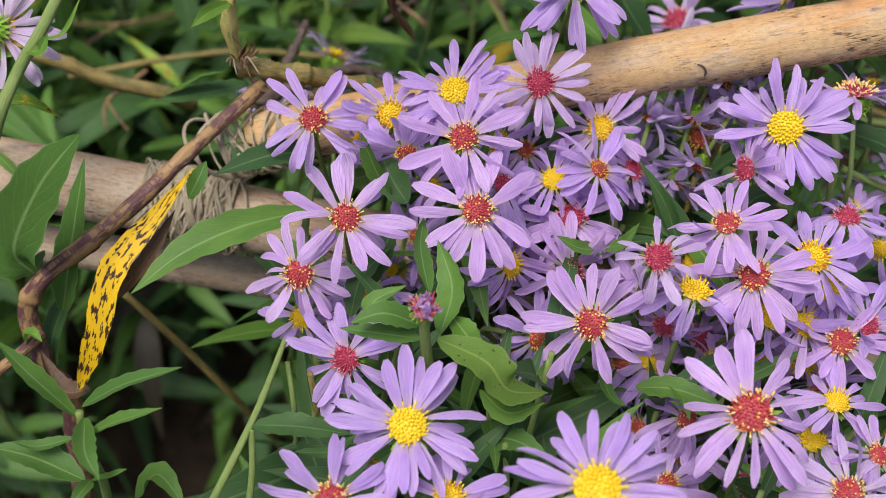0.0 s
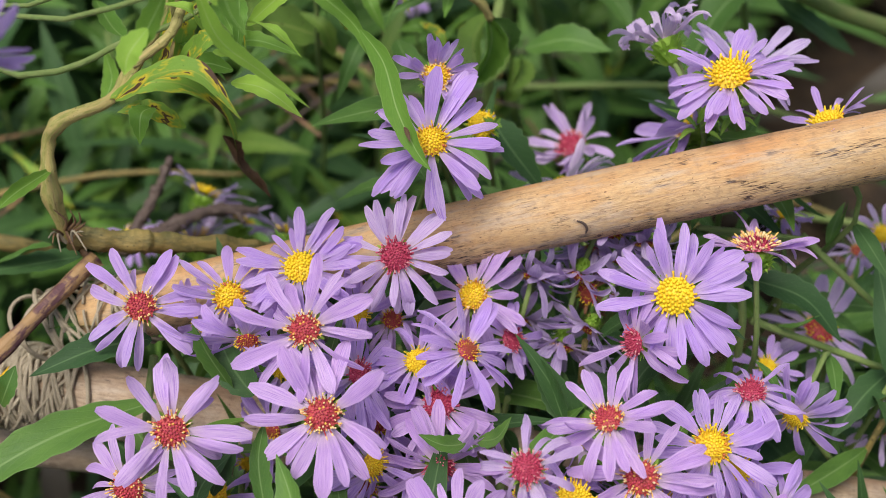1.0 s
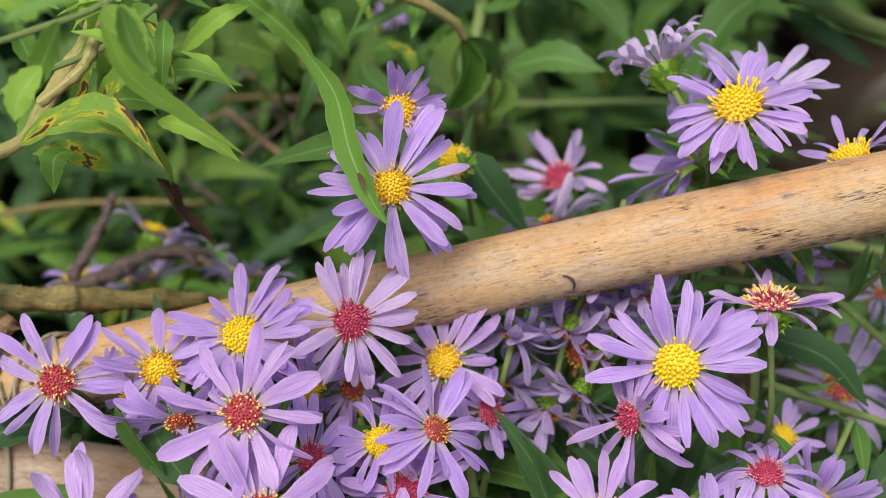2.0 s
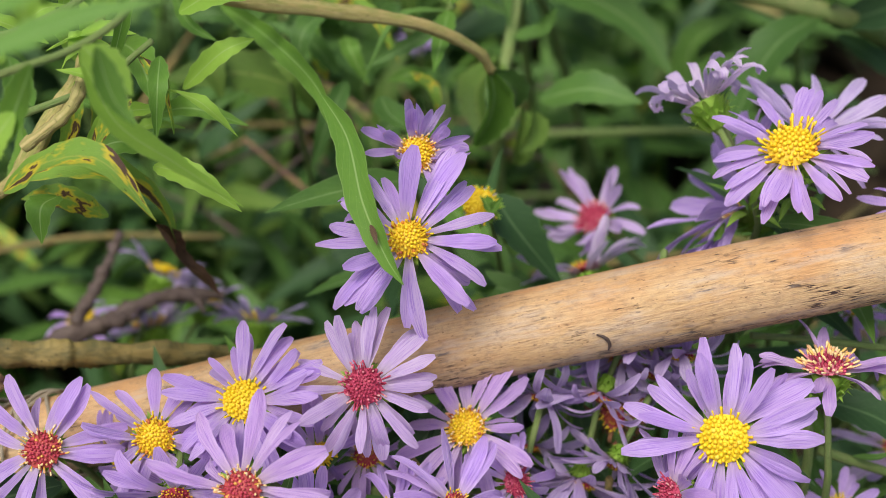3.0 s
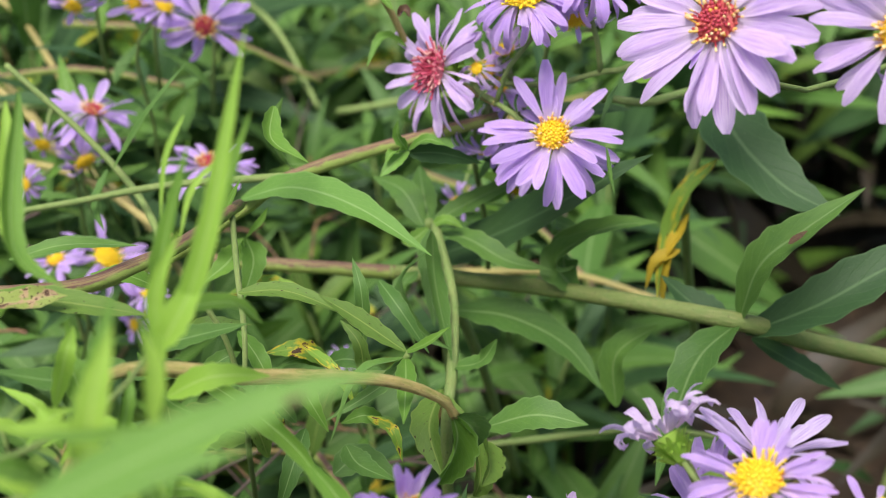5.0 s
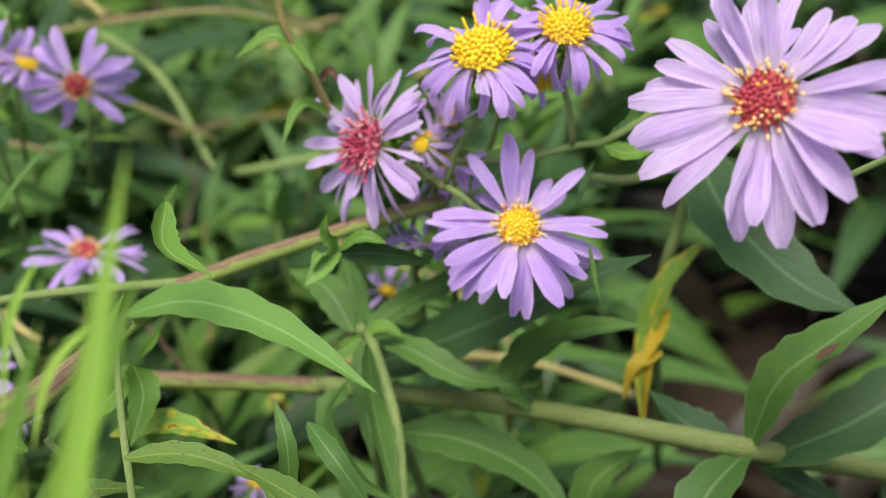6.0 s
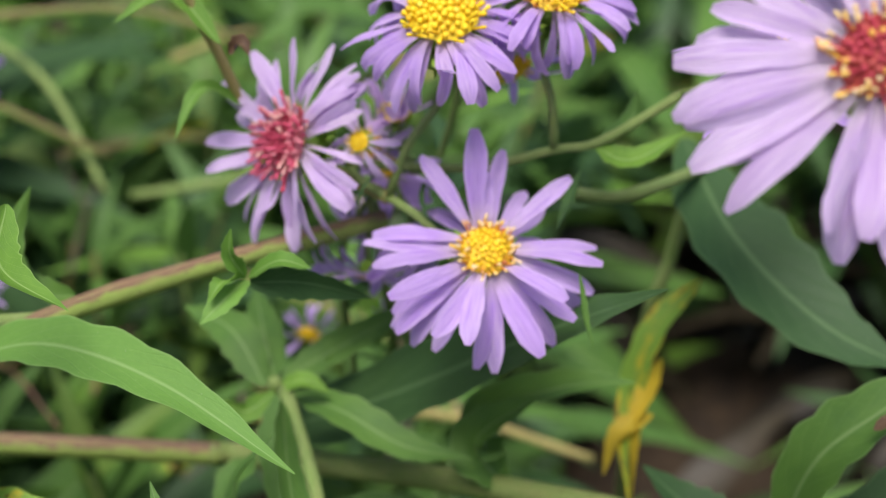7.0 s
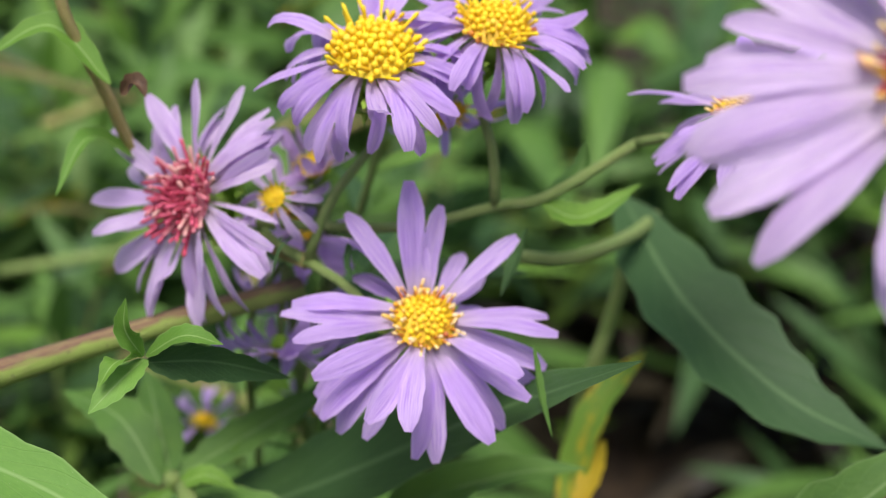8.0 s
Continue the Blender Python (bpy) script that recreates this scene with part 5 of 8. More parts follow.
shoot = thing("leafy_stem", (0.082, 0.1121, -0.0252), "long green aster stem, pinkish at one end, with paired leaves", "plant")
stem(shoot, [(-0.0504, 0.1789, -0.0475), (-0.0213, 0.1728, -0.0475), (-0.0069, 0.169, -0.047), (0.0011, 0.1669, -0.0468)], 0.0021, 0.0023, STEM_PURPLE, seed=194)
stem(shoot, [(-0.0005, 0.1672, -0.0467), (0.0082, 0.165, -0.0466), (0.0447, 0.1417, -0.0366), (0.082, 0.1119, -0.0254), (0.1122, 0.125, -0.0478), (0.151, 0.1195, -0.0571)], 0.0022, 0.0026, STEM_STRIPED, seed=195, count=64)
leaf(shoot, [(0.0821, 0.1123, -0.025), (0.0847, 0.1122, -0.008), (0.0931, 0.1115, 0.0021), (0.1068, 0.1129, 0.0125)], 0.0111, (-0.52, -0.21, 0.83), LEAF, cup=0.16, seed=196)
leaf(shoot, [(0.0847, 0.1127, -0.0301), (0.1008, 0.1099, -0.0199), (0.118, 0.1115, -0.0104), (0.1337, 0.1115, -0.0048)], 0.0143, (-0.32, -0.29, 0.9), LEAF_DARK, seed=197)
leaf(shoot, [(0.082, 0.1119, -0.0254), (0.0702, 0.1034, -0.0278), (0.0634, 0.0952, -0.0361), (0.0567, 0.0841, -0.0512)], 0.0117, (-0.66, -0.23, 0.71), LEAF, seed=198)
leaf(shoot, [(0.0817, 0.1175, -0.0293), (0.0748, 0.1244, -0.0298), (0.0672, 0.1315, -0.0251)], 0.0090, (-0.18, -0.22, 0.96), LEAF_DARK, seed=199)
leaf(shoot, [(0.0886, 0.1174, -0.0366), (0.1029, 0.1149, -0.0457), (0.1147, 0.1135, -0.0538)], 0.0074, (0.02, -0.3, 0.95), LEAF_DARK, seed=200)
leaf(shoot, [(0.0477, 0.141, -0.037), (0.0421, 0.1432, -0.027), (0.0527, 0.143, -0.0175)], 0.0090, (-0.43, -0.1, 0.9), LEAF, cup=0.25, seed=201)
leaf(shoot, [(0.0157, 0.1534, -0.0505), (0.0302, 0.1444, -0.0467), (0.0443, 0.135, -0.05), (0.0527, 0.1243, -0.0575)], 0.0119, (0.09, -0.27, 0.96), LEAF, cup=0.1, seed=202)
leaf(shoot, [(0.0572, 0.1246, -0.0646), (0.0571, 0.1294, -0.0503), (0.0677, 0.1296, -0.0404)], 0.0106, (-0.61, -0.16, 0.78), LEAF, seed=203)

shoot = thing("leafy_stem", (0.0091, 0.1008, -0.0209), "slender aster shoot with narrow drooping leaves", "plant")
stem(shoot, [(0.0113, 0.1563, -0.023), (0.0126, 0.1295, -0.0245), (0.01, 0.1072, -0.0288), (0.0074, 0.0965, -0.0427), (0.0092, 0.097, -0.0906)], 0.0014, 0.0015, STEM_GREEN, seed=205)
leaf(shoot, [(0.0096, 0.1476, -0.0182), (0.008, 0.1263, -0.0178), (0.0096, 0.1044, -0.0243)], 0.0078, (0.57, -0.66, 0.49), LEAF, cup=0.08, seed=206)
leaf(shoot, [(0.0078, 0.1446, -0.0222), (0.0001, 0.1327, -0.0223), (0.0025, 0.114, -0.0213), (0.0098, 0.106, -0.0222)], 0.0046, (-0.81, -0.4, 0.43), LEAF, cup=0.15, seed=207)
leaf(shoot, [(0.0162, 0.0906, -0.0328), (0.0268, 0.086, -0.0256), (0.0378, 0.0812, -0.0252)], 0.0095, (-0.09, -0.24, 0.97), LEAF, cup=0.08, seed=208)
leaf(shoot, [(0.0061, 0.097, -0.0261), (0.0021, 0.0847, -0.0261), (0.0041, 0.074, -0.0313)], 0.0079, (-0.52, -0.43, 0.74), LEAF_BLEMISHED, cup=0.3, seed=209)
leaf(shoot, [(0.0073, 0.0961, -0.0271), (0.0089, 0.0824, -0.0281), (0.0047, 0.0739, -0.0313)], 0.0051, (0.55, -0.44, 0.71), LEAF_BLEMISHED, cup=0.3, seed=210)
leaf(shoot, [(0.01, 0.1072, -0.0288), (0.0162, 0.1036, -0.0243), (0.02, 0.1028, -0.0167)], 0.0054, (0.27, -0.22, 0.94), LEAF, seed=211)
leaf(shoot, [(0.0126, 0.0854, -0.0317), (0.0117, 0.0704, -0.0265), (0.0101, 0.0676, -0.0304)], 0.0057, (0.39, -0.51, 0.77), LEAF_BLEMISHED, cup=0.45, blunt=1, seed=212)
leaf(shoot, [(-0.0201, 0.0878, -0.0417), (-0.0133, 0.0895, -0.0386), (-0.0042, 0.0809, -0.0399)], 0.0079, (0.31, -0.22, 0.93), LEAF, cup=0.1, seed=213)

# whorled shoot in the middle

shoot = thing("leafy_stem", (-0.0028, 0.076, 0.0056), "young shoot tip with small pointed leaves", "plant")
stem(shoot, [(-0.0028, 0.076, 0.0056), (-0.0057, 0.0774, -0.0009), (-0.0125, 0.0866, -0.0097)], 0.0008, 0.0011, STEM_GREEN, seed=215)
leaf(shoot, [(-0.0041, 0.0763, 0.0043), (-0.0135, 0.0696, 0.0064), (-0.0203, 0.0577, -0.0002)], 0.0036, (-0.59, -0.26, 0.76), LEAF, cup=0.2, twist=30, seed=216)
leaf(shoot, [(-0.0036, 0.0762, 0.0043), (-0.0047, 0.0637, 0.0082), (-0.0061, 0.0533, 0.0084)], 0.0044, (-0.01, -0.38, 0.93), LEAF_BRIGHT, cup=0.15, seed=217)
leaf(shoot, [(-0.0035, 0.077, 0.0052), (0.0002, 0.0725, 0.0111), (0.0048, 0.0705, 0.0169)], 0.0029, (-0.33, -0.19, 0.92), LEAF_BRIGHT, seed=218)
leaf(shoot, [(-0.0035, 0.077, 0.0052), (-0.0129, 0.0824, 0.0104), (-0.0206, 0.0864, 0.0142)], 0.0051, (0.03, -0.18, 0.98), LEAF_BLEMISHED, seed=219)
leaf(shoot, [(-0.003, 0.0762, 0.0043), (-0.009, 0.0729, -0), (-0.0209, 0.0693, -0.0052)], 0.0035, (-0.69, -0.65, 0.32), LEAF, seed=220)

# bent woody stem

shoot = thing("woody_stem", (-0.0685, 0.0693, 0.011), "bent tan woody stem with withered leaves", "plant")
stem(shoot, [(-0.0854, 0.006, -0.0127), (-0.0867, 0.0087, -0.0032), (-0.0868, 0.0139, 0.0064), (-0.0828, 0.0151, 0.0126), (-0.0718, 0.0163, 0.0183), (-0.067, 0.0251, 0.0224), (-0.0612, 0.0328, 0.0279), (-0.0595, 0.044, 0.0313), (-0.0526, 0.0498, 0.0311), (-0.034, 0.0522, 0.0251), (-0.0103, 0.0569, 0.0173), (0.0012, 0.0594, 0.0088), (0.0046, 0.0605, 0.0025)], 0.0015, 0.0010, STEM_TAN, nodes=7, rough=0.22, ridges=0.06, seed=222)
leaf(shoot, [(0.0040, 0.0600, 0.0035), (0.0052, 0.0607, -0.0040), (0.0042, 0.0622, -0.0125), (0.0015, 0.0630, -0.0200)], 0.0062, (0.15, -0.75, 0.64), LEAF_BRIGHT, cup=0.75, wave=0.12, blunt=0.5, seed=238)
leaf(shoot, [(0.0048, 0.0604, 0.0025), (0.0085, 0.0615, -0.0030), (0.0090, 0.0630, -0.0105)], 0.0048, (0.45, -0.65, 0.60), LEAF, cup=0.6, wave=0.1, blunt=0.4, seed=239)
leaf(shoot, [(-0.0722, 0.0154, 0.0189), (-0.063, 0.0155, 0.0231), (-0.056, 0.0175, 0.0196), (-0.0511, 0.0221, 0.0062), (-0.0501, 0.0231, -0.0064)], 0.0061, (0.48, -0.13, 0.87), LEAF_DYING, cup=0.18, wave=0.14, seed=223)
leaf(shoot, [(-0.0526, 0.0213, 0.0027), (-0.0498, 0.0216, -0.0078), (-0.0437, 0.0197, -0.0148)], 0.0034, (0.46, -0, 0.89), LEAF_BROWN, cup=0.7, wave=0.6, seed=224)
leaf(shoot, [(-0.048, 0.0756, 0.0059), (-0.0363, 0.0572, 0.0136), (-0.0251, 0.0359, 0.0212), (-0.0196, 0.0178, 0.0252)], 0.0041, (-0.33, -0.49, 0.8), LEAF_BRIGHT, cup=0.3, seed=225)
leaf(shoot, [(-0.0233, 0.0289, 0.0258), (-0.0183, 0.0174, 0.0275), (-0.0153, 0.0048, 0.0269), (-0.0117, -0.0042, 0.0256), (-0.0088, -0.0101, 0.0261)], 0.0048, (-0.34, -0.44, 0.83), LEAF_BRIGHT, cup=0.2, seed=226)
leaf(shoot, [(-0.0592, 0.045, 0.0228), (-0.0526, 0.0334, 0.0298), (-0.0464, 0.0184, 0.0325)], 0.0060, (0.23, -0.37, 0.9), LEAF_BRIGHT, cup=0.15, blunt=0.4, seed=227)
leaf(shoot, [(-0.0701, 0.0652, 0.0073), (-0.0639, 0.0492, 0.0131), (-0.059, 0.0436, 0.0147)], 0.0041, (-0.38, -0.81, 0.44), LEAF, seed=228)
leaf(shoot, [(-0.038, 0.0946, -0.0335), (-0.0503, 0.0934, -0.0279), (-0.0673, 0.0887, -0.0254)], 0.0124, (0.42, -0.23, 0.88), LEAF_BLEMISHED, cup=0.08, seed=229)
leaf(shoot, [(-0.057, 0.0766, 0.0108), (-0.0495, 0.0553, 0.0186), (-0.0432, 0.0488, 0.0195)], 0.0025, (-0.39, -0.45, 0.81), LEAF_BRIGHT, cup=0.2, seed=230)
leaf(shoot, [(-0.0832, 0.0545, 0.0111), (-0.076, 0.0388, 0.0172), (-0.0719, 0.033, 0.0187)], 0.0059, (0.51, -0.24, 0.82), LEAF_BRIGHT, blunt=0.3, seed=231)
leaf(shoot, [(-0.0811, 0.0459, 0.0033), (-0.0772, 0.0342, 0.0063), (-0.078, 0.0263, 0.0059)], 0.0055, (-0.25, -0.81, 0.54), LEAF_BRIGHT, seed=232)
leaf(shoot, [(-0.0171, 0.0654, -0.0086), (-0.0147, 0.061, -0.0099), (-0.0083, 0.0549, -0.0087)], 0.0064, (0.33, -0.23, 0.91), LEAF, cup=0.1, seed=233)
leaf(shoot, [(0.005, 0.0394, -0.0092), (0.0098, 0.0342, -0.0139), (0.0182, 0.0302, -0.0243)], 0.0099, (0.25, -0.17, 0.95), LEAF_DARK, cup=0.14, seed=234)
leaf(shoot, [(0.0142, 0.0835, -0.0301), (0.0135, 0.0691, -0.0228), (0.0109, 0.0629, -0.0217)], 0.0053, (0.43, -0.51, 0.75), LEAF_BLEMISHED, cup=0.5, blunt=1, seed=235)
leaf(shoot, [(-0.0094, 0.0263, -0.0143), (-0.021, 0.0247, -0.0157), (-0.03, 0.0254, -0.0218)], 0.0042, (-0.29, 0.02, 0.96), LEAF, seed=236)
aster((0.0023, 0.0307, -0.0022), (-0.1, -0.6, 0.79), 0.0040, 15, "button", "pale", "curled", disc_size=0.86, gaps=6, strict=1.0, seed=237, label="small spent yellow aster head without petals")

shoot = thing("flower_branch", (-0.13, -0.021, -0.0016), "thin bright green stem beside a pale aster", "plant")
stem(shoot, [(-0.1184, -0.0042, 0.0183), (-0.1232, -0.0129, 0.0113), (-0.1285, -0.0176, 0.0037), (-0.1333, -0.0269, -0.0064), (-0.1522, -0.0285, -0.059)], 0.0013, 0.0015, STEM_GREEN, seed=239)
leaf(shoot, [(-0.1246, -0.0132, 0.0098), (-0.1168, -0.0164, 0.0149), (-0.1126, -0.0113, 0.0216)], 0.0014, (0.21, -0.1, 0.97), LEAF_BRIGHT, cup=0.2, seed=240)
leaf(shoot, [(-0.1257, -0.0151, 0.0082), (-0.122, -0.0179, 0.0111), (-0.1198, -0.0166, 0.0148)], 0.0036, (0.25, -0.26, 0.93), LEAF_BRIGHT, cup=0.2, seed=241)
leaf(shoot, [(-0.1338, -0.0207, -0.0014), (-0.1283, -0.0143, -0.009), (-0.1247, -0.0095, -0.018)], 0.0033, (0.25, -0.22, 0.94), LEAF_DYING, cup=0.2, seed=242)

shoot = thing("leafy_stem", (-0.119, -0.0078, -0.0935), "bare green stalk in the dark gap under the canes", "stalk")
stem(shoot, [(-0.1208, -0.0108, -0.0831), (-0.106, -0.0115, -0.1092), (-0.0894, -0.0104, -0.1467), (-0.068, 0.0153, -0.2541), (-0.047, 0.051, -0.3792)], 0.0010, 0.0013, STEM_OLIVE, seed=244)
stem(shoot, [(-0.1563, 0.0468, -0.0499), (-0.1435, 0.0443, -0.0519), (-0.1335, 0.0446, -0.058), (-0.1167, 0.0458, -0.0633), (-0.1104, 0.0507, -0.0722)], 0.0022, 0.0022, STEM_OLIVE, nodes=2, name="branch", seed=245)

# dead twigs

shoot = thing("dead_twig", (-0.0813, 0.0513, -0.059), "dark dead twig lying behind the flowers", "twig")
stem(shoot, [(-0.0912, 0.0418, -0.0609), (-0.0769, 0.0482, -0.0591), (-0.066, 0.0532, -0.0573), (-0.0536, 0.0546, -0.0587)], 0.0024, 0.0012, STEM_DEAD, rough=0.24, seed=247)
stem(shoot, [(-0.0790, 0.0472, -0.0585), (-0.0745, 0.0440, -0.0550), (-0.0722, 0.0436, -0.0522)], 0.0014, 0.0006, STEM_DEAD, rough=0.3, name="branch", seed=249)
stem(shoot, [(-0.0660, 0.0532, -0.0573), (-0.0590, 0.0500, -0.0540), (-0.0560, 0.0455, -0.0530)], 0.0012, 0.0005, STEM_DEAD, rough=0.3, name="branch", seed=246)
stem(shoot, [(-0.0849, 0.0455, -0.0576), (-0.08, 0.057, -0.0539), (-0.0775, 0.0669, -0.0517)], 0.0015, 0.0009, STEM_DEAD, rough=0.3, name="branch", seed=248)

shoot = thing("horizontal_stem", (-0.0828, 0.0041, -0.0141), "brown-green stem with a broken, bristly joint", "plant")
stem(shoot, [(-0.043, 0.0219, -0.0357), (-0.0521, 0.0162, -0.0276), (-0.0654, 0.0105, -0.0195), (-0.0762, 0.0071, -0.0148), (-0.0852, 0.0061, -0.0125)], 0.0020, 0.0024, STEM_OLIVE, nodes=1, rough=0.17, ridges=0.05, seed=250)
leaf(shoot, [(-0.085, 0.0054, -0.0111), (-0.084, 0.0059, -0.0081), (-0.0828, 0.006, -0.0054)], 0.0016, (0.71, -0.45, 0.54), LEAF_BROWN, cup=0.3, seed=251)
leaf(shoot, [(-0.0829, 0.0044, -0.0145), (-0.08, 0.0009, -0.0148), (-0.0765, -0.0008, -0.0136)], 0.0021, (0.7, -0.44, 0.56), LEAF_BROWN, cup=0.3, seed=252)
leaf(shoot, [(-0.0883, 0.0036, -0.0127), (-0.0961, 0.0091, -0.0213), (-0.1081, 0.013, -0.0312)], 0.0044, (0.22, 0.03, 0.98), LEAF, seed=253)
leaf(shoot, [(-0.0865, 0.0118, 0.002), (-0.0892, -0.0012, 0.0093), (-0.0918, -0.0075, 0.0106)], 0.0033, (0.52, -0.01, 0.85), LEAF_BRIGHT, cup=0.2, seed=254)

# brown stem across the lower cane, with its yellow leaf

shoot = thing("woody_stem", (-0.1288, -0.0437, -0.0454), "dark brown woody stem with one bright yellow leaf", "plant")
stem(shoot, [(-0.0793, 0.0027, -0.0153), (-0.0933, -0.0166, -0.0184), (-0.1046, -0.0294, -0.0236), (-0.1145, -0.0398, -0.0269), (-0.1229, -0.0456, -0.0315), (-0.1276, -0.0484, -0.0389), (-0.1268, -0.0521, -0.047), (-0.1239, -0.0559, -0.0551), (-0.121, -0.0566, -0.0685), (-0.1247, -0.0619, -0.1112)], 0.0017, 0.0026, STEM_BROWN, nodes=5, rough=0.08, seed=256)
leaf(shoot, [(-0.1144, -0.0639, -0.0488), (-0.1086, -0.0604, -0.0331), (-0.1048, -0.0512, -0.0205), (-0.0974, -0.0411, -0.015), (-0.0903, -0.027, -0.0126)], 0.0068, (-0.14, -0.61, 0.78), LEAF_YELLOW, wave=0.16, label="bright yellow leaf speckled with black", seed=257)
leaf(shoot, [(-0.1053, -0.0524, -0.0292), (-0.0983, -0.045, -0.0219), (-0.0939, -0.0353, -0.018)], 0.0037, (0.4, -0.13, 0.91), LEAF_BROWN, cup=0.3, wave=0.2, seed=258)
leaf(shoot, [(-0.1124, -0.0628, -0.0504), (-0.1188, -0.0631, -0.0506), (-0.125, -0.0552, -0.0469)], 0.0056, (0.43, -0.02, 0.9), LEAF_BROWN, cup=0.3, seed=259)
leaf(shoot, [(-0.1255, -0.0452, -0.0313), (-0.1276, -0.0459, -0.0215), (-0.1182, -0.0448, -0.0014), (-0.1078, -0.043, 0.0129)], 0.0149, (-0.07, -0.56, 0.83), LEAF, cup=0.05, blunt=0.6, seed=260)
leaf(shoot, [(-0.122, -0.0455, -0.0468), (-0.1181, -0.0392, -0.029), (-0.1148, -0.0265, -0.0124)], 0.0089, (-0.41, -0.59, 0.7), LEAF, seed=261)
leaf(shoot, [(-0.1238, -0.0579, -0.0568), (-0.1238, -0.0487, -0.0494), (-0.1182, -0.0383, -0.0385)], 0.0079, (-0.55, -0.5, 0.66), LEAF_DARK, seed=262)
stem(shoot, [(-0.1349, -0.0628, -0.048), (-0.1288, -0.0586, -0.0445), (-0.1246, -0.0521, -0.0445)], 0.0014, 0.0013, STEM_BROWN, name="branch", seed=263)
leaf(shoot, [(-0.1277, -0.0554, -0.0445), (-0.1253, -0.0556, -0.0396), (-0.1221, -0.0581, -0.039)], 0.0030, (0.22, -0.05, 0.97), LEAF_BRIGHT, cup=0.3, seed=264)

# willow-leaved shoot

shoot = thing("leafy_stem", (-0.1059, -0.0832, -0.0282), "fresh green shoot with narrow willow-like leaves", "plant")
stem(shoot, [(-0.1065, -0.0823, -0.0275), (-0.1064, -0.0846, -0.0396), (-0.1066, -0.0825, -0.0636), (-0.1125, -0.0848, -0.1295)], 0.0009, 0.0013, STEM_GREEN, seed=266)
leaf(shoot, [(-0.106, -0.0814, -0.0268), (-0.096, -0.0812, -0.0176), (-0.0838, -0.0808, -0.0108)], 0.0047, (0.14, 0.06, 0.99), LEAF, cup=0.18, seed=267)
leaf(shoot, [(-0.1051, -0.0859, -0.0304), (-0.0969, -0.0864, -0.0231), (-0.0876, -0.0861, -0.0176)], 0.0040, (0.14, 0.09, 0.99), LEAF, cup=0.18, seed=268)
leaf(shoot, [(-0.1071, -0.0828, -0.0279), (-0.1143, -0.0805, -0.0185), (-0.1212, -0.077, -0.0105)], 0.0052, (0.19, 0.06, 0.98), LEAF, cup=0.18, seed=269)
leaf(shoot, [(-0.1074, -0.0864, -0.0308), (-0.1136, -0.089, -0.0304), (-0.1187, -0.0895, -0.0283)], 0.0030, (0.17, 0.11, 0.98), LEAF, cup=0.18, seed=270)
leaf(shoot, [(-0.1053, -0.0832, -0.0282), (-0.1017, -0.0944, -0.0218), (-0.0974, -0.101, -0.0207)], 0.0048, (0.15, 0.11, 0.98), LEAF, cup=0.18, seed=271)
leaf(shoot, [(-0.1034, -0.093, -0.0361), (-0.0983, -0.0957, -0.0293), (-0.0938, -0.0957, -0.0254)], 0.0029, (0.14, 0.13, 0.98), LEAF, cup=0.18, seed=272)
leaf(shoot, [(-0.1046, -0.093, -0.0361), (-0.1152, -0.0899, -0.0337), (-0.1245, -0.0885, -0.0326)], 0.0074, (0.18, 0.12, 0.98), LEAF, cup=0.18, seed=273)
leaf(shoot, [(-0.1034, -0.093, -0.0361), (-0.1034, -0.0976, -0.0321), (-0.1049, -0.1022, -0.0307)], 0.0034, (0.15, 0.14, 0.98), LEAF, cup=0.18, seed=274)
leaf(shoot, [(-0.1003, -0.0823, -0.0633), (-0.0945, -0.0805, -0.0555), (-0.0869, -0.0884, -0.0553)], 0.0063, (0.11, 0.12, 0.99), LEAF, cup=0.18, seed=275)

shoot = thing("leafy_stem", (-0.0727, -0.0775, -0.0363), "straight green stem with a few leaves", "plant")
stem(shoot, [(-0.0669, -0.0615, -0.0273), (-0.0701, -0.0718, -0.0317), (-0.073, -0.0795, -0.0353), (-0.0803, -0.0928, -0.046), (-0.0933, -0.0947, -0.0861)], 0.0006, 0.0010, STEM_GREEN, nodes=2, seed=277)
stem(shoot, [(-0.0666, -0.0636, -0.0329), (-0.0648, -0.0701, -0.0406), (-0.0647, -0.0718, -0.0548)], 0.0006, 0.0006, STEM_GREEN, name="branch", seed=278)
stem(shoot, [(-0.0724, -0.0794, -0.0353), (-0.072, -0.0849, -0.0423), (-0.0727, -0.0901, -0.0502)], 0.0007, 0.0008, STEM_GREEN, name="branch", seed=279)
leaf(shoot, [(-0.0724, -0.0787, -0.0347), (-0.0621, -0.0796, -0.0328), (-0.051, -0.0794, -0.0352)], 0.0064, (0.04, 0.08, 1), LEAF_DARK, cup=0.1, seed=280)
leaf(shoot, [(-0.0504, -0.0794, -0.0352), (-0.0561, -0.0824, -0.0376), (-0.0632, -0.0828, -0.0379)], 0.0047, (0, 0.27, 0.96), LEAF_DARK, seed=281)

# leaves that grow among the asters

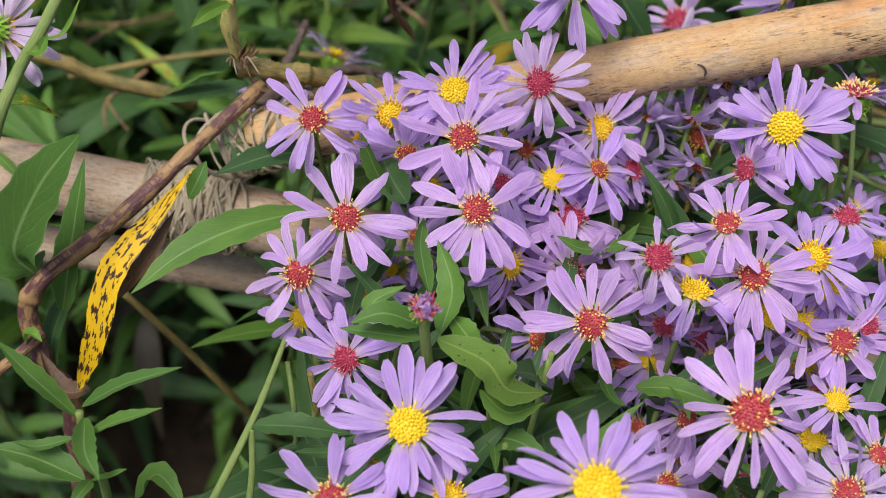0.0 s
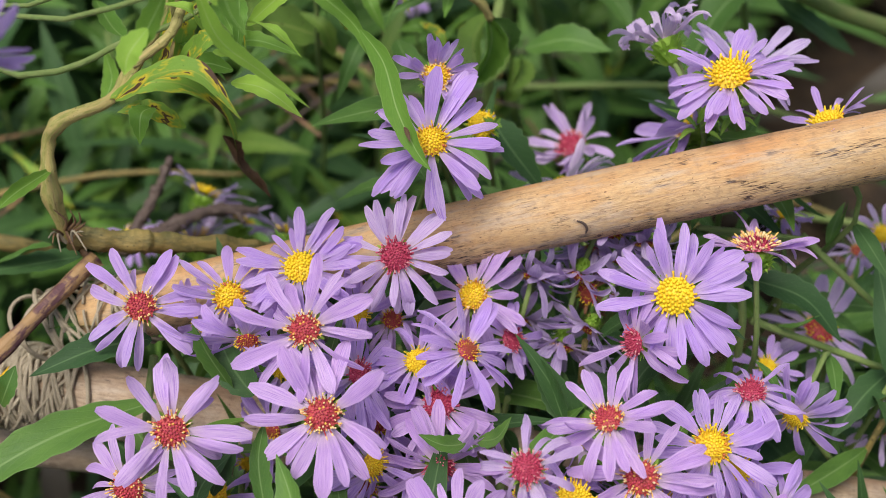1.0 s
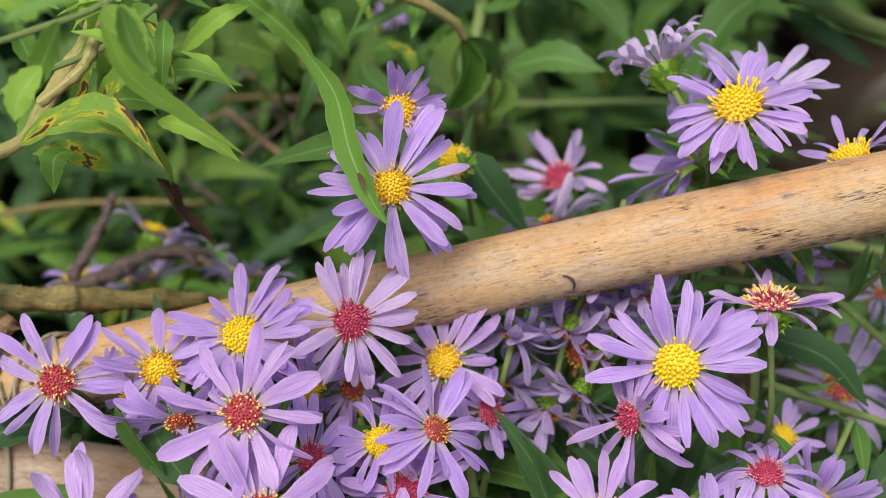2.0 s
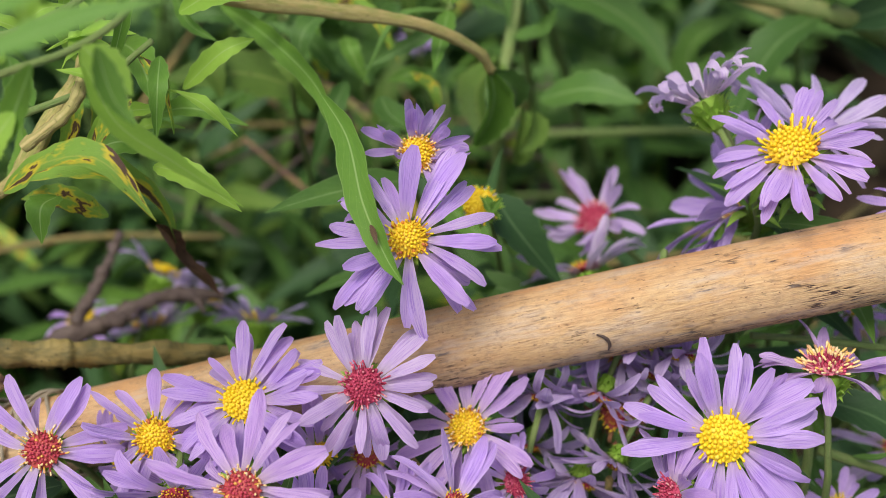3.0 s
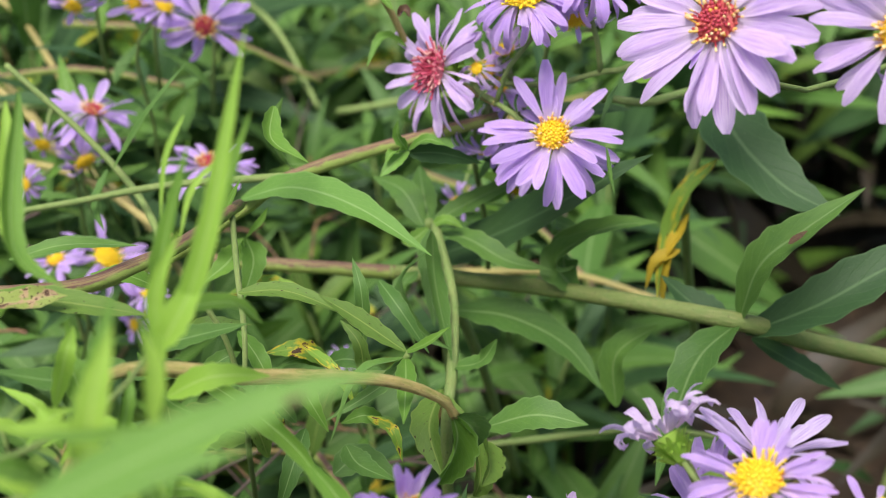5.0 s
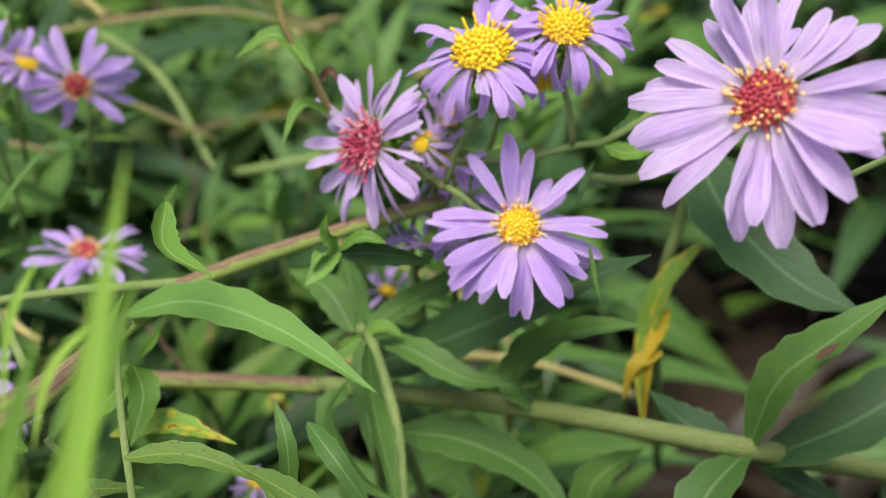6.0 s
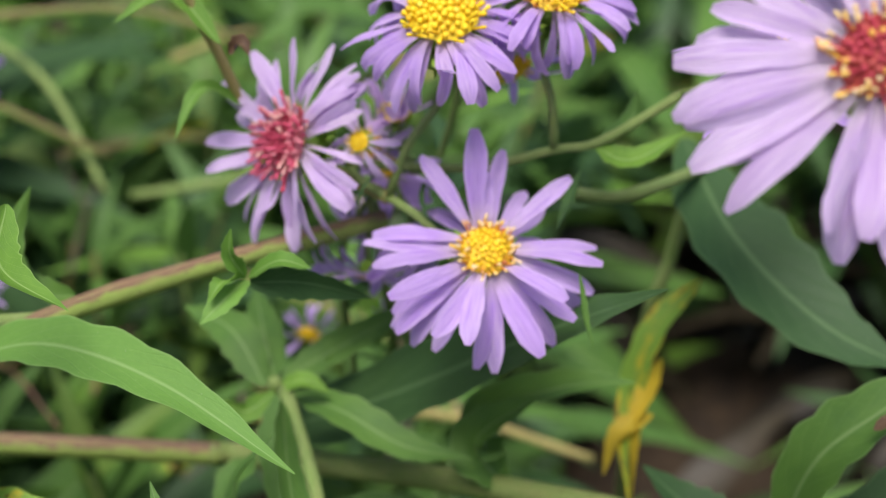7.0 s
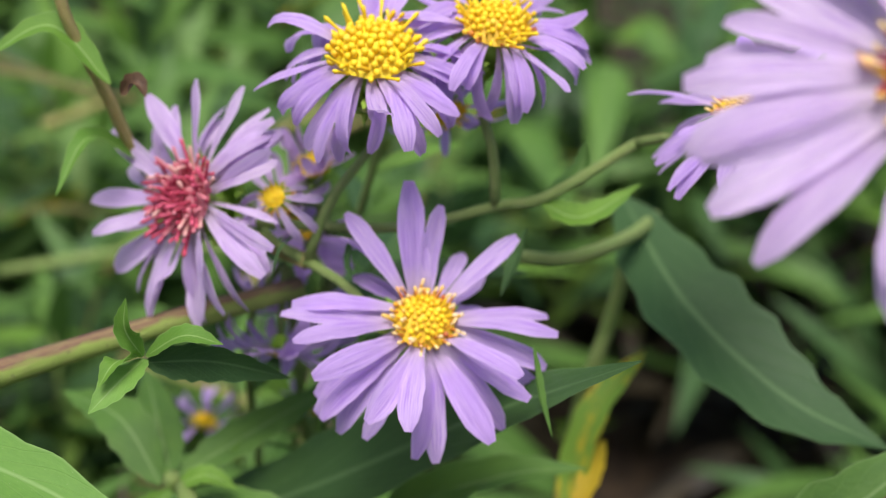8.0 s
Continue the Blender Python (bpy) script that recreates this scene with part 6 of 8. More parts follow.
shoot = thing("bud_shoot", (-0.0375, -0.0711, -0.0028), "short leafy shoot with a closed pink bud", "plant")
stem(shoot, [(-0.0375, -0.0741, 0.0041), (-0.0371, -0.0748, -0.0032), (-0.0358, -0.0752, -0.0163), (-0.0339, -0.0778, -0.0338), (-0.0312, -0.072, -0.0804)], 0.0010, 0.0012, STEM_GREEN, seed=283)
leaf(shoot, [(-0.0383, -0.0724, -0.0039), (-0.045, -0.0733, 0.0005), (-0.0514, -0.075, -0.0009)], 0.0058, (0, -0.1, 0.99), LEAF, seed=284)
leaf(shoot, [(-0.0378, -0.0745, -0.0056), (-0.0461, -0.074, -0.0052), (-0.0539, -0.0724, -0.0065)], 0.0044, (-0.1, -0.01, 0.99), LEAF, seed=285)
leaf(shoot, [(-0.0389, -0.0737, -0.0049), (-0.0478, -0.0663, -0.0067), (-0.0413, -0.0629, -0.004)], 0.0049, (0, -0.02, 1), LEAF, seed=286)
leaf(shoot, [(-0.0345, -0.0744, -0.0054), (-0.0251, -0.0797, -0.0045), (-0.0203, -0.0826, -0.0094), (-0.012, -0.0784, -0.0162)], 0.0091, (0.16, -0.13, 0.98), LEAF_BLEMISHED, cup=0.1, wave=0.2, seed=287)
leaf(shoot, [(-0.034, -0.0724, -0.0064), (-0.0322, -0.0618, -0.0056), (-0.0356, -0.0519, -0.0028)], 0.0070, (-0.52, -0.28, 0.8), LEAF, seed=288)
leaf(shoot, [(-0.0367, -0.0628, -0.0064), (-0.039, -0.0521, -0.0055), (-0.0388, -0.0432, -0.0061)], 0.0046, (0.55, -0.2, 0.81), LEAF, seed=289)
leaf(shoot, [(-0.0319, -0.0673, -0.0075), (-0.0283, -0.0718, -0.0085), (-0.0235, -0.0749, -0.0135)], 0.0058, (0.24, -0.05, 0.97), LEAF_BRIGHT, seed=290)
leaf(shoot, [(-0.0255, -0.0785, -0.0164), (-0.0196, -0.0818, -0.019), (-0.0124, -0.0799, -0.0174)], 0.0045, (-0.22, -0.89, 0.4), LEAF_BRIGHT, cup=0.25, seed=291)
aster((-0.0375, -0.0741, 0.0041), (0.13, -0.37, 0.92), 0.0060, 20, "loose", "pinkish", "cupped", lift=74, disc_size=0.42, strict=1.0, seed=292, label="half-open pink aster bud on a leafy shoot")

shoot = thing("aster_shoot", (-0.0794, -0.0376, -0.0274), "leafy aster shoot with long dark leaves over the cane", "plant")
stem(shoot, [(-0.0644, -0.0196, -0.0194), (-0.0666, -0.0287, -0.0331), (-0.0629, -0.043, -0.0445), (-0.0627, -0.052, -0.0645), (-0.0631, -0.0651, -0.1135)], 0.0009, 0.0012, STEM_GREEN, seed=294)
leaf(shoot, [(-0.0643, -0.0186, -0.0147), (-0.0736, -0.0243, -0.0104), (-0.0849, -0.0314, -0.0097)], 0.0075, (0.09, -0.18, 0.98), LEAF_DARK, cup=0.14, seed=295)
leaf(shoot, [(-0.0638, -0.0267, -0.025), (-0.0789, -0.0368, -0.0204), (-0.0913, -0.0453, -0.0209), (-0.1011, -0.0536, -0.025)], 0.0089, (0.13, -0.1, 0.99), LEAF, seed=296)
leaf(shoot, [(-0.0833, 0.0056, -0.0185), (-0.0956, 0.0093, -0.0259), (-0.1096, 0.0121, -0.0327)], 0.0064, (0.13, -0.17, 0.98), LEAF_DARK, seed=297)
leaf(shoot, [(-0.0902, -0.0356, -0.0131), (-0.0878, -0.0353, -0.0077), (-0.086, -0.0326, -0.0043)], 0.0048, (0.14, -0.19, 0.97), LEAF, blunt=0.3, seed=298)
leaf(shoot, [(-0.0468, -0.0305, -0.0152), (-0.0507, -0.0282, -0.0069), (-0.0533, -0.0258, 0.0001)], 0.0054, (-0.53, -0.6, 0.61), LEAF, cup=0.15, seed=299)
leaf(shoot, [(-0.0429, -0.0313, -0.0158), (-0.047, -0.0273, -0.0113), (-0.0499, -0.0225, -0.0075)], 0.0075, (-0.28, -0.2, 0.94), LEAF_DARK, seed=300)
leaf(shoot, [(-0.0506, -0.0463, -0.0279), (-0.0472, -0.0424, -0.0184), (-0.045, -0.0385, -0.0152)], 0.0074, (-0.28, -0.14, 0.95), LEAF_DARK, seed=301)
leaf(shoot, [(-0.0537, -0.0543, -0.0279), (-0.0516, -0.0487, -0.0208), (-0.0459, -0.0436, -0.0167)], 0.0061, (-0.27, -0.12, 0.96), LEAF_DARK, seed=302)

shoot = thing("aster_shoot", (0.0064, -0.0419, -0.0304), "leafy aster shoot between the flowers", "plant")
stem(shoot, [(0.0038, -0.0164, -0.0229), (0.0061, -0.0297, -0.0335), (0.0069, -0.0493, -0.0492), (0.0132, -0.0607, -0.0967)], 0.0009, 0.0012, STEM_GREEN, seed=304)
leaf(shoot, [(0.0032, -0.0372, -0.0203), (-0.0048, -0.0438, -0.0128), (-0.0106, -0.0438, -0.009)], 0.0043, (-0.13, -0.15, 0.98), LEAF, seed=305)
leaf(shoot, [(0.0007, -0.0404, -0.0165), (0.0041, -0.0431, -0.0109), (0.0065, -0.0422, -0.0051)], 0.0039, (-0.43, -0.12, 0.9), LEAF, seed=306)
leaf(shoot, [(0.0185, -0.0324, -0.0228), (0.0155, -0.0265, -0.0181), (0.0119, -0.0212, -0.0139)], 0.0064, (-0.71, -0.49, 0.51), LEAF_DARK, seed=307)
leaf(shoot, [(0.0086, -0.0658, -0.0316), (0.0169, -0.0681, -0.0283), (0.0268, -0.0717, -0.0286)], 0.0060, (-0.18, -0.01, 0.98), LEAF, seed=308)
leaf(shoot, [(-0.0244, -0.0798, -0.0328), (-0.0177, -0.083, -0.0276), (-0.0104, -0.0878, -0.0263)], 0.0064, (-0.08, 0.03, 1), LEAF, seed=309)
leaf(shoot, [(0.046, -0.0157, -0.022), (0.0381, -0.017, -0.0232), (0.0332, -0.0214, -0.0267)], 0.0079, (-0.23, -0.01, 0.97), LEAF_DARK, seed=310)
leaf(shoot, [(-0.0145, -0.0438, -0.0385), (-0.0143, -0.0547, -0.0408), (-0.0112, -0.0625, -0.0471)], 0.0076, (0.58, -0.42, 0.69), LEAF_DARK, seed=311)
leaf(shoot, [(0.0016, -0.0568, -0.036), (0.0038, -0.0653, -0.0364), (0.0073, -0.0681, -0.0361)], 0.0030, (0.19, 0.05, 0.98), LEAF, seed=312)
leaf(shoot, [(0.0587, 0.0016, -0.0179), (0.0708, -0.0032, -0.0191), (0.0794, -0.0091, -0.0265)], 0.0080, (0.05, -0.1, 0.99), LEAF_DARK, cup=0.15, seed=313)
leaf(shoot, [(0.0485, -0.0026, -0.0385), (0.0405, -0.0081, -0.0367), (0.0355, -0.0164, -0.041)], 0.0071, (-0.66, -0.56, 0.5), LEAF_DARK, seed=314)
leaf(shoot, [(0.0141, -0.008, -0.0305), (0.0173, -0.0141, -0.0316), (0.0243, -0.0186, -0.0352)], 0.0051, (0.23, -0.03, 0.97), LEAF, seed=315)
leaf(shoot, [(0.0927, -0.0093, -0.0368), (0.0851, -0.0164, -0.0364), (0.0772, -0.0251, -0.0397)], 0.0070, (0.07, 0.04, 1), LEAF_DARK, seed=316)

shoot = thing("flower_branch", (0.0559, -0.0123, -0.0139), "green aster branch with needle-like leaves", "plant")
stem(shoot, [(0.0554, -0.0025, -0.0123), (0.0572, -0.0077, -0.0205), (0.0584, -0.0111, -0.0363), (0.0652, -0.0153, -0.0812)], 0.0009, 0.0009, STEM_GREEN, seed=318)
stem(shoot, [(0.0599, -0.0055, -0.0238), (0.0754, -0.0058, -0.0316), (0.0922, -0.0078, -0.0381)], 0.0009, 0.0008, STEM_GREEN, name="branch", seed=319)
stem(shoot, [(0.073, 0.0136, -0.0181), (0.0825, 0.0084, -0.0249), (0.0956, 0.0018, -0.0341)], 0.0009, 0.0008, STEM_GREEN, name="branch", seed=320)
stem(shoot, [(0.0475, 0.0071, -0.0083), (0.0593, 0.0076, -0.0103), (0.0713, 0.0078, -0.0126)], 0.0006, 0.0006, STEM_GREEN, name="branch", seed=321)
stem(shoot, [(0.0666, -0.0128, -0.0402), (0.0737, -0.0183, -0.0446), (0.0803, -0.0229, -0.0509)], 0.0007, 0.0007, STEM_GREEN, name="branch", seed=322)
leaf(shoot, [(0.0772, 0.0109, -0.0204), (0.0791, 0.0105, -0.0142), (0.0805, 0.0139, -0.0074)], 0.0014, (-0.52, 0.04, 0.85), LEAF, cup=0.2, seed=323)
leaf(shoot, [(0.0861, 0.0075, -0.0256), (0.0883, 0.0069, -0.0209), (0.0902, 0.0086, -0.0155)], 0.0014, (-0.54, 0.07, 0.84), LEAF, cup=0.2, seed=324)
leaf(shoot, [(0.0662, -0.0053, -0.0261), (0.0697, -0.0075, -0.0227), (0.0736, -0.007, -0.0196)], 0.0014, (-0.5, 0.1, 0.86), LEAF, cup=0.2, seed=325)
leaf(shoot, [(0.0644, 0.0175, -0.0046), (0.0713, 0.0131, -0.0082), (0.0759, 0.0113, -0.0096)], 0.0016, (0.09, -0.1, 0.99), LEAF, cup=0.2, seed=326)
leaf(shoot, [(0.0495, 0.0278, 0.0072), (0.0541, 0.0269, 0.0024), (0.062, 0.0285, -0.0056)], 0.0016, (0.13, -0.13, 0.98), LEAF_BRIGHT, cup=0.2, seed=327)
leaf(shoot, [(0.0505, 0.0285, 0.0079), (0.0551, 0.0298, 0.005), (0.063, 0.0331, -0.0015)], 0.0016, (0.12, -0.15, 0.98), LEAF_BRIGHT, cup=0.2, seed=328)
leaf(shoot, [(0.0475, 0.0241, 0.0039), (0.0451, 0.0283, 0.0037), (0.0414, 0.0346, -0.0001)], 0.0016, (0.16, -0.14, 0.98), LEAF_BRIGHT, cup=0.2, seed=329)
leaf(shoot, [(0.0435, 0.0226, 0.0026), (0.0421, 0.0224, -0.0017), (0.0383, 0.0254, -0.0084)], 0.0016, (0.17, -0.1, 0.98), LEAF_BRIGHT, cup=0.2, seed=330)
leaf(shoot, [(0.0469, 0.0228, 0.0068), (0.0477, 0.0227, 0.0107), (0.0489, 0.023, 0.0124)], 0.0014, (0.14, -0.14, 0.98), LEAF_LIME, cup=0.25, seed=331)
leaf(shoot, [(0.0473, 0.0221, 0.0062), (0.0489, 0.0209, 0.0091), (0.0508, 0.0202, 0.0098)], 0.0014, (0.14, -0.13, 0.98), LEAF_LIME, cup=0.25, seed=332)
leaf(shoot, [(0.0478, 0.0214, 0.0055), (0.0493, 0.0191, 0.0075), (0.0513, 0.0173, 0.0072)], 0.0014, (0.14, -0.12, 0.98), LEAF_LIME, cup=0.25, seed=333)
leaf(shoot, [(0.0464, 0.0218, 0.0058), (0.044, 0.0193, 0.0077), (0.0422, 0.0173, 0.0072)], 0.0014, (0.16, -0.12, 0.98), LEAF_LIME, cup=0.25, seed=334)
leaf(shoot, [(0.0547, 0.0243, 0.0081), (0.0556, 0.0234, 0.0114), (0.057, 0.023, 0.0124)], 0.0014, (0.11, -0.15, 0.98), LEAF_LIME, cup=0.25, seed=335)
leaf(shoot, [(0.0551, 0.0236, 0.0075), (0.0566, 0.0213, 0.0094), (0.0584, 0.0195, 0.0092)], 0.0014, (0.11, -0.13, 0.98), LEAF_LIME, cup=0.25, seed=336)
leaf(shoot, [(0.0537, 0.0236, 0.0075), (0.052, 0.0205, 0.0088), (0.0508, 0.018, 0.0079)], 0.0014, (0.13, -0.13, 0.98), LEAF_LIME, cup=0.25, seed=337)
leaf(shoot, [(0.0439, 0.0308, 0.014), (0.045, 0.0298, 0.0172), (0.0465, 0.0294, 0.0181)], 0.0014, (0.15, -0.18, 0.97), LEAF_LIME, cup=0.25, seed=338)
leaf(shoot, [(0.0444, 0.0301, 0.0133), (0.046, 0.0282, 0.0157), (0.0479, 0.0269, 0.0159)], 0.0014, (0.15, -0.17, 0.97), LEAF_LIME, cup=0.25, seed=339)
leaf(shoot, [(0.0449, 0.0294, 0.0127), (0.046, 0.0268, 0.0144), (0.0474, 0.0248, 0.014)], 0.0014, (0.15, -0.16, 0.98), LEAF_LIME, cup=0.25, seed=340)
leaf(shoot, [(0.0673, 0.0199, 0.0042), (0.0683, 0.0188, 0.0072), (0.0699, 0.018, 0.0079)], 0.0014, (0.07, -0.12, 0.99), LEAF_LIME, cup=0.25, seed=341)
leaf(shoot, [(0.0683, 0.0185, 0.0029), (0.0693, 0.0164, 0.0051), (0.0709, 0.0148, 0.005)], 0.0014, (0.07, -0.11, 0.99), LEAF_LIME, cup=0.25, seed=342)
stem(shoot, [(0.0527, 0.0272, 0.0107), (0.0612, 0.0333, -0.008), (0.0725, 0.0444, -0.0384)], 0.0009, 0.0012, STEM_GREEN, name="branch", seed=343)
stem(shoot, [(0.0419, 0.0351, 0.0152), (0.0496, 0.0346, -0.0001), (0.0638, 0.0367, -0.0184)], 0.0008, 0.0010, STEM_GREEN, name="branch", seed=344)
stem(shoot, [(0.0527, 0.0143, -0.0184), (0.063, 0.0137, -0.0189), (0.0733, 0.0149, -0.0218)], 0.0005, 0.0005, STEM_GREEN, name="branch", seed=345)
leaf(shoot, [(0.0027, 0.032, -0.0011), (0.0041, 0.0261, 0.0017), (0.006, 0.0263, 0.0045)], 0.0026, (0.23, -0.26, 0.94), LEAF_BRIGHT, cup=0.4, seed=346)

# near shoot beside the camera's way

shoot = thing("leafy_stem", (-0.0399, -0.0025, 0.066), "bright green shoot close to the lens", "plant")
stem(shoot, [(-0.0422, 0.0312, 0.0585), (-0.0483, 0.0173, 0.0573), (-0.0584, 0.0099, 0.0554), (-0.0766, 0.0108, 0.0471), (-0.1448, 0.0279, -0.001), (-0.24, -0.03, -0.2), (-0.25, -0.02, -0.42)], 0.0004, 0.0005, STEM_GREEN, seed=348)
leaf(shoot, [(-0.0505, -0.0357, 0.0909), (-0.0385, -0.0361, 0.0977), (-0.0254, -0.0366, 0.1046), (-0.0139, -0.0369, 0.1083)], 0.0052, (0.03, -0.32, 0.95), LEAF_MID, cup=0.1, seed=349)
leaf(shoot, [(-0.043, 0.0312, 0.0585), (-0.0422, 0.0299, 0.0692), (-0.0363, 0.0354, 0.0867)], 0.0037, (-0.43, -0.65, 0.63), LEAF_BRIGHT, cup=0.15, seed=350)
leaf(shoot, [(-0.0413, 0.0311, 0.0585), (-0.0348, 0.0325, 0.0728), (-0.0275, 0.0372, 0.0896)], 0.0040, (-0.39, -0.54, 0.75), LEAF_BRIGHT, cup=0.1, seed=351)
leaf(shoot, [(-0.0499, -0.0097, 0.0719), (-0.0462, -0.0065, 0.082), (-0.0428, -0.0009, 0.0902)], 0.0033, (-0.29, -0.48, 0.83), LEAF_BRIGHT, cup=0.15, seed=352)
leaf(shoot, [(-0.0405, -0.0069, 0.073), (-0.0398, -0.0041, 0.0794), (-0.0413, 0.001, 0.0849)], 0.0030, (0.64, -0.38, 0.67), LEAF_BRIGHT, cup=0.15, seed=353)
leaf(shoot, [(-0.0378, -0.0155, 0.0818), (-0.0453, -0.0189, 0.0847), (-0.0532, -0.0203, 0.0869)], 0.0020, (0.21, -0.2, 0.96), LEAF_BRIGHT, cup=0.15, seed=354)
leaf(shoot, [(-0.0628, 0.0553, 0.0838), (-0.0637, 0.0363, 0.0698), (-0.0563, 0.031, 0.0645)], 0.0036, (0.53, -0.23, 0.81), LEAF_BRIGHT, cup=0.25, seed=355)
leaf(shoot, [(-0.0498, -0.0124, 0.0689), (-0.0528, -0.0174, 0.078), (-0.0572, -0.0198, 0.0825)], 0.0049, (0.22, -0.08, 0.97), LEAF_BRIGHT, seed=356)
leaf(shoot, [(-0.0418, -0.0117, 0.0705), (-0.0401, -0.0154, 0.0665), (-0.0376, -0.0177, 0.064)], 0.0036, (0.44, -0.16, 0.88), LEAF_BRIGHT, seed=357)
leaf(shoot, [(-0.051, -0.0088, 0.0653), (-0.0552, -0.0086, 0.0574), (-0.0597, -0.0087, 0.0493)], 0.0042, (-0.33, -0.76, 0.56), LEAF_BRIGHT, seed=358)
leaf(shoot, [(-0.043, 0.0315, 0.0588), (-0.0339, 0.0392, 0.0532), (-0.0293, 0.0403, 0.0474)], 0.0040, (0.11, -0.2, 0.97), LEAF_BRIGHT, seed=359)

shoot = thing("leafy_stem", (-0.0526, 0.0158, 0.0399), "dense bright green shoot with many small leaves", "plant")
stem(shoot, [(-0.0464, 0.0233, 0.0415), (-0.0558, 0.0209, 0.0348), (-0.0689, 0.0206, 0.0287), (-0.0868, 0.0208, 0.0195), (-0.1448, 0.0279, -0.001), (-0.24, -0.03, -0.2), (-0.25, -0.02, -0.42)], 0.0005, 0.0009, STEM_GREEN, seed=361)
leaf(shoot, [(-0.0578, 0.0251, 0.0465), (-0.0602, 0.0201, 0.0497), (-0.0641, 0.0192, 0.0452)], 0.0045, (-0.09, -0.13, 0.99), LEAF_LIME, cup=0.15, seed=362)
leaf(shoot, [(-0.0539, 0.024, 0.0352), (-0.0498, 0.0252, 0.0461), (-0.0496, 0.0304, 0.049)], 0.0023, (0.41, -0.15, 0.9), LEAF_BRIGHT, cup=0.15, seed=363)
leaf(shoot, [(-0.0655, 0.0409, 0.0218), (-0.068, 0.0415, 0.0314), (-0.0748, 0.0461, 0.0329)], 0.0027, (0.05, -0.19, 0.98), LEAF_LIME, cup=0.15, seed=364)
leaf(shoot, [(-0.0663, 0.0371, 0.0168), (-0.0576, 0.0303, 0.0191), (-0.0511, 0.0269, 0.0129)], 0.0034, (0.07, 0.07, 1), LEAF_BRIGHT, cup=0.15, seed=365)
leaf(shoot, [(-0.0483, 0.0242, 0.0271), (-0.0539, 0.0194, 0.0301), (-0.0593, 0.0179, 0.0249)], 0.0031, (0.64, -0.07, 0.76), LEAF_LIME, cup=0.15, seed=366)
leaf(shoot, [(-0.0595, 0.0198, 0.0066), (-0.0661, 0.0182, 0.0132), (-0.0728, 0.0195, 0.011)], 0.0044, (-0.01, -0.39, 0.92), LEAF_DYING, cup=0.15, seed=367)
leaf(shoot, [(-0.0614, 0.032, 0.0279), (-0.0587, 0.0322, 0.0375), (-0.0601, 0.0364, 0.039)], 0.0026, (0.37, -0.42, 0.83), LEAF_LIME, cup=0.15, seed=368)
leaf(shoot, [(-0.0641, 0.014, 0.0178), (-0.0648, 0.0087, 0.0208), (-0.0656, 0.0064, 0.0151)], 0.0049, (0.08, -0.2, 0.98), LEAF_BRIGHT, cup=0.15, seed=369)
leaf(shoot, [(-0.0656, 0.0303, 0.0333), (-0.0557, 0.0272, 0.04), (-0.0501, 0.0282, 0.0386)], 0.0040, (0.41, -0.03, 0.91), LEAF_LIME, cup=0.15, seed=370)
leaf(shoot, [(-0.0454, 0.0222, 0.0395), (-0.0445, 0.0147, 0.0402), (-0.0454, 0.011, 0.0329)], 0.0031, (0.28, -0.18, 0.94), LEAF_BRIGHT, cup=0.15, seed=371)
leaf(shoot, [(-0.0478, 0.0343, 0.0128), (-0.0529, 0.0305, 0.0171), (-0.0572, 0.0298, 0.0128)], 0.0027, (0.04, -0.02, 1), LEAF_LIME, cup=0.15, seed=372)
leaf(shoot, [(-0.0509, 0.0141, 0.0363), (-0.0531, 0.0128, 0.0437), (-0.0586, 0.0153, 0.043)], 0.0029, (-0.03, 0.06, 1), LEAF_LIME, cup=0.15, seed=373)
leaf(shoot, [(-0.0557, 0.0308, 0.0343), (-0.0586, 0.0263, 0.0381), (-0.0621, 0.0256, 0.0338)], 0.0048, (0.18, -0.01, 0.98), LEAF_LIME, cup=0.15, seed=374)
leaf(shoot, [(-0.0652, 0.0312, 0.0341), (-0.0714, 0.0293, 0.0403), (-0.0786, 0.0311, 0.0386)], 0.0032, (0.43, 0.03, 0.9), LEAF_LIME, cup=0.15, seed=375)
leaf(shoot, [(-0.047, 0.0354, 0.0208), (-0.0392, 0.0344, 0.0296), (-0.0341, 0.0371, 0.0302)], 0.0039, (0.31, -0.41, 0.86), LEAF_LIME, cup=0.15, seed=376)
leaf(shoot, [(-0.0626, 0.031, 0.013), (-0.0586, 0.0323, 0.024), (-0.0566, 0.037, 0.0264)], 0.0044, (0.42, -0.06, 0.9), LEAF_DYING, cup=0.15, seed=377)
leaf(shoot, [(-0.0464, 0.0403, 0.0329), (-0.0383, 0.0373, 0.0394), (-0.0289, 0.0379, 0.0381)], 0.0050, (-0.17, -0.51, 0.84), LEAF_LIME, cup=0.15, seed=378)
leaf(shoot, [(-0.048, 0.0194, 0.0231), (-0.0531, 0.016, 0.0278), (-0.0592, 0.0159, 0.0241)], 0.0045, (0.43, -0.29, 0.86), LEAF_BRIGHT, cup=0.15, seed=379)
leaf(shoot, [(-0.0657, 0.0214, 0.0158), (-0.0611, 0.0233, 0.0275), (-0.0606, 0.0288, 0.0307)], 0.0029, (0.37, -0.04, 0.93), LEAF_DYING, cup=0.15, seed=380)
leaf(shoot, [(-0.045, 0.0178, 0.037), (-0.0382, 0.0119, 0.0401), (-0.033, 0.0098, 0.0352)], 0.0028, (0.6, -0.13, 0.79), LEAF_LIME, cup=0.15, seed=381)
leaf(shoot, [(-0.0525, 0.0338, 0.0165), (-0.0445, 0.0297, 0.0218), (-0.0356, 0.0289, 0.0187)], 0.0041, (-0.11, -0.27, 0.96), LEAF_BRIGHT, cup=0.15, seed=382)
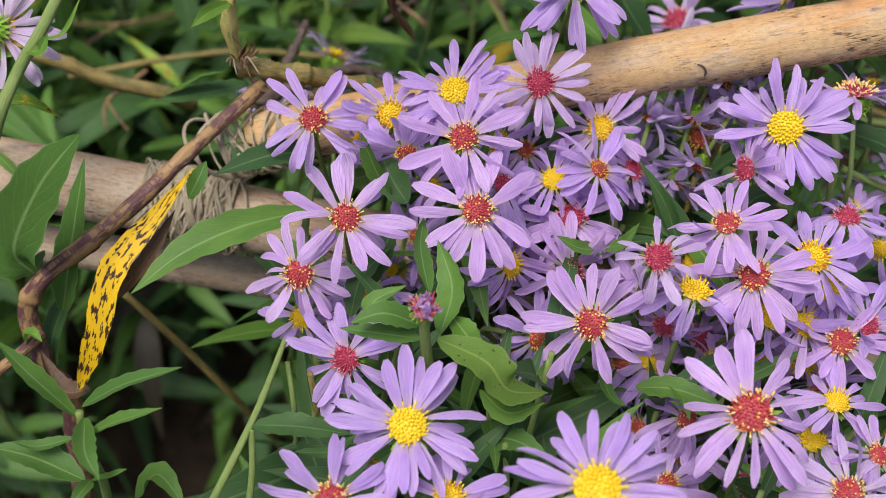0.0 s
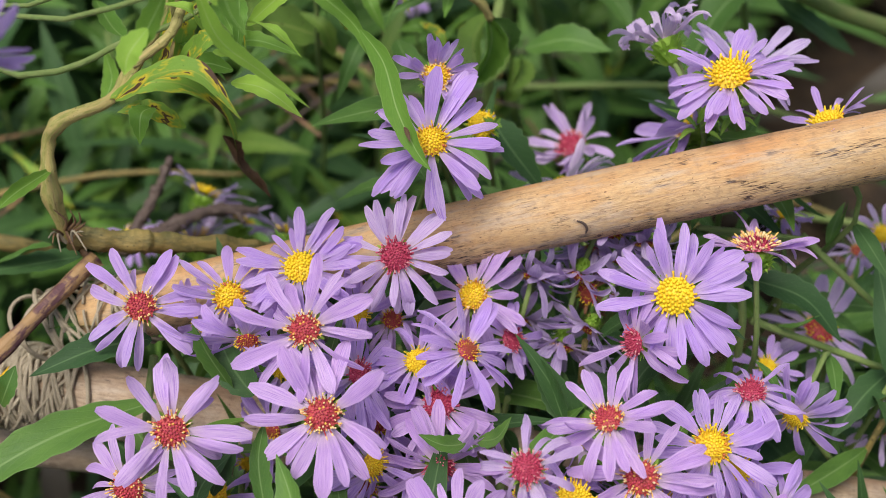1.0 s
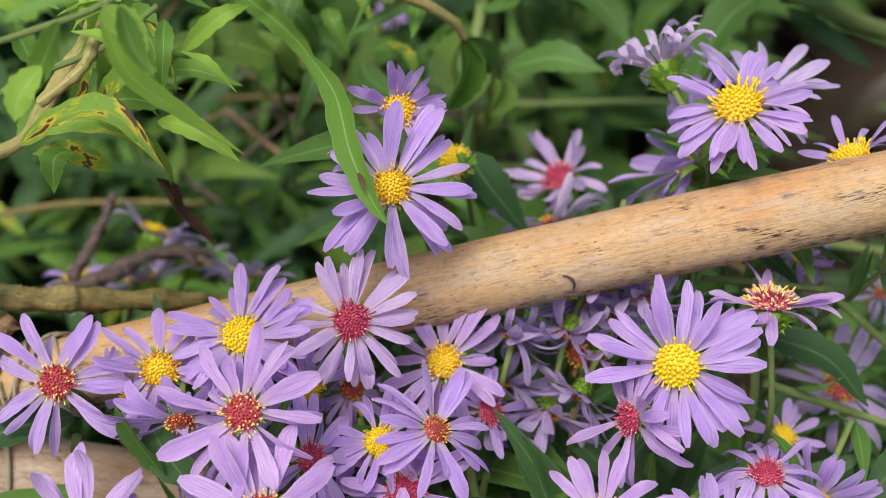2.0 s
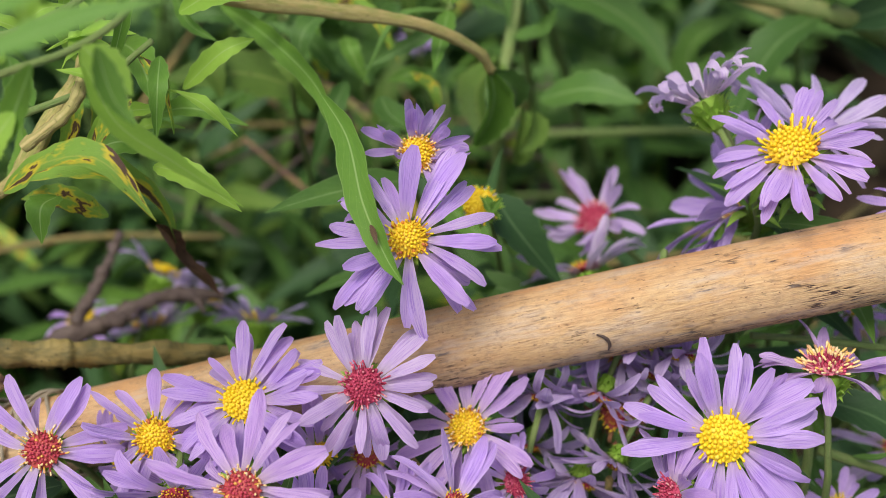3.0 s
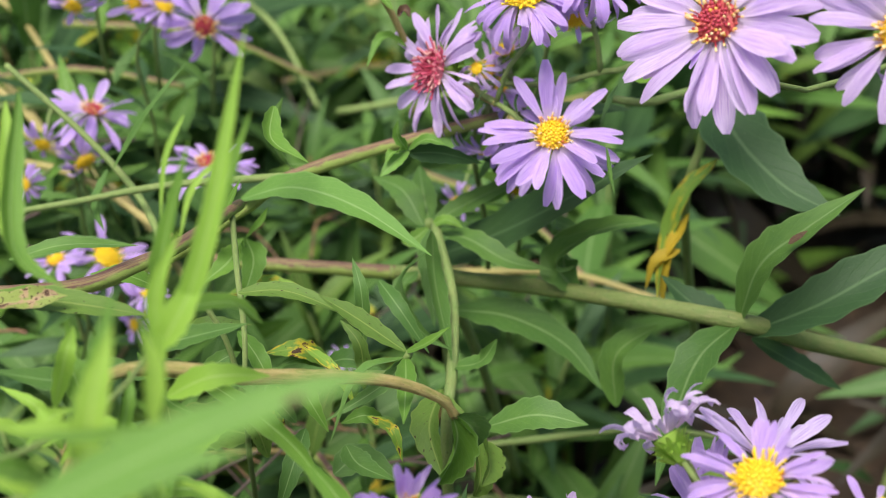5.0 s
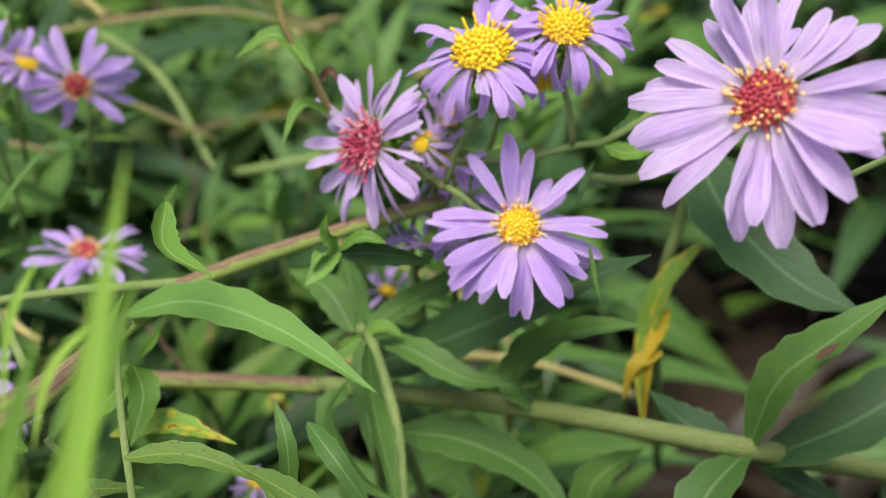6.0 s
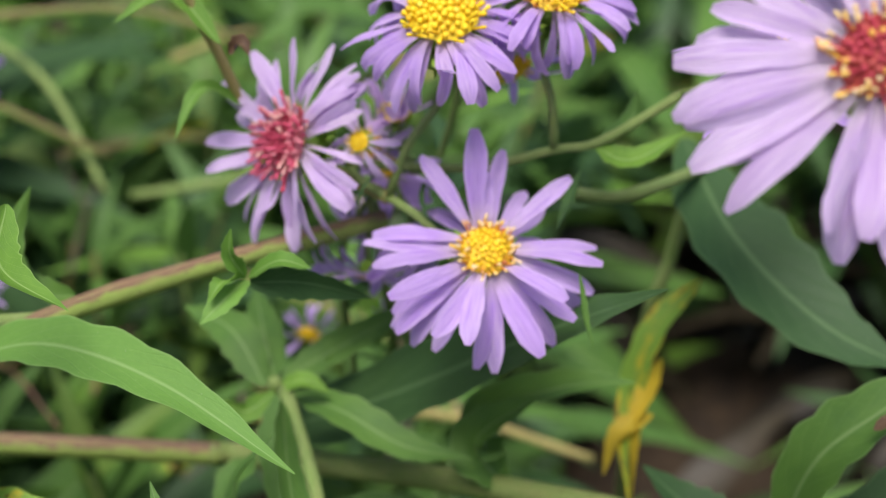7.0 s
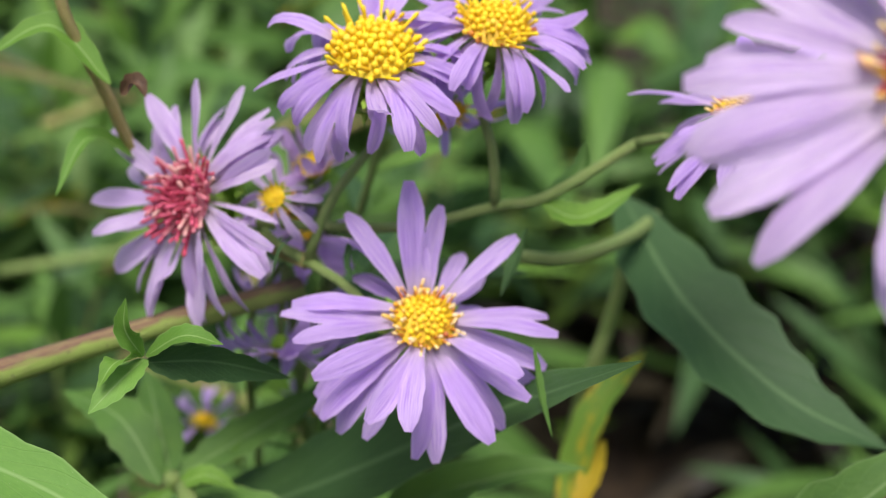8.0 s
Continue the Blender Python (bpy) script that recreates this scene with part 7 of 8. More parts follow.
leaf(shoot, [(-0.056, 0.0109, 0.0299), (-0.0501, 0.0102, 0.0388), (-0.0481, 0.0132, 0.0394)], 0.0042, (-0.21, -0.36, 0.91), LEAF_DYING, cup=0.15, seed=383)
leaf(shoot, [(-0.0472, 0.0125, 0.0263), (-0.04, 0.0069, 0.0298), (-0.0332, 0.0046, 0.0248)], 0.0044, (-0.13, -0.2, 0.97), LEAF_LIME, cup=0.15, seed=384)
leaf(shoot, [(-0.0611, 0.0443, 0.0258), (-0.0617, 0.0447, 0.0354), (-0.0628, 0.0489, 0.037)], 0.0054, (0.39, -0.48, 0.79), LEAF_BRIGHT, cup=0.15, seed=385)
leaf(shoot, [(-0.064, 0.0373, 0.0353), (-0.0606, 0.0379, 0.0455), (-0.0594, 0.0426, 0.0479)], 0.0035, (0.42, -0.35, 0.84), LEAF_LIME, cup=0.15, seed=386)
leaf(shoot, [(-0.0449, 0.0184, 0.0271), (-0.0455, 0.0192, 0.0371), (-0.0495, 0.0238, 0.0388)], 0.0035, (0.37, 0.05, 0.93), LEAF_DYING, cup=0.15, seed=387)

shoot = thing("leafy_stem", (-0.0385, 0.0946, 0.0096), "tangle of thin green leaves beside the bent stem", "plant")
stem(shoot, [(-0.049, 0.0979, 0.0123), (-0.0418, 0.0933, 0.0001), (-0.0387, 0.0907, -0.0176), (-0.0393, 0.093, -0.0378), (-0.0424, 0.1208, -0.0976), (-0.0551, 0.1943, -0.2278)], 0.0006, 0.0008, STEM_GREEN, seed=389)
leaf(shoot, [(-0.0247, 0.0916, -0.0041), (-0.0185, 0.0831, -0.004), (-0.0139, 0.0785, -0.0119)], 0.0028, (0.25, -0.49, 0.84), LEAF_DYING, cup=0.15, seed=390)
leaf(shoot, [(-0.0469, 0.0791, -0.0199), (-0.0514, 0.0727, -0.0186), (-0.058, 0.0697, -0.0257)], 0.0027, (-0.23, -0.33, 0.92), LEAF, cup=0.15, seed=391)
leaf(shoot, [(-0.039, 0.1014, -0.0072), (-0.0343, 0.0919, -0.0084), (-0.0306, 0.086, -0.0178)], 0.0047, (0.18, -0.44, 0.88), LEAF_BRIGHT, cup=0.15, seed=392)
leaf(shoot, [(-0.0495, 0.1043, -0.0227), (-0.0561, 0.1015, -0.0174), (-0.066, 0.1024, -0.0205)], 0.0055, (0.05, -0.43, 0.9), LEAF, cup=0.15, seed=393)
leaf(shoot, [(-0.0254, 0.0808, -0.0187), (-0.0284, 0.0718, -0.0202), (-0.0327, 0.0662, -0.03)], 0.0050, (0.28, -0.08, 0.96), LEAF, cup=0.15, seed=394)
leaf(shoot, [(-0.0187, 0.0997, -0.0177), (-0.0258, 0.098, -0.0112), (-0.0335, 0.0998, -0.0129)], 0.0055, (0.11, -0.34, 0.93), LEAF_DYING, cup=0.15, seed=395)
leaf(shoot, [(-0.0544, 0.109, -0.0007), (-0.0623, 0.1076, 0.006), (-0.0707, 0.1101, 0.005)], 0.0053, (0.5, -0.26, 0.82), LEAF_BRIGHT, cup=0.15, seed=396)
leaf(shoot, [(-0.0345, 0.087, -0.0333), (-0.037, 0.0877, -0.0237), (-0.0433, 0.0918, -0.0227)], 0.0048, (-0.04, -0.21, 0.98), LEAF_BLEMISHED, cup=0.15, seed=397)
leaf(shoot, [(-0.0119, 0.0786, -0.0142), (-0.007, 0.0719, -0.0123), (-0.0053, 0.0687, -0.0187)], 0.0028, (-0.2, -0.04, 0.98), LEAF_DYING, cup=0.15, seed=398)
leaf(shoot, [(-0.0203, 0.0985, -0.0165), (-0.0149, 0.0943, -0.0117), (-0.0076, 0.0934, -0.0149)], 0.0054, (0.17, -0.46, 0.87), LEAF, cup=0.15, seed=399)
leaf(shoot, [(-0.0254, 0.0872, -0.012), (-0.024, 0.0806, -0.0102), (-0.0204, 0.0772, -0.0167)], 0.0044, (0.14, -0.42, 0.9), LEAF_BRIGHT, cup=0.15, seed=400)
leaf(shoot, [(-0.0199, 0.1004, -0.0192), (-0.0256, 0.0977, -0.0137), (-0.0317, 0.0985, -0.0164)], 0.0027, (-0.2, -0.46, 0.87), LEAF, cup=0.15, seed=401)
leaf(shoot, [(-0.0293, 0.084, -0.003), (-0.0329, 0.0768, -0.0025), (-0.0342, 0.073, -0.01)], 0.0051, (-0.06, -0.34, 0.94), LEAF, cup=0.15, seed=402)
leaf(shoot, [(-0.0067, 0.1117, -0.0039), (-0.0027, 0.1024, -0.005), (0.0033, 0.0967, -0.0139)], 0.0042, (-0.21, -0.29, 0.93), LEAF, cup=0.15, seed=403)
leaf(shoot, [(-0.0113, 0.0987, -0.0118), (-0.0112, 0.1018, 0.0009), (-0.0126, 0.1088, 0.0056)], 0.0035, (-0.01, -0.44, 0.9), LEAF, cup=0.15, seed=404)
leaf(shoot, [(-0.051, 0.0958, -0.0171), (-0.0428, 0.0942, -0.009), (-0.0387, 0.0965, -0.009)], 0.0043, (0.03, -0.47, 0.88), LEAF, cup=0.15, seed=405)
leaf(shoot, [(-0.0274, 0.0837, -0.0195), (-0.0332, 0.0843, -0.0102), (-0.0421, 0.0886, -0.0093)], 0.0048, (0.25, -0.44, 0.86), LEAF, cup=0.15, seed=406)
leaf(shoot, [(-0.012, 0.0881, -0.0155), (-0.0124, 0.0901, -0.0042), (-0.0164, 0.0959, -0.0011)], 0.0035, (-0.13, -0.46, 0.88), LEAF_BLEMISHED, cup=0.15, seed=407)
leaf(shoot, [(-0.0308, 0.0882, -0.0253), (-0.032, 0.0885, -0.0159), (-0.0326, 0.0922, -0.0148)], 0.0043, (0.21, -0.4, 0.89), LEAF_DYING, cup=0.15, seed=408)
leaf(shoot, [(-0.0075, 0.0904, -0.0293), (-0.0121, 0.088, -0.0234), (-0.0177, 0.0888, -0.0261)], 0.0044, (-0.13, -0.44, 0.89), LEAF_BRIGHT, cup=0.15, seed=409)
leaf(shoot, [(-0.0565, 0.0961, -0.0222), (-0.055, 0.0887, -0.0213), (-0.0536, 0.0846, -0.0288)], 0.0055, (-0.03, -0.03, 1), LEAF_BLEMISHED, cup=0.15, seed=410)
leaf(shoot, [(-0.0552, 0.1085, -0.0146), (-0.0457, 0.1053, -0.0081), (-0.0358, 0.1058, -0.0096)], 0.0046, (-0.12, -0.15, 0.98), LEAF_BLEMISHED, cup=0.15, seed=411)

shoot = thing("leafy_stem", (-0.0869, 0.0845, 0.0235), "green shoot with a torn, browned leaf", "plant")
stem(shoot, [(-0.0958, 0.0838, 0.0219), (-0.0826, 0.0832, 0.0226), (-0.0672, 0.0868, 0.0205), (-0.0566, 0.0925, 0.0205), (-0.048, 0.0984, 0.0206), (-0.0384, 0.1396, 0.0001)], 0.0019, 0.0014, STEM_PURPLE, nodes=3, seed=413)
leaf(shoot, [(-0.0834, 0.0795, 0.0258), (-0.0715, 0.0738, 0.0282), (-0.0607, 0.0703, 0.0283), (-0.0521, 0.067, 0.0284)], 0.0063, (0.19, -0.27, 0.94), LEAF_BLEMISHED, cup=0.1, seed=414)
leaf(shoot, [(-0.0831, 0.0743, 0.0275), (-0.0737, 0.0709, 0.0307), (-0.0662, 0.07, 0.0319)], 0.0054, (0.24, -0.35, 0.9), LEAF_TORN, cup=0.2, wave=0.3, label="torn leaf end gone brown and pinkish", seed=415)
leaf(shoot, [(-0.0801, 0.0875, 0.0277), (-0.069, 0.0884, 0.0298), (-0.0556, 0.091, 0.0265)], 0.0037, (0.21, -0.23, 0.95), LEAF, seed=416)
leaf(shoot, [(-0.0525, 0.0583, 0.0276), (-0.044, 0.0628, 0.026), (-0.034, 0.0672, 0.0244)], 0.0052, (0.13, -0.17, 0.98), LEAF, seed=417)
leaf(shoot, [(-0.0556, 0.0573, 0.0261), (-0.0647, 0.0523, 0.0271), (-0.077, 0.0509, 0.0319)], 0.0069, (0.2, -0.13, 0.97), LEAF, seed=418)
leaf(shoot, [(-0.028, 0.1373, 0.0288), (-0.0287, 0.128, 0.0257), (-0.0208, 0.1195, 0.0245)], 0.0050, (0.39, -0.36, 0.85), LEAF_BRIGHT, cup=0.3, seed=419)
leaf(shoot, [(-0.0374, 0.0945, 0.0096), (-0.0266, 0.092, 0.0109), (-0.0129, 0.0854, 0.0078)], 0.0047, (0.38, -0.25, 0.89), LEAF_BLEMISHED, seed=420)
stem(shoot, [(-0.0397, 0.1297, 0.0038), (-0.038, 0.1049, 0.0062), (-0.037, 0.0929, 0.0002), (-0.0375, 0.0865, -0.0071)], 0.0007, 0.0006, STEM_GREEN, nodes=3, name="branch", seed=421)

shoot = thing("leafy_stem", (-0.046, -0.0066, 0.0759), "lime-green shoot with upright narrow leaves near the lens", "plant")
stem(shoot, [(-0.0418, 0.0156, 0.0636), (-0.0429, 0.0069, 0.0612), (-0.0502, 0.0022, 0.0581), (-0.0666, 0.001, 0.0521), (-0.1448, 0.0279, -0.001), (-0.24, -0.03, -0.2), (-0.25, -0.02, -0.42)], 0.0005, 0.0005, STEM_GREEN, seed=423)
leaf(shoot, [(-0.0413, 0.0132, 0.0655), (-0.0416, 0.0177, 0.0736), (-0.0375, 0.0216, 0.0815)], 0.0027, (0.17, -0.38, 0.91), LEAF_LIME, cup=0.14, seed=424)
leaf(shoot, [(-0.04, 0.0151, 0.0678), (-0.0343, 0.0203, 0.0804), (-0.027, 0.0359, 0.1034)], 0.0034, (0.13, -0.42, 0.9), LEAF_LIME, cup=0.14, seed=425)
leaf(shoot, [(-0.0418, 0.0143, 0.0667), (-0.0384, 0.0159, 0.0719), (-0.0343, 0.0205, 0.0775)], 0.0045, (0.15, -0.37, 0.92), LEAF_LIME, cup=0.14, seed=426)
leaf(shoot, [(-0.0466, -0.018, 0.0781), (-0.0449, -0.0143, 0.0854), (-0.0423, -0.0089, 0.0918)], 0.0040, (0.21, -0.3, 0.93), LEAF_LIME, cup=0.14, seed=427)
leaf(shoot, [(-0.0396, -0.0117, 0.0783), (-0.0387, -0.009, 0.0844), (-0.0397, -0.0064, 0.0888)], 0.0025, (0.17, -0.33, 0.93), LEAF_LIME, cup=0.14, seed=428)
leaf(shoot, [(-0.0468, -0.0083, 0.0739), (-0.0512, -0.0093, 0.0768), (-0.0571, -0.0102, 0.0783)], 0.0026, (0.23, -0.28, 0.93), LEAF_LIME, cup=0.14, seed=429)
leaf(shoot, [(-0.0429, -0.0095, 0.0729), (-0.0398, -0.0099, 0.0758), (-0.0397, -0.0086, 0.0773)], 0.0033, (0.17, -0.28, 0.94), LEAF_LIME, cup=0.14, seed=430)
leaf(shoot, [(-0.0672, 0.0635, 0.0775), (-0.0662, 0.0499, 0.0697), (-0.065, 0.0416, 0.0651), (-0.0577, 0.0352, 0.0615)], 0.0034, (0.25, -0.39, 0.88), LEAF_LIME, cup=0.14, seed=431)
leaf(shoot, [(-0.0394, 0.0594, 0.0757), (-0.0428, 0.055, 0.0704), (-0.0442, 0.0482, 0.0624)], 0.0011, (0.16, -0.47, 0.87), LEAF_LIME, cup=0.14, seed=432)
leaf(shoot, [(-0.0345, 0.0543, 0.0704), (-0.0391, 0.0512, 0.0664), (-0.0413, 0.0462, 0.0605)], 0.0012, (0.14, -0.44, 0.88), LEAF_LIME, cup=0.14, seed=433)
leaf(shoot, [(-0.0552, -0.0086, 0.0574), (-0.0583, -0.0112, 0.0543), (-0.0592, -0.0134, 0.0516)], 0.0046, (0.23, -0.18, 0.96), LEAF_LIME, cup=0.14, seed=434)
leaf(shoot, [(-0.0524, -0.0121, 0.0689), (-0.0551, -0.0124, 0.0714), (-0.0589, -0.0131, 0.0733)], 0.0046, (0.24, -0.24, 0.94), LEAF_LIME, cup=0.14, seed=435)
leaf(shoot, [(-0.0464, -0.0038, 0.0638), (-0.043, -0.006, 0.0617), (-0.0404, -0.008, 0.0596)], 0.0049, (0.17, -0.24, 0.96), LEAF_LIME, cup=0.14, seed=436)
leaf(shoot, [(-0.0482, -0.0006, 0.0597), (-0.0448, -0.0041, 0.0515), (-0.0383, -0.005, 0.0451), (-0.0304, -0.0051, 0.0367)], 0.0038, (0.13, -0.18, 0.97), LEAF_LIME, cup=0.14, seed=437)
leaf(shoot, [(-0.0681, 0.006, 0.0273), (-0.0595, 0.0051, 0.0347), (-0.0508, 0.0026, 0.0373), (-0.0429, -0.0046, 0.033)], 0.0056, (0.42, -0.2, 0.88), LEAF_DYING, cup=0.14, wave=0.25, seed=438)
stem(shoot, [(-0.055, 0.0171, 0.0412), (-0.0578, 0.0134, 0.0368), (-0.0648, 0.0102, 0.0324)], 0.0010, 0.0009, STEM_TAN, rough=0.12, name="branch", seed=439)
leaf(shoot, [(-0.0498, -0.0284, 0.0823), (-0.0384, -0.0282, 0.0875), (-0.0269, -0.029, 0.0914)], 0.0035, (0.15, -0.21, 0.97), LEAF_MID, cup=0.1, seed=440)
leaf(shoot, [(-0.0231, -0.038, 0.1059), (-0.0222, -0.038, 0.1064), (-0.0212, -0.038, 0.1068)], 0.0007, (0.01, -0.33, 0.94), LEAF_BROWN, cup=0.05, label="brown-edged hole in the leaf", seed=441)
leaf(shoot, [(0.0882, 0.1071, 0.0022), (0.0901, 0.107, 0.0041), (0.0922, 0.1069, 0.0059)], 0.0020, (-0.52, -0.21, 0.83), LEAF_BROWN, cup=0.05, label="brown-edged hole in the leaf", seed=442)
leaf(shoot, [(-0.0139, 0, 0.0273), (-0.0132, -0.002, 0.0275), (-0.0127, -0.0039, 0.0272)], 0.0010, (-0.35, -0.41, 0.84), LEAF_BROWN, cup=0.05, label="dark spot on the leaf", seed=443)

# more asters that fill the bouquet
aster((-0.0063, -0.0439, -0.0206), (0.17, -0.95, 0.26), 0.0135, 21, "maroon", "pinkish", disc_size=0.23, root=(0.0004, -0.0146, -0.0726), seed=444, label="pinkish lilac aster flower with a deep maroon centre")
aster((-0.0128, -0.0558, -0.0301), (0.64, -0.5, 0.58), 0.0125, 21, "russet", "lilac", disc_size=0.21, root=(-0.0075, -0.0289, -0.0842), seed=445, label="lilac aster flower with a brown-red centre")
aster((0.0101, -0.0481, -0.0238), (-0.55, -0.83, 0.08), 0.0125, 21, "russet", "pinkish", disc_size=0.21, root=(0.0202, -0.0196, -0.0765), seed=447, label="pinkish lilac aster flower with a brown-red centre")
aster((-0.0193, -0.0435, -0.0204), (0.66, -0.48, 0.57), 0.0122, 21, "yellow", "lilac", "droopy", disc_size=0.24, root=(-0.0153, -0.0141, -0.0723), seed=448, label="lilac aster flower with a centre of bright yellow florets")
aster((0.0307, -0.025, -0.0052), (-0.89, -0.34, 0.3), 0.0129, 21, "maroon", "pinkish", disc_size=0.23, root=(0.0451, 0.0084, -0.0541), seed=450, label="pinkish lilac aster flower with a deep maroon centre")
aster((0.0456, -0.0509, -0.0259), (0.35, -0.32, 0.88), 0.0135, 21, "yellow", "pinkish", disc_size=0.24, root=(0.0631, -0.023, -0.0791), seed=451, label="pinkish lilac aster flower with a centre of bright yellow florets")
aster((0.0591, -0.0503, -0.0254), (0.35, -0.42, 0.84), 0.0129, 21, "maroon", "lilac", disc_size=0.23, root=(0.0795, -0.0223, -0.0784), seed=453, label="lilac aster flower with a deep maroon centre")
aster((0.0209, -0.0679, -0.0396), (0.43, -0.66, 0.61), 0.0138, 21, "red", "pinkish", "droopy", disc_size=0.20, root=(0.0332, -0.0435, -0.0957), seed=454, label="pinkish lilac aster flower with a crimson centre flecked with yellow")
aster((-0.0435, -0.0253, -0.0058), (0.06, -1, 0.04), 0.0122, 21, "russet", "lilac", disc_size=0.21, root=(-0.0446, 0.008, -0.0548), seed=456, label="lilac aster flower with a brown-red centre")
aster((-0.0221, -0.0301, -0.0096), (0.61, -0.28, 0.74), 0.0125, 21, "maroon", "lilac", disc_size=0.23, root=(-0.0188, 0.0021, -0.0594), seed=457, label="lilac aster flower with a deep maroon centre")
aster((-0.0014, -0.0264, -0.0065), (0.47, -0.09, 0.88), 0.0122, 21, "russet", "lilac", disc_size=0.21, root=(0.0063, 0.0067, -0.0556), seed=459, label="lilac aster flower with a brown-red centre")
aster((0.0534, -0.0322, -0.0109), (-0.2, 0.09, 0.98), 0.0125, 21, "maroon", "lilac", "droopy", disc_size=0.23, root=(0.0726, -0.0004, -0.0609), seed=460, label="lilac aster flower with a deep maroon centre")
aster((0.0174, -0.0796, -0.049), (0.41, -0.41, 0.81), 0.0144, 21, "russet", "pinkish", disc_size=0.21, root=(0.029, -0.0577, -0.1071), seed=462, label="pinkish lilac aster flower with a brown-red centre")
aster((0.0489, -0.0705, -0.0416), (0.02, -0.01, 1), 0.0144, 21, "yellow", "lilac", disc_size=0.24, root=(0.0671, -0.0467, -0.0981), seed=463, label="lilac aster flower with a centre of bright yellow florets")

# frayed fibres at the broken joint

shoot = thing("broken_stem_end", (-0.0852, 0.0061, -0.0125), "frayed end of a broken brown stem at the joint", "stem")
stem(shoot, [(-0.083, 0.0039, -0.0098), (-0.0811, 0.0026, -0.0069), (-0.0796, 0.0013, -0.0053)], 0.0004, 0.0001, STRAW, name="fibre", seed=466)
stem(shoot, [(-0.0851, 0.0031, -0.0104), (-0.0861, 0.0022, -0.0073), (-0.0859, -0.0005, -0.007)], 0.0004, 0.0001, STEM_BROWN, name="fibre", seed=467)
stem(shoot, [(-0.0841, 0.0049, -0.0089), (-0.0819, 0.0043, -0.0055), (-0.0824, 0.0046, -0.0026)], 0.0004, 0.0001, STEM_BROWN, name="fibre", seed=468)
stem(shoot, [(-0.0835, 0.003, -0.0105), (-0.0822, 0.0027, -0.0068), (-0.0789, -0.0017, -0.0078)], 0.0004, 0.0001, STRAW, name="fibre", seed=469)
stem(shoot, [(-0.0854, 0.0041, -0.0097), (-0.0855, 0.0027, -0.0068), (-0.086, 0.0017, -0.0051)], 0.0004, 0.0001, STEM_BROWN, name="fibre", seed=470)
stem(shoot, [(-0.0832, 0.0044, -0.0093), (-0.0805, 0.0035, -0.0062), (-0.0792, 0.0028, -0.0041)], 0.0004, 0.0001, STEM_BROWN, name="fibre", seed=471)
stem(shoot, [(-0.0845, 0.0028, -0.0107), (-0.0854, 0.0022, -0.0073), (-0.0842, -0.0019, -0.008)], 0.0004, 0.0001, STRAW, name="fibre", seed=472)
stem(shoot, [(-0.0848, 0.0048, -0.009), (-0.0839, 0.0045, -0.0054), (-0.0858, 0.0048, -0.0026)], 0.0004, 0.0001, STEM_BROWN, name="fibre", seed=473)
stem(shoot, [(-0.0831, 0.0035, -0.0101), (-0.0815, 0.0022, -0.0072), (-0.0798, 0.0006, -0.0059)], 0.0004, 0.0001, STEM_BROWN, name="fibre", seed=474)
stem(shoot, [(-0.0853, 0.0034, -0.0102), (-0.0863, 0.0025, -0.0071), (-0.0868, 0.0003, -0.0063)], 0.0004, 0.0001, STRAW, name="fibre", seed=475)
stem(shoot, [(-0.0837, 0.0048, -0.009), (-0.0809, 0.0042, -0.0056), (-0.0806, 0.0043, -0.0028)], 0.0004, 0.0001, STEM_BROWN, name="fibre", seed=476)
stem(shoot, [(-0.0838, 0.0028, -0.0106), (-0.0836, 0.0025, -0.007), (-0.0809, -0.0023, -0.0084)], 0.0004, 0.0001, STEM_BROWN, name="fibre", seed=477)


# ---------------------------------------------------------------- thicket behind and below
THICKET = [plain_leaf("leaf", m, 30 + k, w, d) for k, (m, w, d) in enumerate(((LEAF, 0.17, 0.3), (LEAF, 0.22, 0.5), (LEAF_BRIGHT, 0.16, 0.2), (LEAF_DARK, 0.22, 0.45), (LEAF_DARK, 0.18, 0.25), (LEAF_BLEMISHED, 0.2, 0.5), (LEAF_BRIGHT, 0.19, 0.5), (LEAF, 0.2, 0.15), (LEAF_DYING, 0.17, 0.6), (LEAF_BROWN, 0.2, 0.9), (SHADE_LITTER, 0.24, 0.8), (LEAF_GOLD, 0.19, 0.7)))]
LUCK = (0, 0, 0, 0, 1, 1, 1, 2, 2, 2, 3, 3, 4, 4, 5, 6, 6, 7, 7, 7, 8, 0, 0, 1)


GAPS = ((-0.125, -0.005, 0.115, 0.36), (0.020, 0.105, 0.040, 0.08), (0.135, 0.200, 0.082, 0.22), (0.210, 0.250, 0.070, 0.18), (0.165, 0.290, 0.080, 0.26), (0.235, 0.370, 0.110, 0.40), (0.310, 0.480, 0.120, 0.40), (-0.15, 0.09, 0.035, 0.07))


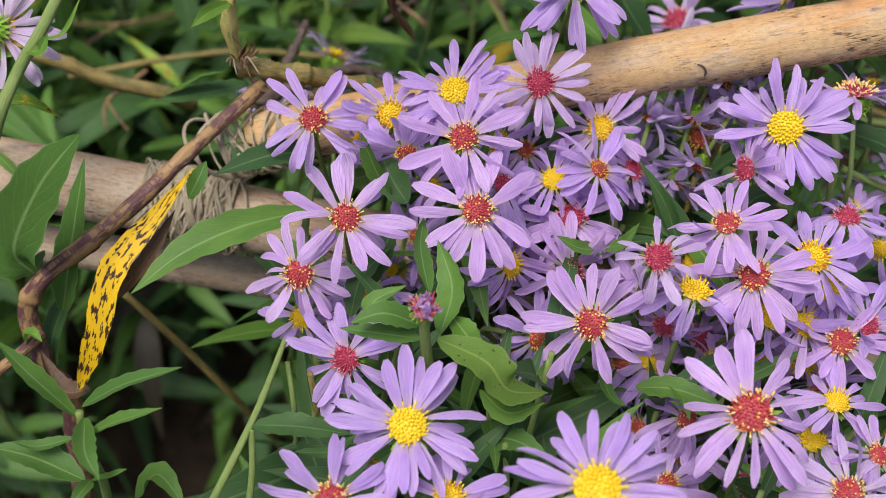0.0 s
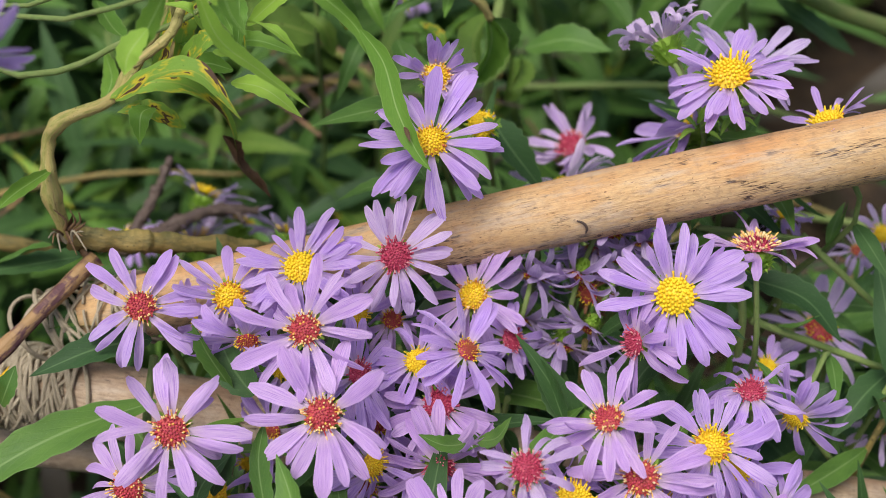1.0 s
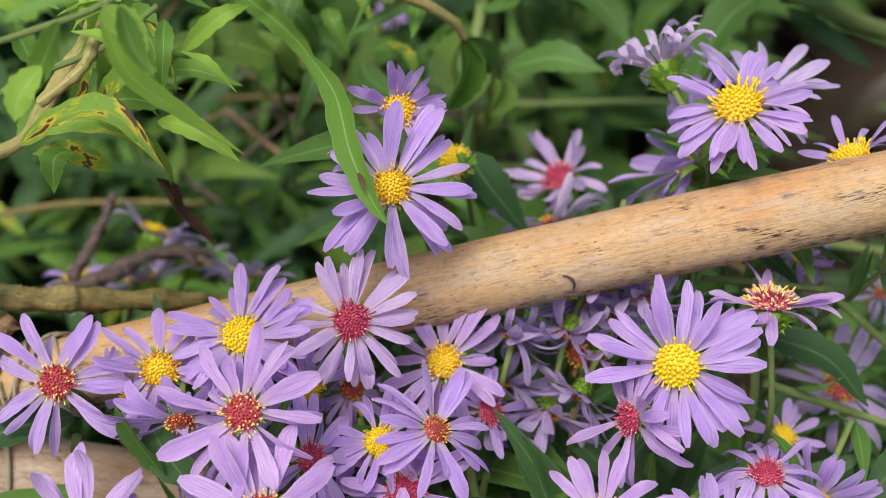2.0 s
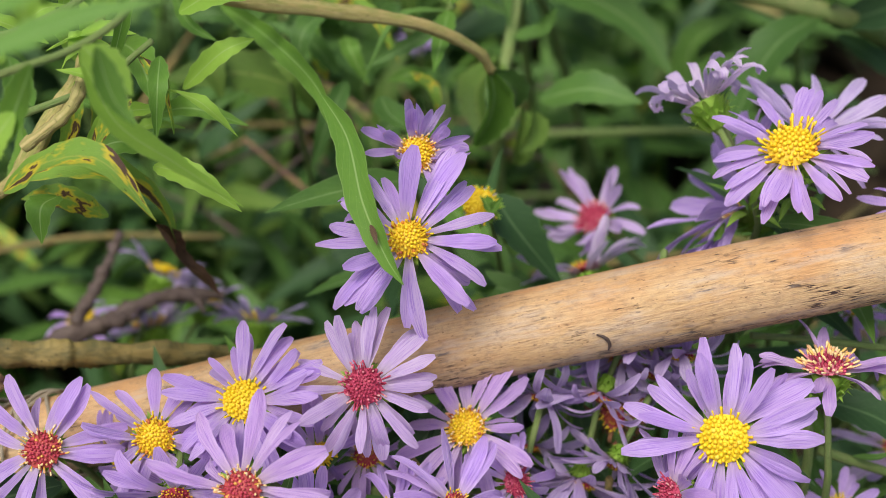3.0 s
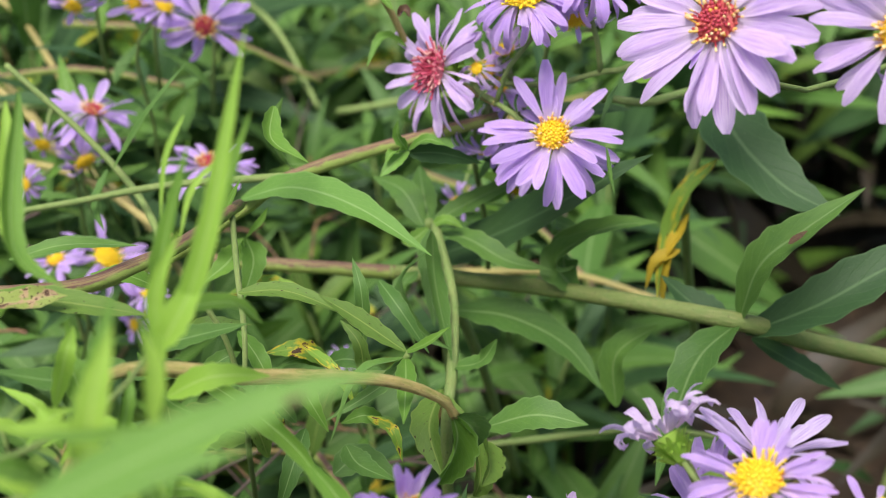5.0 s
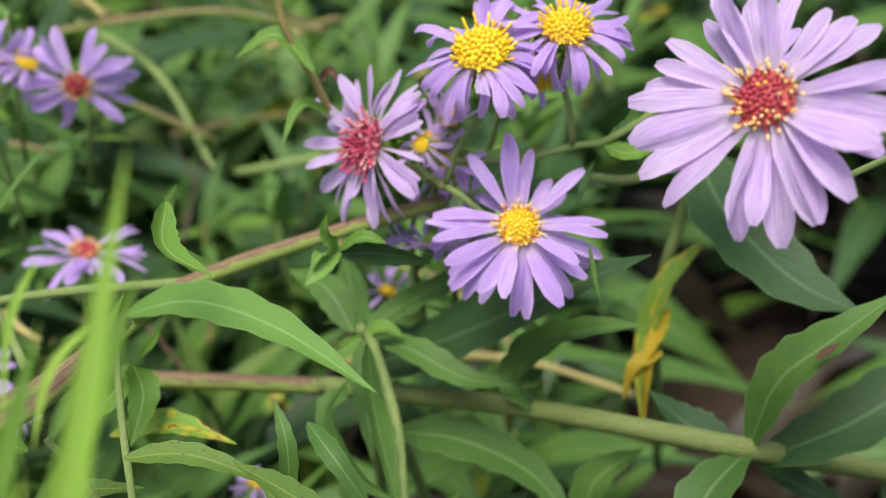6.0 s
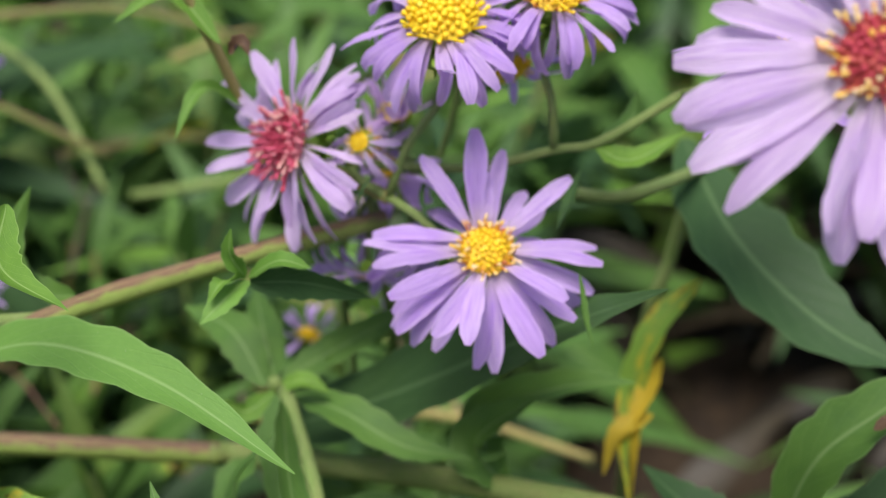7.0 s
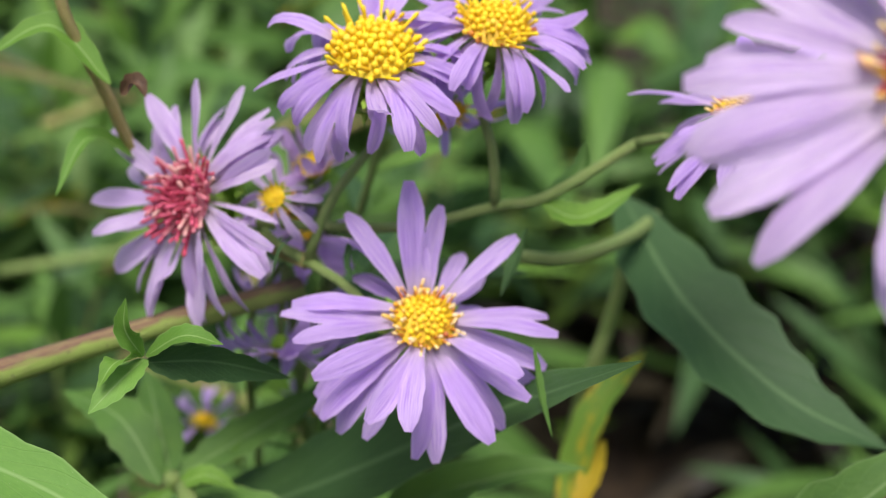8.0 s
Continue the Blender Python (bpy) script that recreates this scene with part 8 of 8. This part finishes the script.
def canopy(x, y):
    """Height of the thicket's top, with its gaps."""
    gap = sum(deep * max(0.0, 1 - ((x - a) ** 2 + (y - b) ** 2) / r**2) for a, b, r, deep in GAPS)
    rise = -gap - 0.050 + 0.045 * noise.noise((x * 14, y * 14, 3.0)) - 0.02 * max(0.0, 0.30 - y) / 0.3
    if -0.075 < x < 0.11 and -0.10 < y < 0.0:
        return -0.030 + 0.014 * noise.noise((x * 30, y * 30, 8.0)) - 0.25 * max(0.0, -0.06 - y)
    if y < 0.05:
        rise -= 0.045 + 0.25 * min(0.16, max(0.0, 0.02 - y))
    if y < -0.12:
        rise -= 0.05
    if 0.06 < y < 0.2:
        rise -= 0.035
    if y > 0.16 and x > -0.06:
        rise -= 0.05
    rise -= 0.03 * min(1.0, max(0.0, (y - 0.15) / 0.05))
    if x < -0.05 and y < 0.04:
        rise -= 0.10
    return rise


def leafy_shoot(x, y, seed, kinds=LUCK):
    rng = np.random.default_rng(seed)
    top = canopy(x, y) + rng.uniform(-0.012, 0.012)
    foot = np.array((x + rng.normal(0, 0.02), y + rng.uniform(-0.01, 0.05), -0.422))
    tip = np.array((x, y, top))
    knee = (foot + tip) / 2 + (*rng.normal(0, 0.012, 2), 0)
    ob = thing("aster_shoot", foot, "leafy green aster shoot in the thicket", "plant", "shoots of the thicket")
    stalk = stem(ob, [foot, knee, tip], 0.0017, 0.0007, STEM_OLIVE if seed % 4 == 0 else STEM_GREEN, 6, seed=seed, count=10)
    count = 17
    for k in range(count):
        s = 0.58 + 0.42 * (k + 0.5) / count
        at = (1 - s) ** 2 * foot + 2 * s * (1 - s) * knee + s * s * tip - foot
        size = rng.uniform(0.020, 0.050) * (1.15 - 0.5 * (s > 0.93)) * (1.45 if y > 0.22 else 1.0)
        m = Matrix.Translation(at) @ pose(0, 0, 0, rng.normal(0, 18), -rng.normal(24 + 26 * (s > 0.9), 16), 137.5 * k + rng.normal(0, 25))
        part("leaf", THICKET[kinds[int(rng.integers(len(kinds)))]], stalk, m @ Matrix.Diagonal((size, size * rng.uniform(0.8, 1.25), size, 1)))


spread = np.random.default_rng(77)
spots = []
while len(spots) < 105:
    x, y = spread.uniform(-0.24, 0.32), 0.03 + 0.50 * spread.random() ** 1.2
    if all((x - a) ** 2 + (y - b) ** 2 > 0.026**2 for a, b in spots):
        spots.append((x, y))
for k, (x, y) in enumerate(spots):
    if canopy(x, y) > -0.22:
        # nearer shoots get mostly dark leaves: shade under the thicket's top, put into colour
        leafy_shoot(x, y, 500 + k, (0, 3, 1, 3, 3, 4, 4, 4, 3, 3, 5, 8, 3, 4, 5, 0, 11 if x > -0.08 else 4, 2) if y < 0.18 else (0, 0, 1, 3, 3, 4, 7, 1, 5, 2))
# dark leaves here deepen the shade beneath the bouquet by colour
for k in range(46):
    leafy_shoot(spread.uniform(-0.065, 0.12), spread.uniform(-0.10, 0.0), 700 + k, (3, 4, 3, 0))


def undergrowth(count, seed):
    """Leaves past counting, deeper in and farther off."""
    rng = np.random.default_rng(seed)
    forms = [(np.array([v.co[:] for v in me.vertices]), [tuple(p.vertices) for p in me.polygons]) for me in THICKET]
    coat = np.array([[0.5, 0.0]])
    verts, faces, uvs, slots, far = [], [], [], [], 0
    for k in range(count):
        wide = k % 3 == 0
        turn, reach = rng.uniform(0, 2 * math.pi), rng.random()
        reach = (0.45 + 1.35 * reach ** 0.8) * (1 + 0.15 * math.sin(3 * turn + 1)) if wide else 0.62 * math.sqrt(reach)
        x, y = 0.04 + reach * math.cos(turn), 0.22 + reach * math.sin(turn)
        top = canopy(x, y)
        if (top < -0.20 and k % 16) or (y > 0.20 and k % 5 in (0, 2)):
            continue
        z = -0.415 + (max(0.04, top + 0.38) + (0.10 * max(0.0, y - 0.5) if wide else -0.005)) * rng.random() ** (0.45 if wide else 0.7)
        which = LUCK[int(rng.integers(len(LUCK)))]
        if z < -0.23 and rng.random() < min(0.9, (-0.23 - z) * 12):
            which = (10, 10, 3)[int(rng.integers(3))]  # dead leaves low down, their dark tone painting in the gap's shade
        v, f = forms[which]
        size = rng.uniform(0.026, 0.060) * (2.0 if wide else 1.9 if y > 0.20 else 1.0)
        # most leaves behind the canes recoloured dark, which paints more shade there
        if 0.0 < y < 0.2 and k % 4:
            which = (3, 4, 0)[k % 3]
        if which in (2, 6) and k % 4:
            which = (0, 1, 3)[k % 3]
        m = pose(x, y, z, rng.normal(0, 25), -rng.normal(15, 28), rng.uniform(0, 360))
        turn = np.array(m.to_3x3()) * size
        verts.append(v @ turn.T + np.array(m.translation))
        faces += [tuple(i + far for i in p) for p in f]
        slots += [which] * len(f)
        far += len(v)
        uvs.append(np.stack(np.meshgrid((0, 0.5, 1), np.linspace(0, 1, 9)), -1).reshape(-1, 2))
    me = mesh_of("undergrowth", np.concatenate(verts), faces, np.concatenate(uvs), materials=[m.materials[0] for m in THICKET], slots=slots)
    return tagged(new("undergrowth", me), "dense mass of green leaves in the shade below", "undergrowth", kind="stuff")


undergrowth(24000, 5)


def dry_stalk(a, b, radius, seed, material):
    ob = thing("dry_stalk", a, "old bare plant stalk in the thicket", "stalk", "old stalks in the thicket")
    mid = (Vector(a) + Vector(b)) / 2 + Vector((0.006, 0, 0.008))
    stem(ob, [a, mid, b], radius, radius * 0.7, material, 7, nodes=3, seed=seed, count=16)


for k in range(48):
    x, y = spread.uniform(-0.2, 0.28), spread.uniform(0.06, 0.5)
    z = canopy(x, y) - 0.012 + (0.022 if y > 0.2 else 0.0)
    turn = spread.uniform(-1.2, 1.2)
    dry_stalk((x, y, z), (x + 0.10 * math.cos(turn), y + 0.10 * math.sin(turn), z + spread.uniform(-0.04, 0.02)), 0.0016 if y > 0.2 else 0.0011, k, (STEM_TAN, STEM_GREEN, STEM_PURPLE, STEM_TAN)[k % 4] if y > 0.2 else (STEM_GREEN, STEM_OLIVE)[k % 2])


def dead_twig(a, seed):
    """A thin forked brown twig among the leaves."""
    rng = np.random.default_rng(seed)
    ob = thing("dead_twig", a, "thin brown dead twig among the leaves", "twig", "dead twigs in the thicket")
    a = np.array(a)
    way = np.array((rng.normal(), rng.normal() * 0.6, rng.normal() * 0.25))
    way *= rng.uniform(0.03, 0.06) / np.linalg.norm(way)
    bend = rng.normal(0, 0.005, 3)
    stem(ob, [a, a + way * 0.5 + bend, a + way], 0.0007, 0.0004, (STEM_DEAD, STEM_BROWN)[seed % 2], 5, 0.15, seed=seed, count=10)
    fork = a + way * 0.5 + bend
    stem(ob, [fork, fork + way * 0.3 + rng.normal(0, 0.008, 3)], 0.0005, 0.0003, (STEM_DEAD, STEM_BROWN)[seed % 2], 5, 0.15, seed=seed, name="branch", count=6)


for k in range(60):
    x, y = spread.uniform(-0.17, 0.22), spread.uniform(0.02, 0.36)
    dead_twig((x, y, canopy(x, y) + spread.uniform(-0.03, 0.004)), 900 + k)
